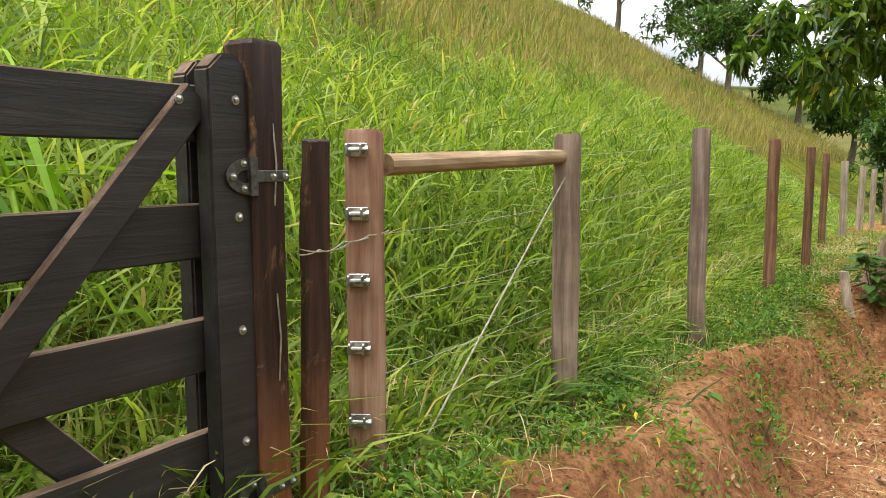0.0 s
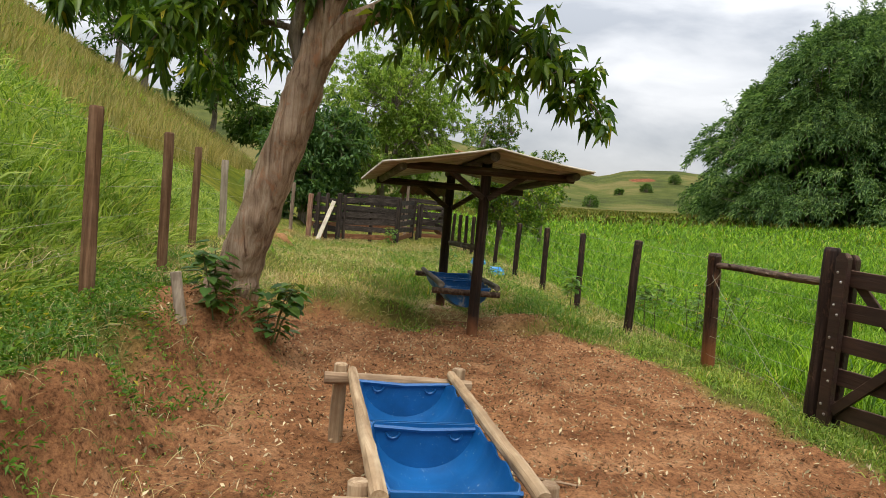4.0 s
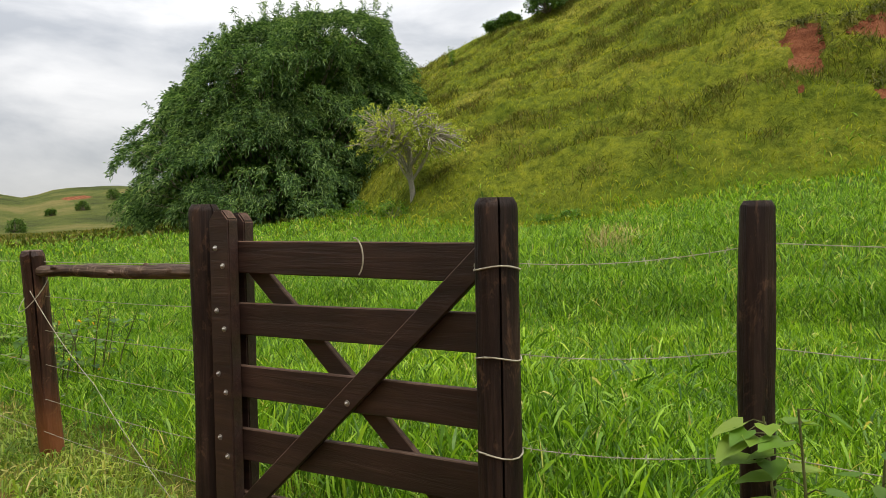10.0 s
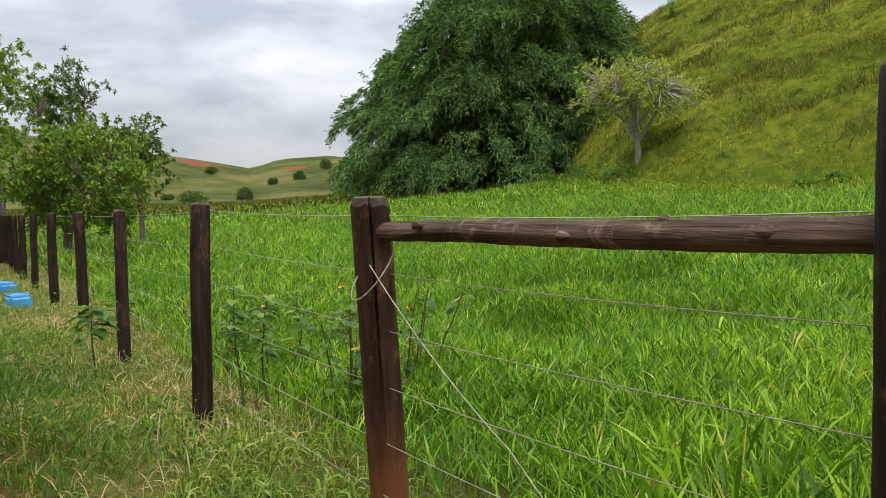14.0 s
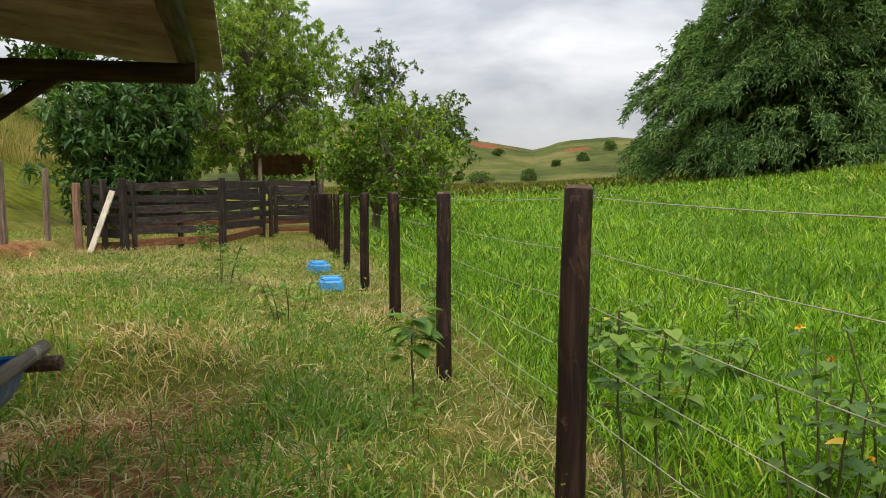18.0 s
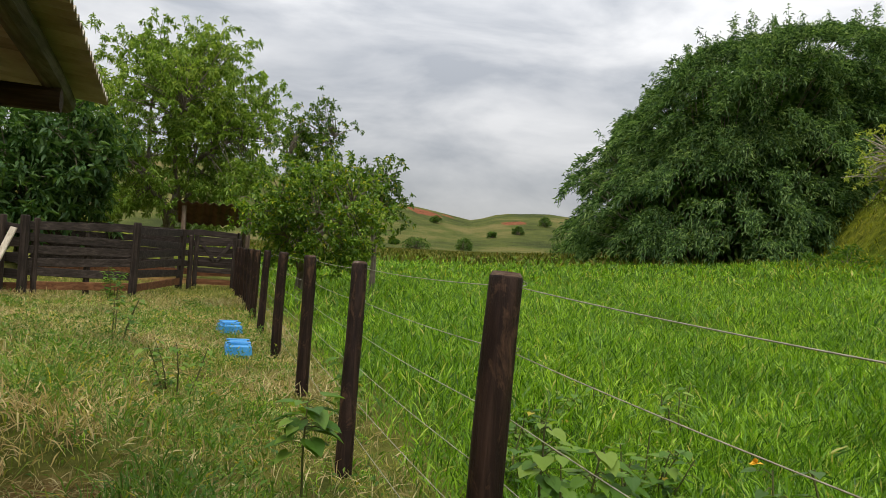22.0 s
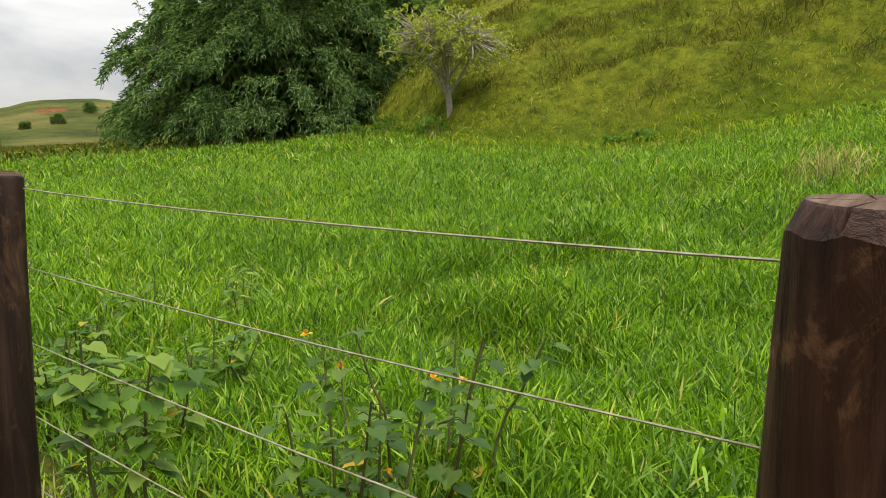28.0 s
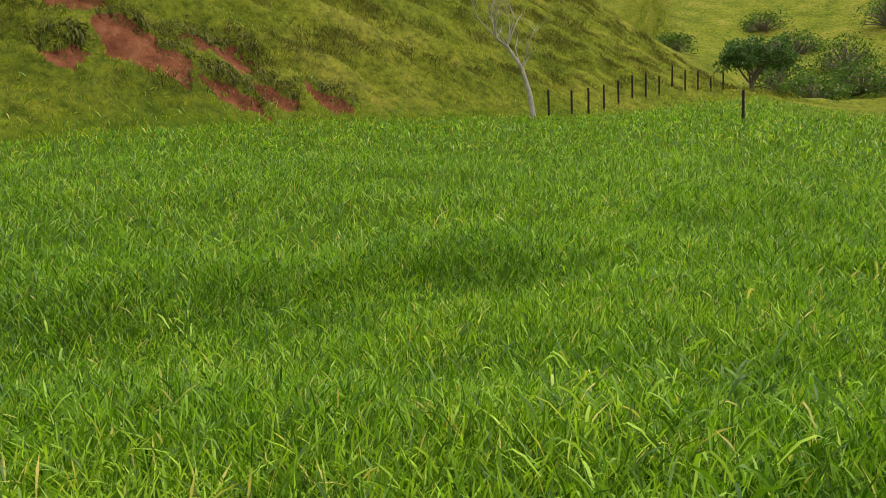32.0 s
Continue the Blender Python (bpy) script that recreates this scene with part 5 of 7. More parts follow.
for k, (x, y) in enumerate(((-0.40, 8.05), (-0.42, 9.85))):
    e = thing("upturned_tub", (x, y, gz(x, y)), "faded blue plastic tub upturned in the grass", "tub", "blue tubs", 8 * k)
    bm = bmesh.new()
    bmesh.ops.create_cube(bm, size=1.0)
    bmesh.ops.scale(bm, vec=(0.29, 0.44, 0.16), verts=bm.verts)
    bmesh.ops.translate(bm, vec=(0, 0, 0.07), verts=bm.verts)
    for v in bm.verts:
        if v.co.z > 0.1:
            v.co.x *= 0.86
            v.co.y *= 0.92
    bmesh.ops.bevel(bm, geom=bm.edges[:], offset=0.035, segments=3, affect="EDGES")
    part("body", bm, M_LBLUE, e)
    for yy in (-0.11, 0.11):
        part("rib", board(bmesh.new(), (-0.12, yy, 0.152), (0.12, yy, 0.152), 0.014, 0.05, (0, 0, 1), 0.005), M_LBLUE, e)


# ---- trees ----
def limb(bm, a, b_, r0, r1, rr, sag=0.15, sides=6, n=5):
    a, b_ = Vector(a), Vector(b_)
    L_ = (b_ - a).length
    j = Vector((rr.uniform(-1, 1), rr.uniform(-1, 1), rr.uniform(0.2, 1.0))) * L_ * sag
    pts = [a.lerp(b_, i / n) + j * math.sin(math.pi * i / n) * (1 + 0.3 * rr.uniform(-1, 1)) for i in range(n + 1)]
    pts[0], pts[-1] = a, b_
    tube(bm, pts, [r0 + (r1 - r0) * (i / n) ** 0.8 for i in range(n + 1)], sides, False, 0.1, r0 * 40)
    return pts


def whorls(name, parent, nodes, each, per, reach, length, width, material, rs, down=-0.9, droop=0.35):
    """Leaves in drooping whorls: a few whorls around every node, per leaves in each."""
    c = np.array([tuple(p) for p in nodes])
    w = np.repeat(c, each, 0) + units(rs, len(c) * each) * (rs.rand(len(c) * each, 1) ** 0.4) * reach
    base = np.repeat(w, per, 0) + rs.normal(0, length * 0.18, (len(w) * per, 3))
    way = units(rs, len(base), down)
    return leaves(name, base, way, length * rs.uniform(0.6, 1.25, len(base)), width * rs.uniform(0.7, 1.2, len(base)), material, droop, parent)


def built_tree(name, label, at, stem, centre, radii, nodes, each, per, reach, leaf, material, bark, seed, limbs=7, low=-0.9, shell=0.55, down=-0.6, droop=0.3, twig=0.012, uneven=0.25, gap=0.0):
    """A tree: a tapered trunk through the stem's points and radii, limbs, twigs to uneven nodes in an egg-shaped crown, leaf whorls at the nodes."""
    e = thing(name, (*at, gz(*at)), label, "tree")
    rr, rs = random.Random(seed), np.random.RandomState(seed)
    bm = bmesh.new()
    pts, rad = [Vector(p) for p, _ in stem], [r for _, r in stem]
    fine_p, fine_r = [], []
    for i in range(len(pts) - 1):
        for k in range(4):
            u, p0, p3 = k / 4, pts[max(i - 1, 0)], pts[min(i + 2, len(pts) - 1)]
            bend = ((pts[i + 1] - p0) * 0.5 * (u * (1 - u) ** 2) - (p3 - pts[i]) * 0.5 * (u * u * (1 - u)))
            fine_p.append(pts[i].lerp(pts[i + 1], u * u * (3 - 2 * u)) + bend)
            fine_r.append(rad[i] + (rad[i + 1] - rad[i]) * u)
    tube(bm, fine_p + [pts[-1]], fine_r + [rad[-1]], 18, False, 0.24, seed * 0.7)
    c, rd = Vector(centre), Vector(radii)
    cells = []
    while len(cells) < nodes:
        v = Vector((rr.gauss(0, 1), rr.gauss(0, 1), rr.gauss(0, 1))).normalized()
        if v.z < low or noise.noise(v * 2.1 + Vector((seed, 0, 0))) < gap - 0.6:
            continue
        s = (shell + (1 - shell) * rr.random()) * (1 + uneven * noise.noise(v * 1.7 + Vector((seed * 1.3, 2, 0))) * 1.6)
        cells.append(c + Vector((v.x * rd.x, v.y * rd.y, v.z * rd.z)) * s)
    hubs = []
    for k in range(limbs):
        a = 2 * math.pi * k / limbs + rr.uniform(-0.3, 0.3)
        t = c + Vector((math.cos(a) * rd.x * 0.5, math.sin(a) * rd.y * 0.5, rd.z * rr.uniform(-0.35, 0.45)))
        path = limb(bm, pts[-1 - (k % 2)], t, rad[-1] * 0.62, rad[-1] * 0.26, rr, 0.12, 8)
        hubs += path[2:]
    for n in cells:
        h = min(hubs, key=lambda p: (p - n).length)
        limb(bm, h, n, twig * 1.6, twig * 0.5, rr, 0.12, 4, 3)
    ob = smooth(part("trunk", bm, bark, e))
    ob.matrix_parent_inverse = e.matrix_world.inverted()
    if per:
        whorls("foliage", e, cells, each, per, reach, leaf[0], leaf[1], material, rs, down, droop)
    return e


def yard_tree():
    """A leaning tree that forks low; its limbs arch out and carry drooping sprays of broad leaves."""
    e = thing("yard_tree", (-4.78, -0.70, gz(-4.78, -0.70)), "leaning tree with scarred pale bark and broad drooping leaves", "tree")
    rr, rs = random.Random(12), np.random.RandomState(12)
    inv = e.matrix_world.inverted()

    def curve(pts, rad, steps=5):
        pts, P, R = [Vector(p) for p in pts], [], []
        for i in range(len(pts) - 1):
            for k in range(steps):
                u, p0, p3 = k / steps, pts[max(i - 1, 0)], pts[min(i + 2, len(pts) - 1)]
                bend = ((pts[i + 1] - p0) * 0.5 * (u * (1 - u) ** 2) - (p3 - pts[i]) * 0.5 * (u * u * (1 - u)))
                P.append(pts[i].lerp(pts[i + 1], u * u * (3 - 2 * u)) + bend)
                R.append(rad[i] + (rad[i + 1] - rad[i]) * u)
        return P + [pts[-1]], R + [rad[-1]]
    bm = bmesh.new()
    P, R = curve(((-4.90, -0.60, 0.30), (-4.83, -0.66, 0.62), (-4.75, -0.73, 0.92), (-4.63, -0.84, 1.30), (-4.46, -0.93, 1.86), (-4.34, -0.99, 2.32), (-4.26, -1.03, 2.64), (-4.17, -1.10, 3.03), (-4.04, -1.18, 3.33), (-3.81, -1.30, 4.09), (-3.61, -1.40, 4.72)),
                 (0.30, 0.225, 0.185, 0.172, 0.162, 0.155, 0.135, 0.105, 0.092, 0.05, 0.02), 8)
    tube(bm, P, R, 24, False, 0.17, 8.4)
    ob = smooth(part("trunk", bm, M_TRUNK, e))
    ob.matrix_parent_inverse = inv
    tips = []
    limbs = ((((-4.28, -1.02, 2.45), (-4.19, -1.04, 2.66), (-4.03, -1.10, 2.89), (-3.69, -1.20, 3.07), (-3.34, -1.32, 3.28), (-2.84, -1.45, 3.62), (-2.29, -1.55, 3.83)), (0.11, 0.105, 0.095, 0.082, 0.055, 0.03, 0.012), 30, 0.5),
             (((-3.59, -1.24, 3.14), (-3.19, -1.25, 3.14), (-2.69, -1.28, 3.00), (-2.29, -1.30, 2.76), (-1.97, -1.32, 2.45)), (0.032, 0.028, 0.02, 0.012, 0.005), 44, 0.15),
             (((-3.49, -1.28, 3.20), (-3.29, -1.00, 3.05), (-2.89, -0.65, 2.90), (-2.49, -0.40, 2.64)), (0.03, 0.025, 0.016, 0.006), 26, 0.2),
             (((-3.64, -1.22, 3.11), (-3.34, -1.50, 3.26), (-2.98, -1.75, 3.45), (-2.36, -2.20, 3.66), (-1.99, -2.45, 3.62)), (0.045, 0.04, 0.033, 0.018, 0.006), 18, 0.55),
             (((-4.36, -0.95, 2.53), (-4.43, -0.98, 2.80), (-4.39, -1.08, 3.02), (-4.44, -1.12, 3.31), (-4.61, -1.30, 3.88), (-4.69, -1.40, 4.40)), (0.062, 0.056, 0.048, 0.04, 0.025, 0.01), 26, 0.5),
             (((-4.39, -1.08, 3.04), (-4.64, -0.92, 3.18), (-5.14, -1.08, 3.28), (-5.74, -1.20, 3.14), (-6.19, -1.25, 2.87)), (0.04, 0.034, 0.026, 0.015, 0.006), 44, 0.25),
             (((-4.79, -0.95, 3.20), (-5.04, -1.10, 3.05), (-5.31, -1.25, 2.79), (-5.49, -1.30, 2.53)), (0.022, 0.018, 0.012, 0.005), 30, 0.15),
             (((-4.43, -1.00, 2.84), (-4.74, -0.80, 2.90), (-5.04, -0.50, 2.84), (-5.29, -0.20, 2.66)), (0.03, 0.025, 0.016, 0.006), 24, 0.3),
             (((-4.19, -1.10, 3.00), (-4.09, -0.60, 3.31), (-4.14, 0.10, 3.47), (-4.29, 0.80, 3.31)), (0.045, 0.036, 0.022, 0.008), 34, 0.35),
             (((-4.09, -1.16, 3.21), (-4.24, -1.70, 3.57), (-4.39, -2.30, 3.73), (-4.49, -2.80, 3.57)), (0.04, 0.032, 0.02, 0.008), 26, 0.4),
             (((-3.94, -1.25, 3.68), (-3.49, -1.80, 4.09), (-3.09, -2.30, 4.20)), (0.035, 0.025, 0.008), 26, 0.3),
             (((-3.94, -1.25, 3.68), (-3.49, -0.70, 3.99), (-3.09, -0.10, 3.88)), (0.035, 0.025, 0.008), 28, 0.3),
             (((-3.79, -1.30, 4.09), (-4.39, -1.30, 4.61), (-4.99, -1.20, 4.51)), (0.03, 0.02, 0.008), 30, 0.2))
    for pts, rad, twigs, start in limbs:
        bm = bmesh.new()
        P, R = curve(pts, rad, 6)
        tube(bm, P, R, 12 if rad[0] > 0.05 else 8, False, 0.16, pts[0][2] * 7)
        for k in range(twigs):
            u = start + (1 - start) * (k + rr.random()) / twigs
            q = P[min(int(u * (len(P) - 1)), len(P) - 1)]
            w = Vector((rr.gauss(0, 1), rr.gauss(0, 1), rr.gauss(-0.1, 0.55))).normalized()
            tip = q + w * rr.uniform(0.12, 0.50) * (1.15 - 0.6 * u) + Vector((0, 0, -0.05))
            limb(bm, q, tip, 0.008, 0.003, rr, 0.12, 4, 3)
            tips.append(tip)
            if rr.random() < 0.7:
                tips.append(q.lerp(tip, 0.55))
        ob = smooth(part("branch", bm, M_TRUNK if rad[0] > 0.09 else M_BRANCH, e))
        ob.matrix_parent_inverse = inv
    whorls("foliage", e, tips, 1, 12, 0.12, 0.150, 0.054, M_LEAF1, rs, -0.75, 0.35)


yard_tree()
built_tree("corral_tree", "tall feathery tree standing behind the corral", (-1.7, 25.0), (((-1.7, 25, -0.3), 0.22), ((-1.8, 25, 1.2), 0.17), ((-1.6, 25, 2.4), 0.14)),
           (-1.6, 25.0, 4.5), (3.5, 3.0, 3.6), 420, 7, 18, 0.50, (0.17, 0.052), M_LEAF2, M_BRANCH, 21, 8, -0.95, 0.5, -0.3, 0.3, 0.012, 0.3)
built_tree("corral_tree", "dark dense layered tree at the corral's corner", (-4.9, 20.0), (((-4.9, 20, -0.1), 0.17), ((-4.9, 20, 1.2), 0.13), ((-4.8, 20, 2.4), 0.09)),
           (-4.65, 20.0, 2.4), (1.75, 1.8, 1.95), 230, 5, 10, 0.42, (0.27, 0.09), M_LEAFD, M_BRANCH, 22, 8, -0.95, 0.5, -0.2, 0.2, 0.01, 0.3)
built_tree("corral_tree", "open-crowned young tree behind the corral gate", (1.6, 18.6), (((1.6, 18.6, -0.2), 0.10), ((1.65, 18.6, 1.4), 0.08), ((1.6, 18.6, 2.6), 0.06)),
           (1.65, 18.6, 3.45), (1.15, 1.1, 1.65), 120, 5, 11, 0.22, (0.095, 0.042), M_LEAF1, M_BRANCH, 33, 6, -0.9, 0.35, 0.0, 0.2, 0.009, 0.6)
built_tree("corral_tree", "small dark-leaved tree by the pasture", (3.0, 16.6), (((3.0, 16.6, -0.2), 0.08), ((3.0, 16.6, 1.0), 0.065), ((2.9, 16.6, 1.7), 0.05)),
           (2.85, 16.6, 2.45), (1.0, 1.0, 0.95), 90, 5, 11, 0.25, (0.11, 0.05), M_LEAF1, M_BRANCH, 24, 6, -0.9, 0.35, 0.0, 0.2, 0.008, 0.4)
built_tree("citrus_tree", "bushy light green fruit tree by the fence", (0.95, 13.9), (((0.95, 13.9, -0.2), 0.09), ((1.0, 13.9, 0.6), 0.08), ((1.1, 13.9, 1.1), 0.07)),
           (1.18, 13.8, 1.72), (1.36, 1.3, 1.15), 260, 6, 11, 0.24, (0.095, 0.045), M_LEAF3, M_BRANCH, 25, 7, -0.95, 0.5, 0.0, 0.2, 0.007, 0.3)
for k, (x, y, h) in enumerate(((-15.5, 40, 6.5), (-12.0, 44, 5.5), (-19, 47, 7.5), (-9.0, 47, 5.0), (-24.5, 45, 8.5))):
    z = gz(x, y)
    built_tree("slope_tree", "tree standing high on the grassy slope", (x, y), (((x, y, z - 0.2), 0.22), ((x + 0.2, y, z + h * 0.3), 0.17), ((x, y, z + h * 0.5), 0.12)),
               (x, y, z + h * 0.66), (h * 0.5, h * 0.45, h * 0.36), 90, 4, 9, 0.8, (0.45, 0.17), M_BUSH, M_BRANCH, 40 + k, 6, -0.7, 0.4, -0.1, 0.2, 0.02, 0.4)
HB = (27.85, 22.44)
z = gz(*HB)
built_tree("half_bare_tree", "half bare pale-twigged tree at the hill's foot", HB, (((27.85, 22.44, z - 0.3), 0.16), ((27.75, 22.5, z + 0.8), 0.135), ((27.65, 22.5, z + 1.55), 0.12)),
           (27.75, 22.5, z + 3.25), (3.3, 3.1, 1.95), 620, 2, 8, 0.34, (0.18, 0.075), M_PALELEAF, M_TWIG, 31, 16, -0.75, 0.30, 0.1, 0.1, 0.030, 0.2)

# the bamboo clump
BX, BY = 34.9, 44.7
bam = thing("bamboo_clump", (BX, BY, gz(BX, BY)), "huge dark green bamboo clump at the edge of the pasture", "bamboo")
rs, rr = np.random.RandomState(5), random.Random(6)
n = 1150
az, hh = rs.uniform(0, 2 * np.pi, n), rs.uniform(0.02, 1.0, n) ** 0.85
prof = (1 - hh ** 2.8) ** (1 / 1.9)
lump = np.array([noise.noise((math.cos(a) * 1.8, math.sin(a) * 1.8, h * 3.0)) + 0.7 * noise.noise((math.cos(a) * 4.5, math.sin(a) * 4.5, h * 8.0)) for a, h in zip(az, hh)])
rad = (9.9 * prof + 0.5) * (0.94 + 0.24 * lump) * rs.uniform(0.84, 1.06, n)
side_x, side_y = math.cos(radians(40)), -math.sin(radians(40))
tilt = 4.6 * hh ** 1.3  # the clump leans towards the hill
CX, CY = BX + rad * np.cos(az) + tilt * side_x, BY + 0.95 * rad * np.sin(az) + tilt * side_y
CZ = ground(CX, CY) * (hh < 0.25) + gz(BX, BY) * (hh >= 0.25) + 0.5 + 14.7 * hh * (1 + 0.09 * lump)
out = np.stack([np.cos(az), np.sin(az), 0 * az], -1) * (0.35 + 0.65 * prof)[:, None]
out[:, 2] = 0.75 * hh ** 2
bm = bmesh.new()
for k in range(0, n, 2):
    c = Vector((CX[k], CY[k], CZ[k]))
    foot = Vector((BX + (c.x - BX) * 0.45, BY + (c.y - BY) * 0.45, 0))
    foot.z = gz(foot.x, foot.y) - 0.2
    midp = foot.lerp(c, 0.6) + Vector((0, 0, 0.18 * (c.z - foot.z)))
    tube(bm, [foot, foot.lerp(midp, 0.5), midp, c, c + Vector(out[k]) * 0.7 + Vector((0, 0, -0.25))], [0.05, 0.047, 0.04, 0.02, 0.008], 4, False)
ob = smooth(part("stem_thicket", bm, M_BRANCH, bam))
ob.matrix_parent_inverse = bam.matrix_world.inverted()
per = 150
s = rs.rand(n, per, 1)
reach = rs.uniform(1.1, 2.1, (n, 1, 1))
C = np.stack([CX, CY, CZ], -1)[:, None, :]
side_v = np.stack([-np.sin(az), np.cos(az), 0 * az], -1)[:, None, :]
pts = C + out[:, None, :] * s * reach + np.array([0, 0, -1.0]) * (s ** 2) * reach * 0.95 + side_v * rs.normal(0, 0.38, (n, per, 1)) * (1.1 - 0.5 * s) + rs.normal(0, 0.12, (n, per, 3))
way = out[:, None, :] * (1.2 - 0.6 * s) + np.array([0, 0, -1.0]) * (0.05 + 0.45 * s) + rs.normal(0, 0.62, (n, per, 3))
pts, way = pts.reshape(-1, 3), way.reshape(-1, 3)
way /= np.linalg.norm(way, axis=1)[:, None]
leaves("foliage", pts, way, rs.uniform(0.22, 0.50, len(pts)), rs.uniform(0.05, 0.09, len(pts)), M_BAMB, 0.3, bam)
# young shoots that stand out over the crown
top_k = np.where(hh > 0.45)[0][::3]
rise = out[top_k] * rs.uniform(0.2, 0.9, (len(top_k), 1)) + np.array([0, 0, 1.0])
tall_s = rs.uniform(0.7, 1.9, (len(top_k), 1, 1))
along = rs.rand(len(top_k), 70, 1)
shoot = C[top_k] + rise[:, None, :] * along * tall_s + rs.normal(0, 0.16, (len(top_k), 70, 3)) * (1.15 - 0.8 * along)
shoot = shoot.reshape(-1, 3)
leaves("young_growth", shoot, units(rs, len(shoot), 0.1), rs.uniform(0.22, 0.45, len(shoot)), rs.uniform(0.045, 0.08, len(shoot)), M_BAMB, 0.3, bam)
n2 = 22000  # fills the inside of the clump; its shade is put into a darker leaf colour
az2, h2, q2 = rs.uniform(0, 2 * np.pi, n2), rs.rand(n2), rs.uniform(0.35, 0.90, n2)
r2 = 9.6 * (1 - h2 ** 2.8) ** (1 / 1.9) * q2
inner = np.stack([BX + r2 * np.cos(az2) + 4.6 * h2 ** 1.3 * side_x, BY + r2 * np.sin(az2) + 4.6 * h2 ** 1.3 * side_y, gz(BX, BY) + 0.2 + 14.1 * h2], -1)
leaves("dark_inner_foliage", inner, units(rs, n2, -0.6), rs.uniform(0.5, 0.9, n2), rs.uniform(0.2, 0.4, n2), M_BUSH, 0.3, bam)


def bush(name, at, r, h, n, leaf, material, seed, label, category="bush", group=""):
    e = thing(name, (*at, gz(*at)), label, category, group)
    rs = np.random.RandomState(seed)
    z = gz(*at)
    k = max(9, int(14 * r))
    v = units(rs, k)
    v[:, 2] = np.abs(v[:, 2])
    ctr = np.stack([at[0] + v[:, 0] * r * 0.75, at[1] + v[:, 1] * r * 0.75, z + 0.12 * h + v[:, 2] * 0.75 * h], -1)
    bm = bmesh.new()
    for c in ctr:
        tube(bm, [(at[0], at[1], z - 0.05), (0.5 * at[0] + 0.5 * c[0], 0.5 * at[1] + 0.5 * c[1], z + (c[2] - z) * 0.6), tuple(c)], [0.02 * h, 0.014 * h, 0.006 * h], 4, False)
    ob = smooth(part("stem_tangle", bm, M_BRANCH, e))
    ob.matrix_parent_inverse = e.matrix_world.inverted()
    pick = rs.randint(0, k, n)
    base = ctr[pick] + units(rs, n) * (rs.rand(n, 1) ** 0.5) * np.array([r * 0.42, r * 0.42, h * 0.26])
    base[:, 2] = np.maximum(base[:, 2], z + 0.03)
    leaves("foliage", base, units(rs, n, 0.1), leaf * rs.uniform(0.6, 1.2, n), leaf * 0.42 * rs.uniform(0.7, 1.2, n), material, 0.2, e)
    return e


for i, (yaw, d, r, h) in enumerate(((56.6, 74, 1.5, 1.6), (57.6, 74, 1.2, 1.3), (60.6, 72, 2.2, 2.2), (62.0, 73, 2.6, 3.0), (63.4, 74, 3.0, 3.6), (64.9, 74, 3.0, 3.6), (66.3, 74, 2.8, 3.2), (67.8, 76, 2.4, 2.6), (69.5, 76, 2.0, 2.2))):
    a = radians(yaw)
    bush("hill_bush", (-0.5 + d * math.sin(a), d * math.cos(a)), r, h, 1500, 0.42, M_BUSH, 100 + i, "dark bush on the ridge of the grassy hill", "bush", "ridge bushes")
for i, (yaw, d, r, h) in enumerate(((19.9, 235, 2.6, 4.2), (16.2, 225, 4.6, 3.6), (29.4, 200, 5, 5), (12, 260, 3, 3), (24, 300, 2.5, 3.5), (22, 290, 2, 2.5), (26, 330, 3, 4), (27.6, 190, 4, 4.5), (140.3, 110, 5, 4), (143.3, 120, 6, 5),
                                    (146.3, 115, 6, 5), (138.3, 130, 5, 5), (142.3, 150, 6, 6), (147.3, 160, 7, 6), (139.3, 170, 6, 5), (144.8, 180, 7, 6), (137.3, 190, 6, 5), (131.3, 150, 5, 4), (17.6, 330, 3, 3), (14.5, 240, 2, 1.6))):
    a = radians(yaw)
    bush("far_tree", (-0.5 + d * math.sin(a), d * math.cos(a)), r, h, 900, 0.7, M_BUSH, 200 + i, "round dark tree far off in the valley" if yaw < 60 else "dark tree on the far hillside", "tree", "far trees")
a = radians(136.7)
x, y = -0.5 + 84 * math.sin(a), 84 * math.cos(a)
z = gz(x, y)
built_tree("spreading_tree", "round-crowned dark tree at the end of the pasture fence", (x, y), (((x, y, z - 0.2), 0.3), ((x + 0.3, y, z + 1.4), 0.24), ((x, y, z + 2.2), 0.2)),
           (x, y, z + 4.0), (4.2, 4.0, 2.3), 150, 5, 9, 0.7, (0.4, 0.15), M_LEAFD, M_BRANCH, 61, 8, -0.5, 0.4, 0.0, 0.2, 0.03, 0.25)
for i, (yaw, d, r, h) in enumerate(((50.2, 33.5, 0.8, 1.0), (46.8, 37, 0.9, 0.9), (64.3, 29.5, 0.7, 0.45), (66.2, 29.5, 0.6, 0.4), (53.0, 67, 0.35, 1.9), (92, 44, 0.8, 0.7), (44.6, 38, 0.6, 0.6))):
    a = radians(yaw)
    bush("hill_bush", (-0.5 + d * math.sin(a), d * math.cos(a)), r, h, 260, 0.22, M_WEED, 300 + i, "small scrubby bush on the hillside", "bush", "hillside scrub")

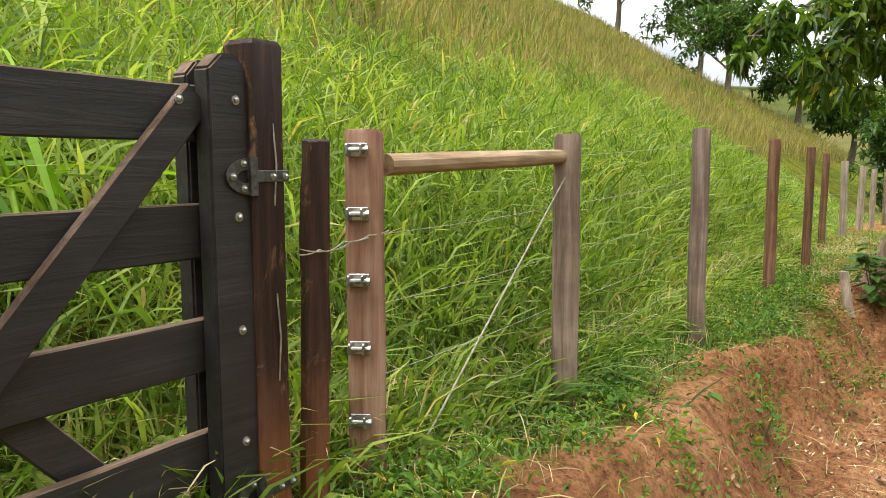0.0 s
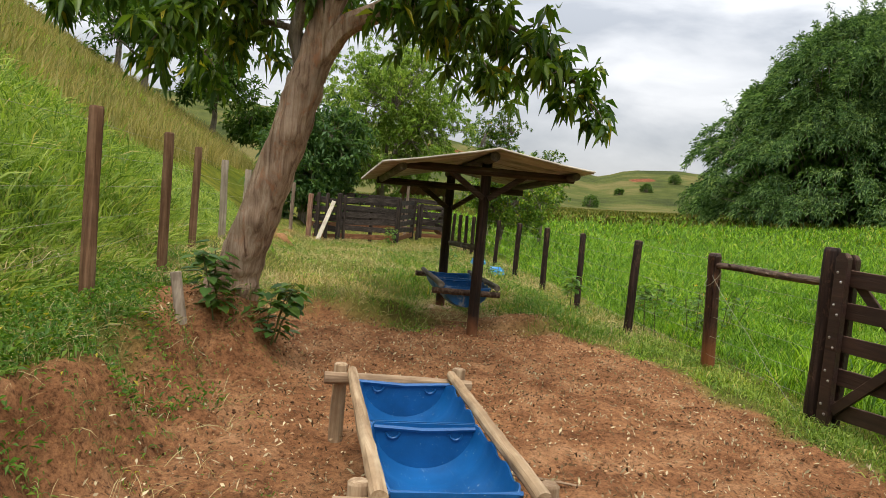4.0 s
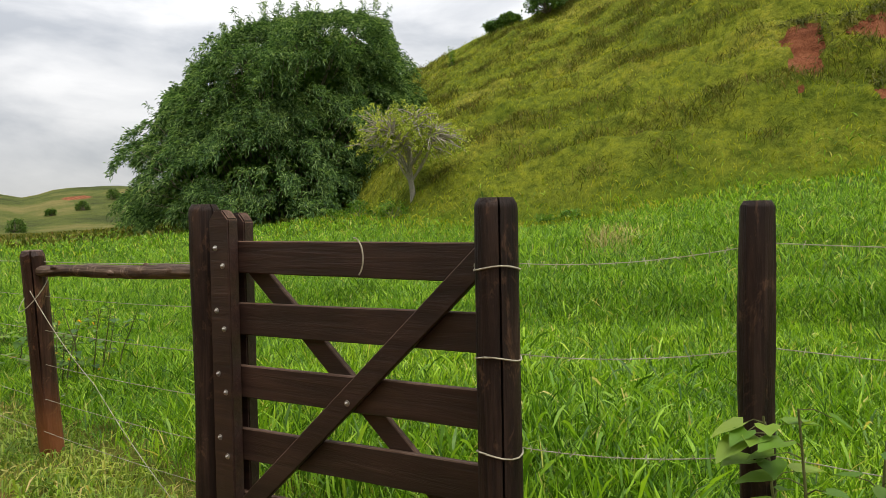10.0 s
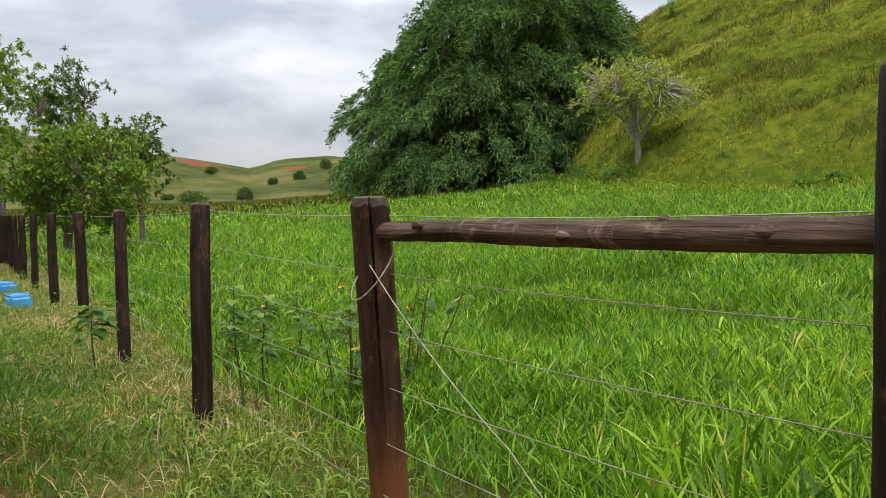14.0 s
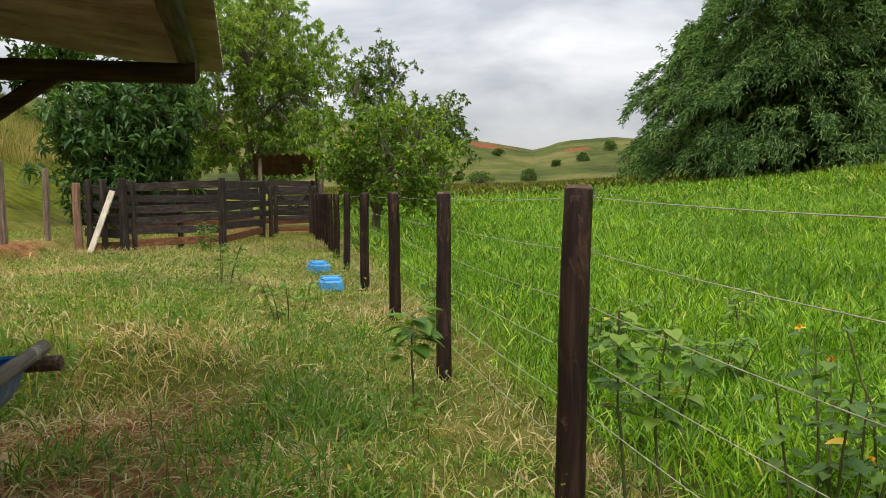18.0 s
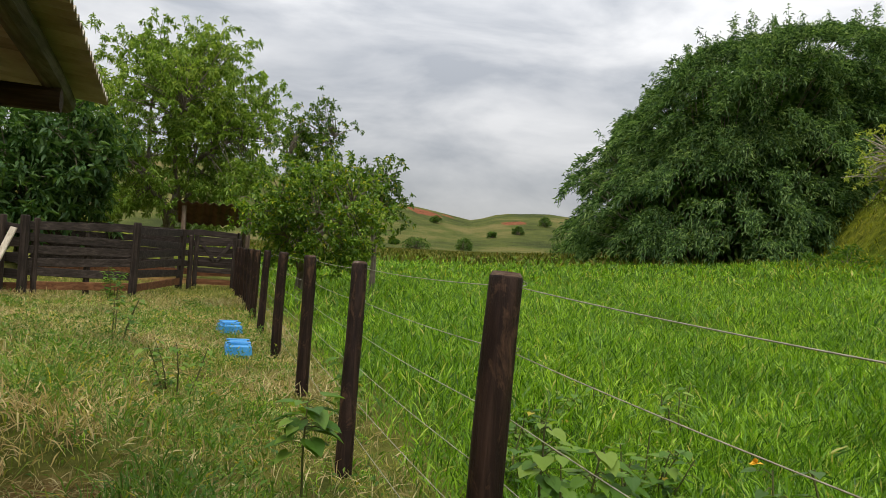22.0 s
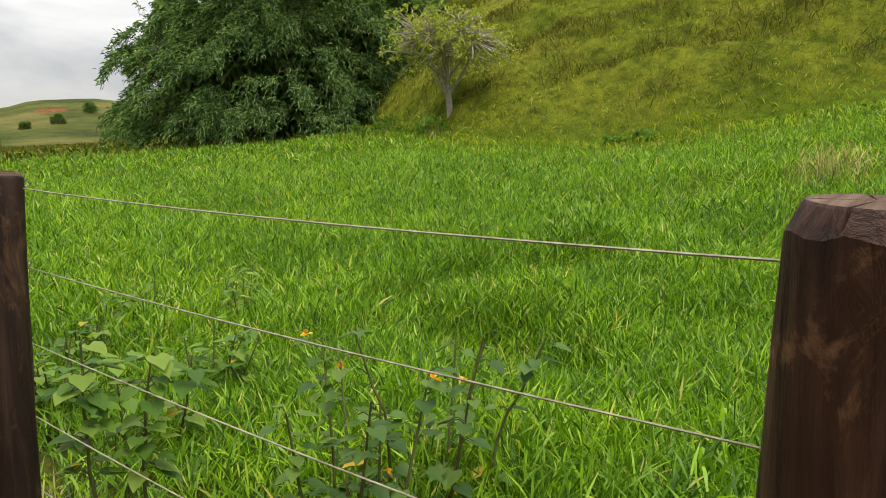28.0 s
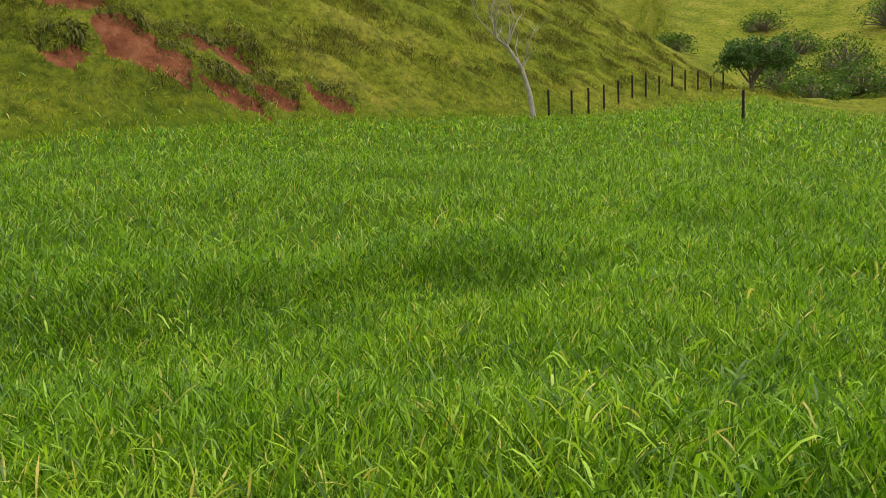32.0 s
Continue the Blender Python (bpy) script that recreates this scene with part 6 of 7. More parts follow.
# fence at the far side of the pasture, and the dead tree
for i in range(13):
    u = i / 12
    yaw = radians(122.4 + 12.3 * (0.25 * u + 0.75 * u ** 0.75))
    d = 50 + 26 * u
    x, y = -0.5 + d * math.sin(yaw), d * math.cos(yaw)
    post("far_fence_post", x, y, gz(x, y) + 1.75, 0.075, M_DARK, "dark fence post at the far edge of the pasture", "far fence posts", (0, 0), 120 + i, 7, 0.05)
x, y = -0.5 + 40 * math.sin(radians(136.0)), 40 * math.cos(radians(136.0))
post("far_fence_post", x, y, gz(x, y) + 1.5, 0.07, M_DARK, "lone dark fence post in the pasture", "far fence posts", (0, 0), 140, 7, 0.05)
da = radians(121.3)
dx, dy = -0.5 + 49 * math.sin(da), 49 * math.cos(da)
z = gz(dx, dy)
dead = thing("dead_tree", (dx, dy, z), "dead pale bare tree with forked limbs", "tree")
bm, rr = bmesh.new(), random.Random(9)
lx, ly = -math.cos(da), math.sin(da)  # towards the viewer's left
stem = [Vector((dx + lx * o, dy + ly * o, z + h)) for o, h in ((0, -0.2), (0.25, 1.6), (0.7, 3.2), (1.6, 4.6), (2.3, 5.2), (2.6, 6.6))]
tube(bm, stem, [0.2, 0.16, 0.13, 0.10, 0.08, 0.04], 8, False, 0.12)
for k in range(16):
    p = stem[2 + k % 4]
    q = p + Vector((lx * rr.uniform(-2.2, 1.6), ly * rr.uniform(-2.2, 1.6), rr.uniform(0.8, 3.2)))
    path = limb(bm, p, q, 0.055, 0.018, rr, 0.15, 5)
    for j in range(3):
        limb(bm, path[3 + j % 2], path[-1] + Vector((rr.uniform(-1, 1), rr.uniform(-1, 1), rr.uniform(-0.2, 1.2))), 0.02, 0.008, rr, 0.15, 4, 3)
ob = smooth(part("trunk", bm, M_PALE, dead))
ob.matrix_parent_inverse = dead.matrix_world.inverted()


# ---- weeds and saplings beside the fence ----
def heart_plant(at, height, n, leaf, seed, label, lean=(0, 0), material=None, bare_to=0.45, stems=1, flowers=0):
    z = gz(*at)
    e = thing("weed_plant", (*at, z), label, "plant", "tall weeds")
    rr, rs = random.Random(seed), np.random.RandomState(seed)
    inv = e.matrix_world.inverted()
    B, Wy = [], []
    for s_ in range(stems):
        bm = bmesh.new()
        o = Vector((rr.uniform(-0.1, 0.1), rr.uniform(-0.1, 0.1), 0)) * (stems > 1)
        top = Vector((at[0] + lean[0], at[1] + lean[1], z + height * rr.uniform(0.8, 1.05))) + o * 2.5
        path = limb(bm, (at[0] + o.x, at[1] + o.y, z - 0.04), top, 0.008, 0.003, rr, 0.05, 6, 8)
        for k in range(int(1.8 * n) // stems):
            u = bare_to + (1 - bare_to) * rr.random() ** 0.8
            i = min(int(u * 8), 7)
            p = path[i].lerp(path[i + 1], u * 8 - i)
            a = k * 2.4 + rr.uniform(-0.4, 0.4)
            w = Vector((math.cos(a), math.sin(a), rr.uniform(-0.25, 0.45))).normalized()
            q = p + w * leaf * rr.uniform(0.4, 1.0)
            tube(bm, [p, p.lerp(q, 0.5) + Vector((0, 0, 0.01)), q], [0.0022, 0.0018, 0.0012], 4, False)
            B.append(tuple(q))
            Wy.append(tuple((w + Vector((0, 0, -0.35))).normalized()))
        ob = smooth(part("stem", bm, M_STEM, e))
        ob.matrix_parent_inverse = inv
    B, Wy = np.array(B), np.array(Wy)
    m_ = len(B)
    # heart-shaped leaves: lobes, waist, tip, folded along the rib
    side = np.cross(Wy, [0, 0, 1.0])
    side /= np.linalg.norm(side, axis=1)[:, None]
    nor = np.cross(side, Wy)
    L_ = (leaf * rs.uniform(0.7, 1.25, m_))[:, None]
    shape = ((0, 0, 0), (-0.10, 0.26, 0.08), (0.12, 0.46, 0.10), (0.42, 0.42, 0.07), (0.75, 0.20, 0.02), (1.0, 0, -0.10), (0.75, -0.20, 0.02), (0.42, -0.42, 0.07), (0.12, -0.46, 0.10), (-0.10, -0.26, 0.08))
    V = np.stack([B + Wy * L_ * a + side * L_ * b_ + nor * L_ * c for a, b_, c in shape], 1)
    F = [(0, i, i + 1) for i in range(1, 9)]
    F = np.concatenate([np.arange(m_)[:, None] * 10 + np.array(f) for f in F], 1).reshape(-1, 3)
    ob = new("leaves", mesh_of("leaves", V.reshape(-1, 3), F, material or M_WEED))
    ob.parent, ob.matrix_parent_inverse = e, inv
    if flowers:
        k = rs.randint(0, m_, flowers)
        for q in k:
            leaves("flower", np.repeat(B[q][None], 6, 0) + [0, 0, 0.02], units(rs, 6, 0.5), np.full(6, 0.022), np.full(6, 0.014), M_FLOWER, 0.1, e)
    return e


heart_plant((0.24, 1.95), 0.78, 22, 0.066, 1, "young weed with heart-shaped pale green leaves beside a dark post", (-0.05, 0.0))
heart_plant((0.36, 1.88), 0.86, 24, 0.066, 2, "leggy weed with heart-shaped leaves growing at the fence", (0.03, 0.05))
heart_plant((0.70, 2.6), 0.62, 26, 0.08, 3, "bushy heart-leaved weed in the pasture's edge", (0.05, 0.0), None, 0.3, 2)
heart_plant((-0.33, 3.32), 0.62, 20, 0.095, 4, "single-stemmed weed with drooping heart-shaped leaves", (-0.02, 0.0), None, 0.6)
heart_plant((0.20, -4.22), 0.85, 44, 0.085, 5, "pale green climbing weed around the fence post", (0.0, 0.05), None, 0.15, 3)
heart_plant((0.62, 1.35), 0.72, 60, 0.055, 6, "bushy weed with narrow leaves and orange flowers", (0.0, 0.0), M_WEEDD, 0.1, 6, 4)
heart_plant((0.95, 1.3), 0.80, 50, 0.055, 7, "tall dark-leaved weed with orange flowers", (0.05, -0.05), M_WEEDD, 0.1, 5, 2)
heart_plant((0.18, 5.2), 0.55, 30, 0.07, 9, "leafy weed at the foot of the fence", (0.0, 0.0), None, 0.2, 2)
heart_plant((-4.50, -1.05), 0.50, 60, 0.10, 10, "dark broad-leaved seedling clump at the tree's foot", (0.05, -0.05), M_WEEDD, 0.1, 5, 2)
heart_plant((-4.86, -1.15), 0.55, 50, 0.10, 11, "broad-leaved seedlings beside the trunk", (-0.05, 0.0), M_WEEDD, 0.1, 4)
heart_plant((-5.62, -5.35), 0.16, 14, 0.055, 12, "low broad-leaved weed on the bank", (0.05, 0.0), None, 0.1, 3)
heart_plant((-5.25, -4.6), 0.14, 12, 0.05, 13, "low broad-leaved weed on the bank", (0.0, 0.0), None, 0.1, 3)
heart_plant((-0.95, 5.6), 0.42, 34, 0.06, 14, "small bushy weed in the short grass", (0.0, 0.0), None, 0.15, 4)
heart_plant((-1.6, 7.6), 0.45, 34, 0.06, 15, "small bushy weed in the short grass", (0.0, 0.0), None, 0.15, 4)
heart_plant((-2.2, 13.7), 0.55, 60, 0.07, 16, "leafy weed in front of the corral planks", (0.0, 0.0), None, 0.1, 6)

for k, (x, y, h) in enumerate(((1.15, 4.1, 0.50), (1.75, 4.5, 0.48), (2.2, 4.0, 0.50), (0.75, 3.4, 0.45), (1.35, 3.1, 0.50))):
    heart_plant((x, y), h, 44, 0.062, 30 + k, "pale heart-leaved weed clump growing in the pasture's edge", (0.05, 0.0), None, 0.25, 5)


# ---- grass ----
def scatter(rs, n, x0, x1, y0, y1):
    return rs.uniform(x0, x1, n), rs.uniform(y0, y1, n)


def grass(name, x, y, length, width, material, label, rs, upright=1.6, droop=0.45, sink=0.02, segs=2, lift=0.0):
    n = len(x)
    base = np.stack([x, y, ground(x, y) - sink + lift], -1)
    w = rs.normal(0, 0.5, (n, 3))
    w[:, 2] = np.abs(w[:, 2]) * 0.6 + upright
    w /= np.linalg.norm(w, axis=1)[:, None]
    return leaves(name, base, w, length, width, material, droop, None, "stuff", label, "grass", segs)


def clumped(rs, x, y, k, reach):
    """Each tuft point becomes k blades around it."""
    n = len(x)
    return (np.repeat(x, k) + rs.normal(0, reach, n * k), np.repeat(y, k) + rs.normal(0, reach, n * k))


def hollow(x, y):
    """Where cattle have lain or the grass has bent: 0 in the open, 1 inside a hollow."""
    h = 0 * x
    for cx, cy, rx, ry, t in HOLLOWS:
        c_, s_ = math.cos(t), math.sin(t)
        u, v = (x - cx) * c_ + (y - cy) * s_, -(x - cx) * s_ + (y - cy) * c_
        h = np.maximum(h, sstep(1.25, 0.7, np.hypot(u / rx, v / ry) + 0.25 * wobble(x, y, 2.0, 1.0)))
    return h


HOLLOWS = ((5.45, -1.75, 2.5, 0.85, 1.62), (4.25, 3.2, 1.15, 0.42, -0.2), (11.9, -12.8, 1.0, 0.6, 1.6), (22.5, -18.0, 2.6, 0.9, 1.3), (13.5, -5.5, 1.6, 0.6, 1.2), (10.5, 3.4, 2.2, 0.6, 1.7), (16, 0.5, 3, 0.8, 1.6), (14.5, 9.5, 2.5, 0.8, 2.0), (20, -11, 3, 0.9, 1.0), (2.7, 2.2, 0.8, 0.35, 1.3))


def mat(x, y):
    """How high the pasture stands, about 0.2 to 1: it grows in swells, lies flat in the hollows and stands up behind them."""
    r = np.hypot(x + 0.5, y) + 1e-6
    h = 0.60 + 0.20 * wobble(x, y, 0.5, 2.0) + 0.16 * wobble(x, y, 1.5, 5.0)
    back = hollow(x - 0.85 * (x + 0.5) / r, y - 0.85 * y / r)
    return np.clip(h * (1 + 0.45 * back), 0.25, 1.15) * (1 - 0.84 * hollow(x, y))


rs = np.random.RandomState(21)
# pasture close to the fence: bent stems, and narrow leaves at all heights
x, y = scatter(rs, 40000, 0.2, 7.5, -9, 11)
keep = rs.rand(len(x)) < np.where(x < 1.0, 0.15 + 0.85 * sstep(0.1, 1.2, x), 1)
x, y = x[keep], y[keep]
grass("pasture_grass", x, y, rs.uniform(0.38, 0.66, len(x)) * (0.35 + 0.75 * mat(x, y)) * (0.5 + 0.5 * sstep(0.2, 1.6, x)), rs.uniform(0.005, 0.011, len(x)), M_FIELD, "lush bright green pasture grass, knee high", rs, 0.85, 0.55)
for count, x0, x1, y0, y1, wide in ((260000, 0.25, 4.6, -5.5, 4.0, 0.74), (150000, 4.4, 8.0, -9.0, 8.0, 0.95), (46000, 0.3, 4.6, 4.0, 10.0, 0.9), (12000, 0.5, 4.6, -9.0, -5.5, 1.3)):
    x, y = scatter(rs, count, x0, x1, y0, y1)
    m_h = mat(x, y)
    keep = rs.rand(len(x)) < (0.45 + 0.6 * m_h) * (0.12 + 0.88 * sstep(0.2, 1.3, x))
    x, y, m_h = x[keep], y[keep], m_h[keep]
    high = (0.03 + 0.52 * m_h) * (0.4 + 0.6 * sstep(0.2, 1.6, x))
    leaf_l = rs.uniform(0.07, 0.20, len(x))
    grass("pasture_leaves", x, y, leaf_l, rs.uniform(0.007, 0.0155, len(x)) * wide, M_FIELD, "narrow bright green leaves of the pasture grass", rs, 0.62, 0.16, 0.0, 3, high * rs.rand(len(x)) ** 0.5)


def canes(rs, x, y, label):
    """Taller leaning stems that carry long leaves in two ranks."""
    n = len(x)
    base = np.stack([x, y, ground(x, y) - 0.02], -1)
    way = rs.normal(0, 0.34, (n, 3))
    way[:, 2] = 1.0
    way /= np.linalg.norm(way, axis=1)[:, None]
    L_ = rs.uniform(0.45, 0.80, n)
    leaves("pasture_stems", base, way, L_, np.full(n, 0.007), M_FIELD, 0.12, None, "stuff", label, "grass", 2)
    B, Wy, LL, WW = [], [], [], []
    for k in range(6):
        u = 0.30 + 0.13 * k
        ang = rs.uniform(0, 6.28, n) if k == 0 else ang + math.pi + rs.normal(0, 0.35, n)
        out_ = np.stack([np.cos(ang), np.sin(ang), np.full(n, 1.25)], -1)
        B.append(base + way * (L_ * u)[:, None] + np.array([0, 0, -1.0]) * (0.05 * L_ * u ** 2)[:, None])
        Wy.append(out_ / np.linalg.norm(out_, axis=1)[:, None])
        LL.append(rs.uniform(0.12, 0.24, n))
        WW.append(rs.uniform(0.009, 0.016, n))
    leaves("cane_leaves", np.concatenate(B), np.concatenate(Wy), np.concatenate(LL), np.concatenate(WW), M_FIELD, 0.14, None, "stuff", "long tapering leaves on the taller grass stems", "grass", 2)


x, y = scatter(rs, 110, 0.7, 5.0, -5.0, 1.2)
x, y = np.concatenate([x, rs.uniform(0.5, 2.4, 40), rs.uniform(1.4, 2.8, 120)]), np.concatenate([y, rs.uniform(-4.2, -1.2, 40), rs.uniform(-3.1, -1.6, 120)])
canes(rs, x, y, "taller leaning grass stems standing out of the pasture")
# the pasture beside the fence where the grass is older and broad-leaved
x, y = scatter(rs, 1500, 0.35, 1.6, -3.6, -0.6)
grass("pasture_grass", x, y, rs.uniform(0.18, 0.34, len(x)), rs.uniform(0.010, 0.018, len(x)), M_FIELD, "broad long leaves standing out of the pasture", rs, 0.8, 0.15, 0.0, 3, rs.uniform(0.05, 0.36, len(x)))
# pasture further off
x, y = scatter(rs, 190000, 0.4, 75, -55, 62)
d, yaw = np.hypot(x + 0.5, y), np.degrees(np.arctan2(x + 0.5, y))
toe = np.interp(yaw, YAW, TOE)
swell = mat(x, y)
keep = (d < toe + 4 * rs.rand(len(x))) & (d > 6.5) & (yaw < 150) & ((x > 7) | (y > 10) | (y < -8)) & (rs.rand(len(x)) < np.clip(24 / d, 0.35, 1))
x, y, d, swell, toe = x[keep], y[keep], d[keep], swell[keep], toe[keep]
lush = sstep(72, 80, np.degrees(np.arctan2(x + 0.5, y)))
pale = rs.rand(len(x)) < 0.06 + 0.6 * sstep(0.55, 1.0, d / toe) * (toe < 58) * (1 - 0.75 * lush)
for sel, blade in ((~pale, M_FIELD), (pale, M_HILLG)):
    xs, ys, ds, ss = x[sel], y[sel], d[sel], swell[sel]
    grass("pasture_grass", xs, ys, rs.uniform(0.30, 0.62, len(xs)) * (0.4 + 0.9 * ss), rs.uniform(0.014, 0.030, len(xs)) * np.clip(ds / 16, 0.6, 2.2), blade, "green pasture grass stretching to the hill", rs, 0.8, 0.45, 0.02, 3)
x, y = scatter(rs, 170000, 0.4, 21, -20, 24)
d = np.hypot(x + 0.5, y)
keep = (d > 6.5) & (d < 20) & ((x > 7) | (y > 10) | (y < -8)) & (rs.rand(len(x)) > 0.6 * hollow(x, y))
x, y = x[keep], y[keep]
swell = mat(x, y)
grass("pasture_grass", x, y, rs.uniform(0.13, 0.30, len(x)), rs.uniform(0.010, 0.019, len(x)), M_FIELD, "green pasture grass in the middle distance", rs, 0.6, 0.2, 0.0, 3, rs.rand(len(x)) ** 0.5 * (0.04 + 0.54 * swell))
# valley bottom
x, y = scatter(rs, 18000, -2, 75, 30, 150)
d, yaw = np.hypot(x + 0.5, y), np.degrees(np.arctan2(x + 0.5, y))
keep = (yaw < 44) & (d > 45) & (x > 0.3)
x, y = x[keep], y[keep]
grass("valley_grass", x, y, rs.uniform(0.5, 0.9, len(x)), rs.uniform(0.10, 0.2, len(x)), M_TUSS, "paler grass on the valley floor", rs, 1.2, 0.4, 0.02, 3)
# the hill beyond the pasture
x, y = scatter(rs, 240000, 15, 95, -65, 62)
d, yaw = np.hypot(x + 0.5, y), np.degrees(np.arctan2(x + 0.5, y))
toe = np.interp(yaw, YAW, TOE)
tuft = 0.5 + 0.5 * wobble(x, y, 0.7, 3.0)
keep = (d > toe - 1) & (d < toe + 46) & (yaw > 40) & (yaw < 150) & (redcut(x, y) < 0.4) & (rs.rand(len(x)) < 0.4 + 0.6 * tuft)
x, y, tuft = x[keep], y[keep], tuft[keep]
grass("hill_grass", x, y, rs.uniform(0.22, 0.48, len(x)) * (0.7 + 0.6 * tuft), rs.uniform(0.025, 0.055, len(x)), M_HILLG, "rough yellowish green tussock grass on the hill", rs, 0.8, 0.4, 0.02, 3)
# tussocks along the cattle tracks
x, y = scatter(rs, 15000, 15, 95, -65, 62)
d, yaw = np.hypot(x + 0.5, y), np.degrees(np.arctan2(x + 0.5, y))
toe = np.interp(yaw, YAW, TOE)
track = np.sin((d - toe) * 1.25 + 2.0 * wobble(x, y, 0.16, 1.0)) + 0.8 * wobble(x, y, 0.45, 6.0)
keep = (d > toe + 2.5) & (d < toe + 44) & (yaw > 42) & (yaw < 148) & (redcut(x, y) < 0.5) & (track > 0.72 - 0.55 * rs.rand(len(x)))
x, y = clumped(rs, x[keep], y[keep], 60, 0.44)
grass("hill_tussocks", x, y, rs.uniform(0.40, 0.95, len(x)), rs.uniform(0.020, 0.046, len(x)), M_TUSS, "thicker olive and brown tussocks along cattle tracks", rs, 0.8, 0.45, 0.02, 3)
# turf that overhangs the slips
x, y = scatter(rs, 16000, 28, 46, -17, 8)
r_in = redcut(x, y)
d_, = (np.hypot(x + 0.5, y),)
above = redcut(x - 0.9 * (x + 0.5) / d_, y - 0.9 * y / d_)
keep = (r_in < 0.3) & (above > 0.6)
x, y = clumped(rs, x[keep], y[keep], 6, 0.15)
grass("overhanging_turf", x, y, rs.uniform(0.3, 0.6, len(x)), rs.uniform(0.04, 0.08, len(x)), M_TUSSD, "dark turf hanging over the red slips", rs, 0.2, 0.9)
# a dry seeding clump in the pasture
x, y = clumped(rs, np.array([11.8, 11.9, 12.1, 11.7]), np.array([2.55, 2.8, 2.35, 2.1]), 45, 0.14)
grass("dry_clump", x, y, rs.uniform(0.75, 1.35, len(x)), rs.uniform(0.006, 0.013, len(x)), M_DRYG, "dry seeding grass clump standing in the pasture", rs, 2.2, 0.2)
# tall grass on the slope behind the left fence
x, y = scatter(rs, 95000, -12, -5.95, -12, 16)
keep = rs.rand(len(x)) < 0.30 + 0.70 * np.exp((x + 6.2) / 3.0)
x, y = x[keep], y[keep]
tuft = 0.55 + 0.45 * wobble(x, y, 1.7, 3.0)
grass("tall_grass", x, y, rs.uniform(0.35, 0.95, len(x)) * (0.45 + 0.55 * sstep(-6.0, -7.4, x)) * (0.55 + 0.65 * tuft), rs.uniform(0.009, 0.021, len(x)), M_TALLG, "tall arching guinea grass on the bank", rs, 0.75, 0.7, 0.02, 2)
x, y = scatter(rs, 52000, -34, -10.5, -14, 60)
grass("tall_grass", x, y, rs.uniform(0.6, 1.2, len(x)), rs.uniform(0.03, 0.075, len(x)), M_TALLG, "tall pale-topped grass on the upper slope", rs, 1.6, 0.5, 0.02, 3)
x, y = scatter(rs, 56000, -32, -9.0, -14, 45)
grass("seeding_grass", x, y, rs.uniform(0.9, 1.5, len(x)), rs.uniform(0.015, 0.04, len(x)), M_STRAWTOP, "straw-coloured seed stalks over the tall grass", rs, 2.2, 0.25, 0.02, 3)
# leaves within the tall grass nearest the fence
x, y = scatter(rs, 90000, -9.5, -6.0, -10.5, 5)
keep = rs.rand(len(x)) < np.exp((x + 6.0) / 2.4)
x, y = x[keep], y[keep]
grass("tall_grass_leaves", x, y, rs.uniform(0.22, 0.60, len(x)), rs.uniform(0.008, 0.021, len(x)), M_TALLG, "narrow arching leaves of the tall grass", rs, 0.5, 0.45, 0.0, 3, rs.rand(len(x)) ** 0.7 * 0.75 * sstep(-5.95, -7.0, x))
x, y = scatter(rs, 7000, -6.9, -6.0, -9.2, 4)
grass("dry_bank_grass", x, y, rs.uniform(0.12, 0.34, len(x)), rs.uniform(0.003, 0.007, len(x)), M_DRYG, "dead straw hanging in the lower tall grass", rs, 0.35, 0.5, 0.0, 3, rs.uniform(0.0, 0.25, len(x)))
# broad cane leaves behind the yard gate
x, y = clumped(rs, rs.uniform(-7.9, -7.0, 34), rs.uniform(-9.3, -7.7, 34), 20, 0.15)
grass("cane_grass", x, y, rs.uniform(0.9, 1.7, len(x)), rs.uniform(0.026, 0.056, len(x)), M_FIELD, "broad-leaved cane grass standing behind the gate", rs, 1.3, 0.5, 0.0, 2, rs.uniform(0.0, 0.3, len(x)))
x, y = clumped(rs, rs.uniform(-7.4, -6.8, 7), rs.uniform(-9.0, -8.1, 7), 6, 0.15)
grass("dry_cane_leaves", x, y, rs.uniform(0.5, 0.9, len(x)), rs.uniform(0.025, 0.05, len(x)), M_DRYG, "dry folded cane leaves behind the gate", rs, 1.0, 0.9, 0.0, 2, rs.uniform(0.1, 0.9, len(x)))
# the strip between the left fence and the bank's edge
x, y = scatter(rs, 26000, -6.2, -4.7, -9.5, 3)
keep = rs.rand(len(x)) < (1 - bare(x, y)) ** 2 * (0.35 + 0.65 * sstep(-5.2, -5.8, x))
x, y = x[keep], y[keep]
grass("bank_grass", x, y, rs.uniform(0.08, 0.30, len(x)), rs.uniform(0.007, 0.015, len(x)), M_WEED, "weedy grass along the top of the bank", rs, 0.9, 0.6)
x, y = scatter(rs, 300, -6.15, -4.75, -9.0, -0.2)
keep = (bare(x, y) < 0.9) | (rs.rand(300) < 0.10)
x, y = x[keep], y[keep]
x, y = np.concatenate([x, [-5.50, -5.42, -5.32, -5.30, -5.18, -5.55, -5.38, -5.62]]), np.concatenate([y, [-3.35, -3.1, -3.9, -4.25, -2.6, -4.7, -2.3, -5.6]])
x, y = clumped(rs, x, y, 90, 0.085)
grass("bank_weeds", x, y, rs.uniform(0.025, 0.070, len(x)), rs.uniform(0.009, 0.020, len(x)), M_WEED, "low leafy weeds trailing over the edge of the bank", rs, 0.25, 0.25, 0.0, 1, rs.rand(len(x)) ** 1.5 * 0.15)
x, y = scatter(rs, 9000, -6.3, -4.5, -9.5, 3)
keep = rs.rand(len(x)) < np.where(bare(x, y) < 0.4, 1.0, 0.22)
x, y = x[keep], y[keep]
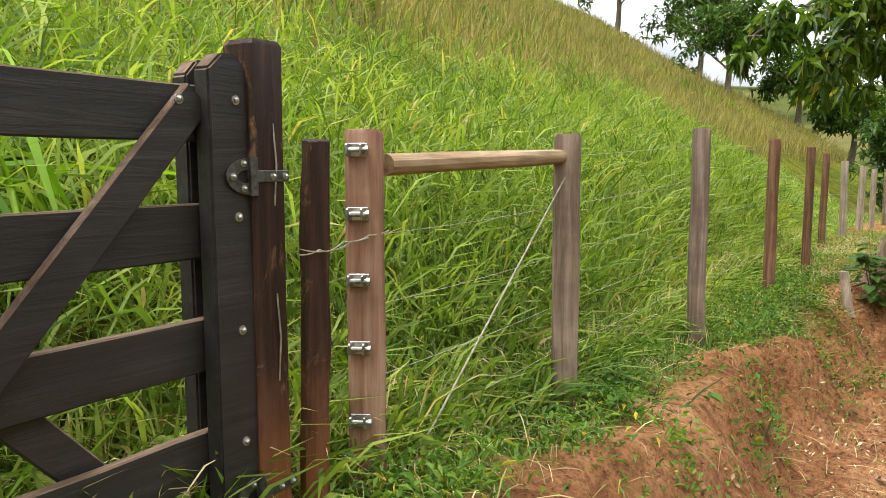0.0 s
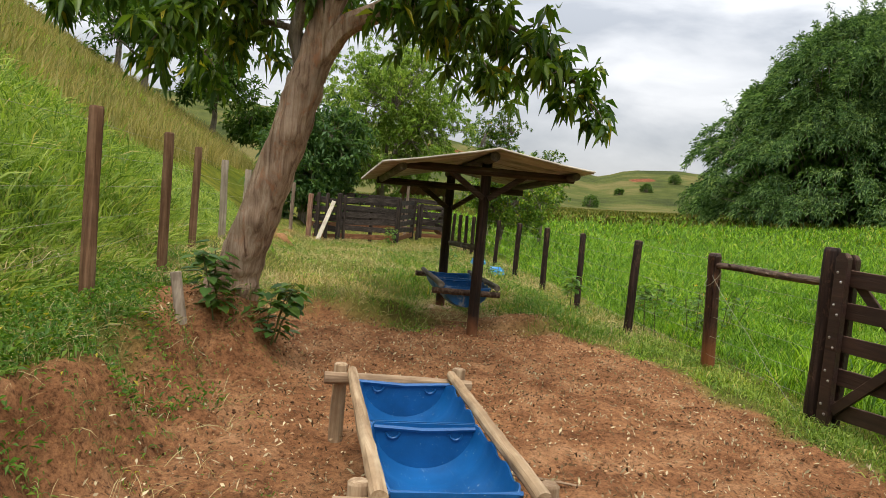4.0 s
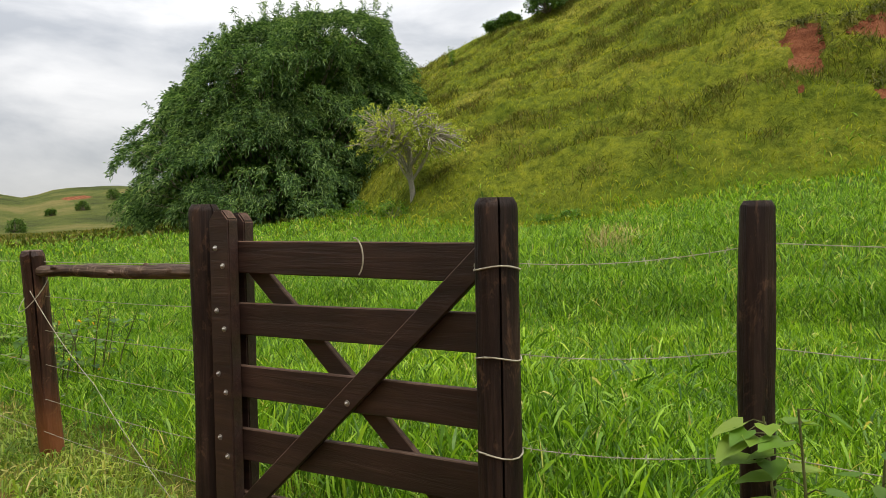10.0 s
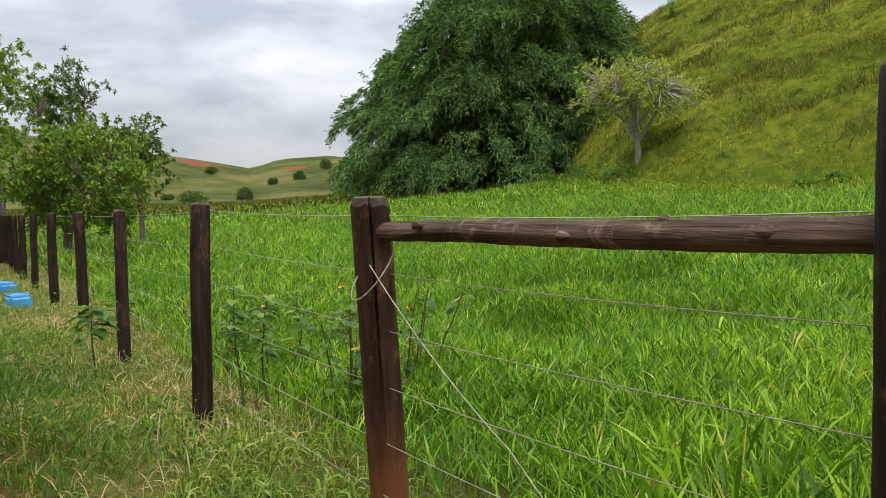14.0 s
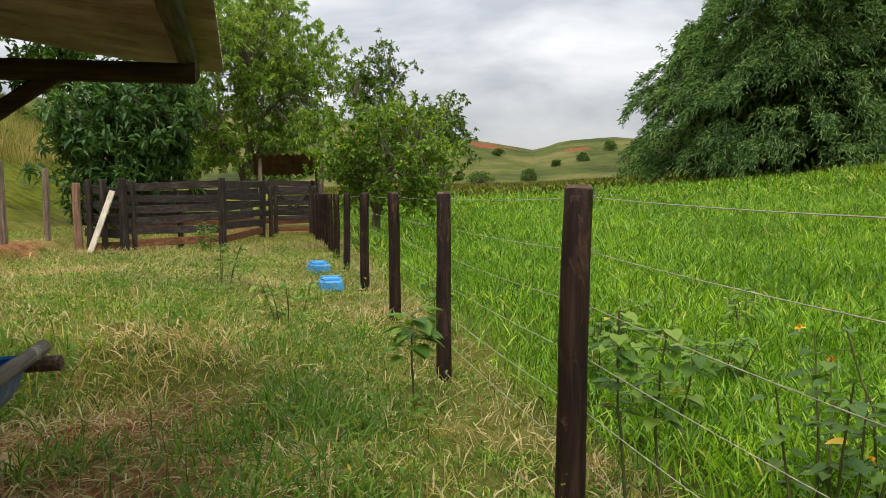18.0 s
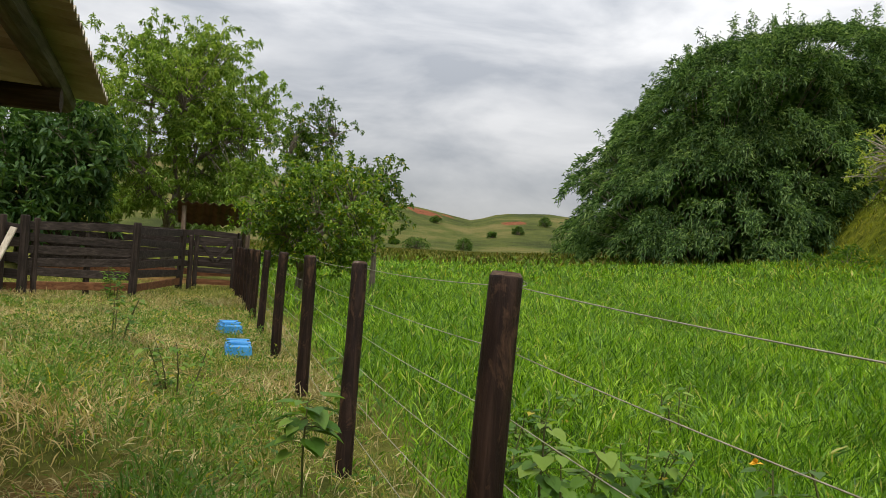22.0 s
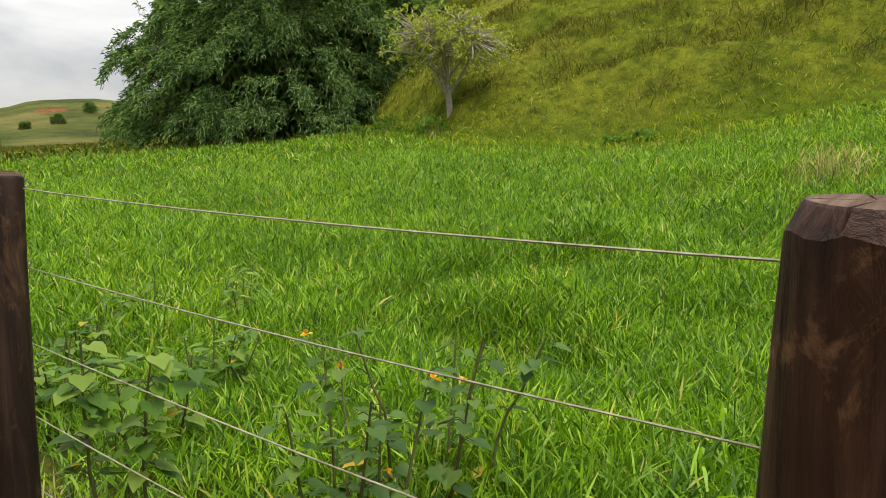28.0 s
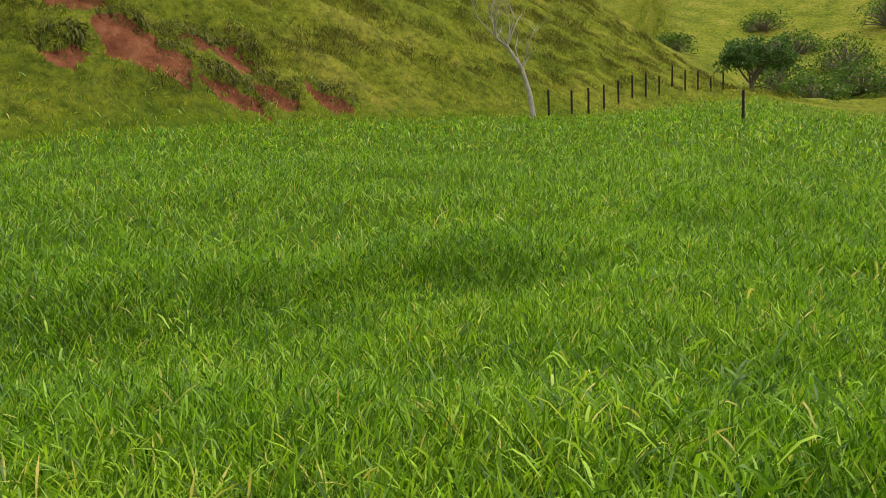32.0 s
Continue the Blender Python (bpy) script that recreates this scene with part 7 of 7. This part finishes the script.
grass("cut_straw", x, y, rs.uniform(0.10, 0.30, len(x)), rs.uniform(0.0022, 0.005, len(x)), M_DRYG, "cut dry grass lying along the fence", rs, 0.12, 0.15, -0.03)
# short grass in the yard, with straw in it
x, y = scatter(rs, 150000, -6.3, 0.5, -9, 19)
n_ = 0.5 + 0.5 * wobble(x, y, 2.2, 5.0)
keep = rs.rand(len(x)) < (1 - bare(x, y)) ** 3 * (0.4 + 0.6 * n_) * np.where(y > 9, 0.55, 1.0)
x, y, n_ = x[keep], y[keep], n_[keep]
grass("yard_grass", x, y, rs.uniform(0.06, 0.20, len(x)) * (0.55 + 0.9 * n_), rs.uniform(0.0045, 0.0095, len(x)), M_YARDG, "short trampled yellowish grass in the yard", rs, 0.7, 0.45, 0.02, 3)
x, y = scatter(rs, 110000, -5.6, 0.4, 1.0, 15)
keep = (rs.rand(len(x)) < 0.22 + 0.78 * sstep(0.1, 0.7, wobble(x, y, 1.4, 9.0))) & (bare(x, y) < 0.6)
x, y = x[keep], y[keep]
grass("dry_grass", x, y, rs.uniform(0.08, 0.26, len(x)), rs.uniform(0.0045, 0.0095, len(x)), M_DRYG, "dry yellow straw matted in the yard grass", rs, 0.4, 0.35, 0.02, 3)
x, y = scatter(rs, 330, -5.4, 0.2, 1.6, 13.5)
keep = (bare(x, y) < 0.5) & (wobble(x, y, 0.8, 3.0) > -0.35)
x, y = clumped(rs, x[keep], y[keep], 60, 0.11)
grass("yard_weeds", x, y, rs.uniform(0.02, 0.06, len(x)), rs.uniform(0.008, 0.020, len(x)), M_WEED, "low broad-leaved weeds scattered through the yard grass", rs, 0.3, 0.2, 0.0, 1, rs.rand(len(x)) ** 1.3 * 0.17)
x, y = scatter(rs, 7000, -2.9, -0.9, 1.9, 4.1)
keep = rs.rand(len(x)) < sstep(0.15, 0.7, bare(x, y)) * 0.9
x, y = x[keep], y[keep]
grass("trodden_straw", x, y, rs.uniform(0.04, 0.16, len(x)), rs.uniform(0.003, 0.007, len(x)), M_DRYG, "trodden straw over the bare patch", rs, 0.10, 0.1, -0.025, 2)
# lusher tufts here and there
x, y = scatter(rs, 520, -5.2, 0.1, -1.0, 13)
keep = (bare(x, y) < 0.75)
x, y = clumped(rs, x[keep], y[keep], 55, 0.10)
grass("grass_tufts", x, y, rs.uniform(0.08, 0.25, len(x)), rs.uniform(0.0035, 0.008, len(x)), M_FIELD, "green grass tufts standing in the yard", rs, 0.8, 0.6)
for cx, cy, k, reach in ((-2.45, 4.05, 620, 0.26), (-2.05, 2.8, 300, 0.16), (-1.28, 2.95, 800, 0.26), (-0.95, 3.25, 560, 0.24), (-1.15, 2.1, 560, 0.22), (-1.72, 4.95, 420, 0.24), (-1.0, 4.45, 460, 0.26), (-2.9, 4.2, 220, 0.25), (-0.75, 3.0, 320, 0.22), (-0.8, 1.6, 420, 0.24), (-0.6, 5.2, 260, 0.22), (-2.6, 5.6, 260, 0.25)):
    x, y = clumped(rs, np.array([cx]), np.array([cy]), k, reach)
    grass("grass_tuft", x, y, rs.uniform(0.14, 0.36, k), rs.uniform(0.005, 0.010, k), M_WEED, "lush dark green grass tuft by the bare patch", rs, 0.8, 0.5, 0.02, 3)
x, y = scatter(rs, 110, -0.30, 0.30, -7, 2)
x, y = clumped(rs, x, y, 60, 0.10)
grass("grass_tufts", x, y, rs.uniform(0.12, 0.36, len(x)), rs.uniform(0.006, 0.013, len(x)), M_TALLG, "weedy grass along the foot of the fence", rs, 0.8, 0.6)
x, y = scatter(rs, 100, -5.5, -4.3, -8.5, 0)
x, y = clumped(rs, x, y, 70, 0.085)
grass("grass_tufts", x, y, rs.uniform(0.04, 0.13, len(x)), rs.uniform(0.004, 0.009, len(x)), M_WEED, "small weeds rooted in the red bank", rs, 0.6, 0.5)

# litter on the bare soil: dry leaves, twigs, dung crumbs and pebbles
x, y = scatter(rs, 26000, -5.2, -0.3, -9.5, 1.8)
keep = bare(x, y) > 0.5
x, y = x[keep], y[keep]
grass("leaf_litter", x, y, rs.uniform(0.01, 0.05, len(x)) * rs.uniform(0.4, 1.3, len(x)), rs.uniform(0.005, 0.018, len(x)), M_LITTER, "dry leaf scraps and crumbs of dung on the soil", rs, 0.1, 0.0, -0.035, 1)
x, y = scatter(rs, 8500, -5.4, -0.3, -9.5, 1.8)
keep = bare(x, y) > 0.4
V, F = [], []
for px, py in zip(x[keep], y[keep]):
    r = 0.004 + 0.016 * random.random() ** 3
    z = gz(px, py) + 0.008
    k = len(V)
    V += [(px + r * a, py + r * b_, z + r * c * 0.7) for a, b_, c in ((1, 0.1, 0), (0.1, 1, 0.1), (-1, 0.2, 0), (0, -1, 0.1), (0.1, 0, 1), (0, 0, -1))]
    F += [(k + a, k + b_, k + c) for a, b_, c in ((0, 1, 4), (1, 2, 4), (2, 3, 4), (3, 0, 4), (1, 0, 5), (2, 1, 5), (3, 2, 5), (0, 3, 5))]
tagged(new("pebbles", mesh_of("pebbles", V, F, M_CLOD)), "small earth clods and pebbles strewn on the soil", "pebbles", kind="stuff")
for k, (a, b_) in enumerate((((-5.0, -6.55), (-4.75, -7.0)), ((-4.95, -6.5), (-4.85, -7.1)), ((-2.9, -3.2), (-2.45, -3.35)), ((-4.7, -4.1), (-4.4, -4.35)), ((-1.9, -4.4), (-1.6, -4.6)))):
    ob = smooth(part("dry_stick", log((*a, gz(*a) + 0.03), (*b_, gz(*b_) + 0.02), 0.012, 0.006, 6, 0.2, k, 0.03, 6), M_POLEX))
    tagged(ob, "dry pale stick lying on the ground", "stick", "sticks")
ob = smooth(part("short_log", log((-3.72, -4.95, gz(-3.7, -4.95) + 0.05), (-3.42, -4.72, gz(-3.4, -4.75) + 0.05), 0.055, 0.05, 10, 0.1, 4.4, 0.0, 4), M_POLEX))
tagged(ob, "short sawn log lying under the trough", "log")
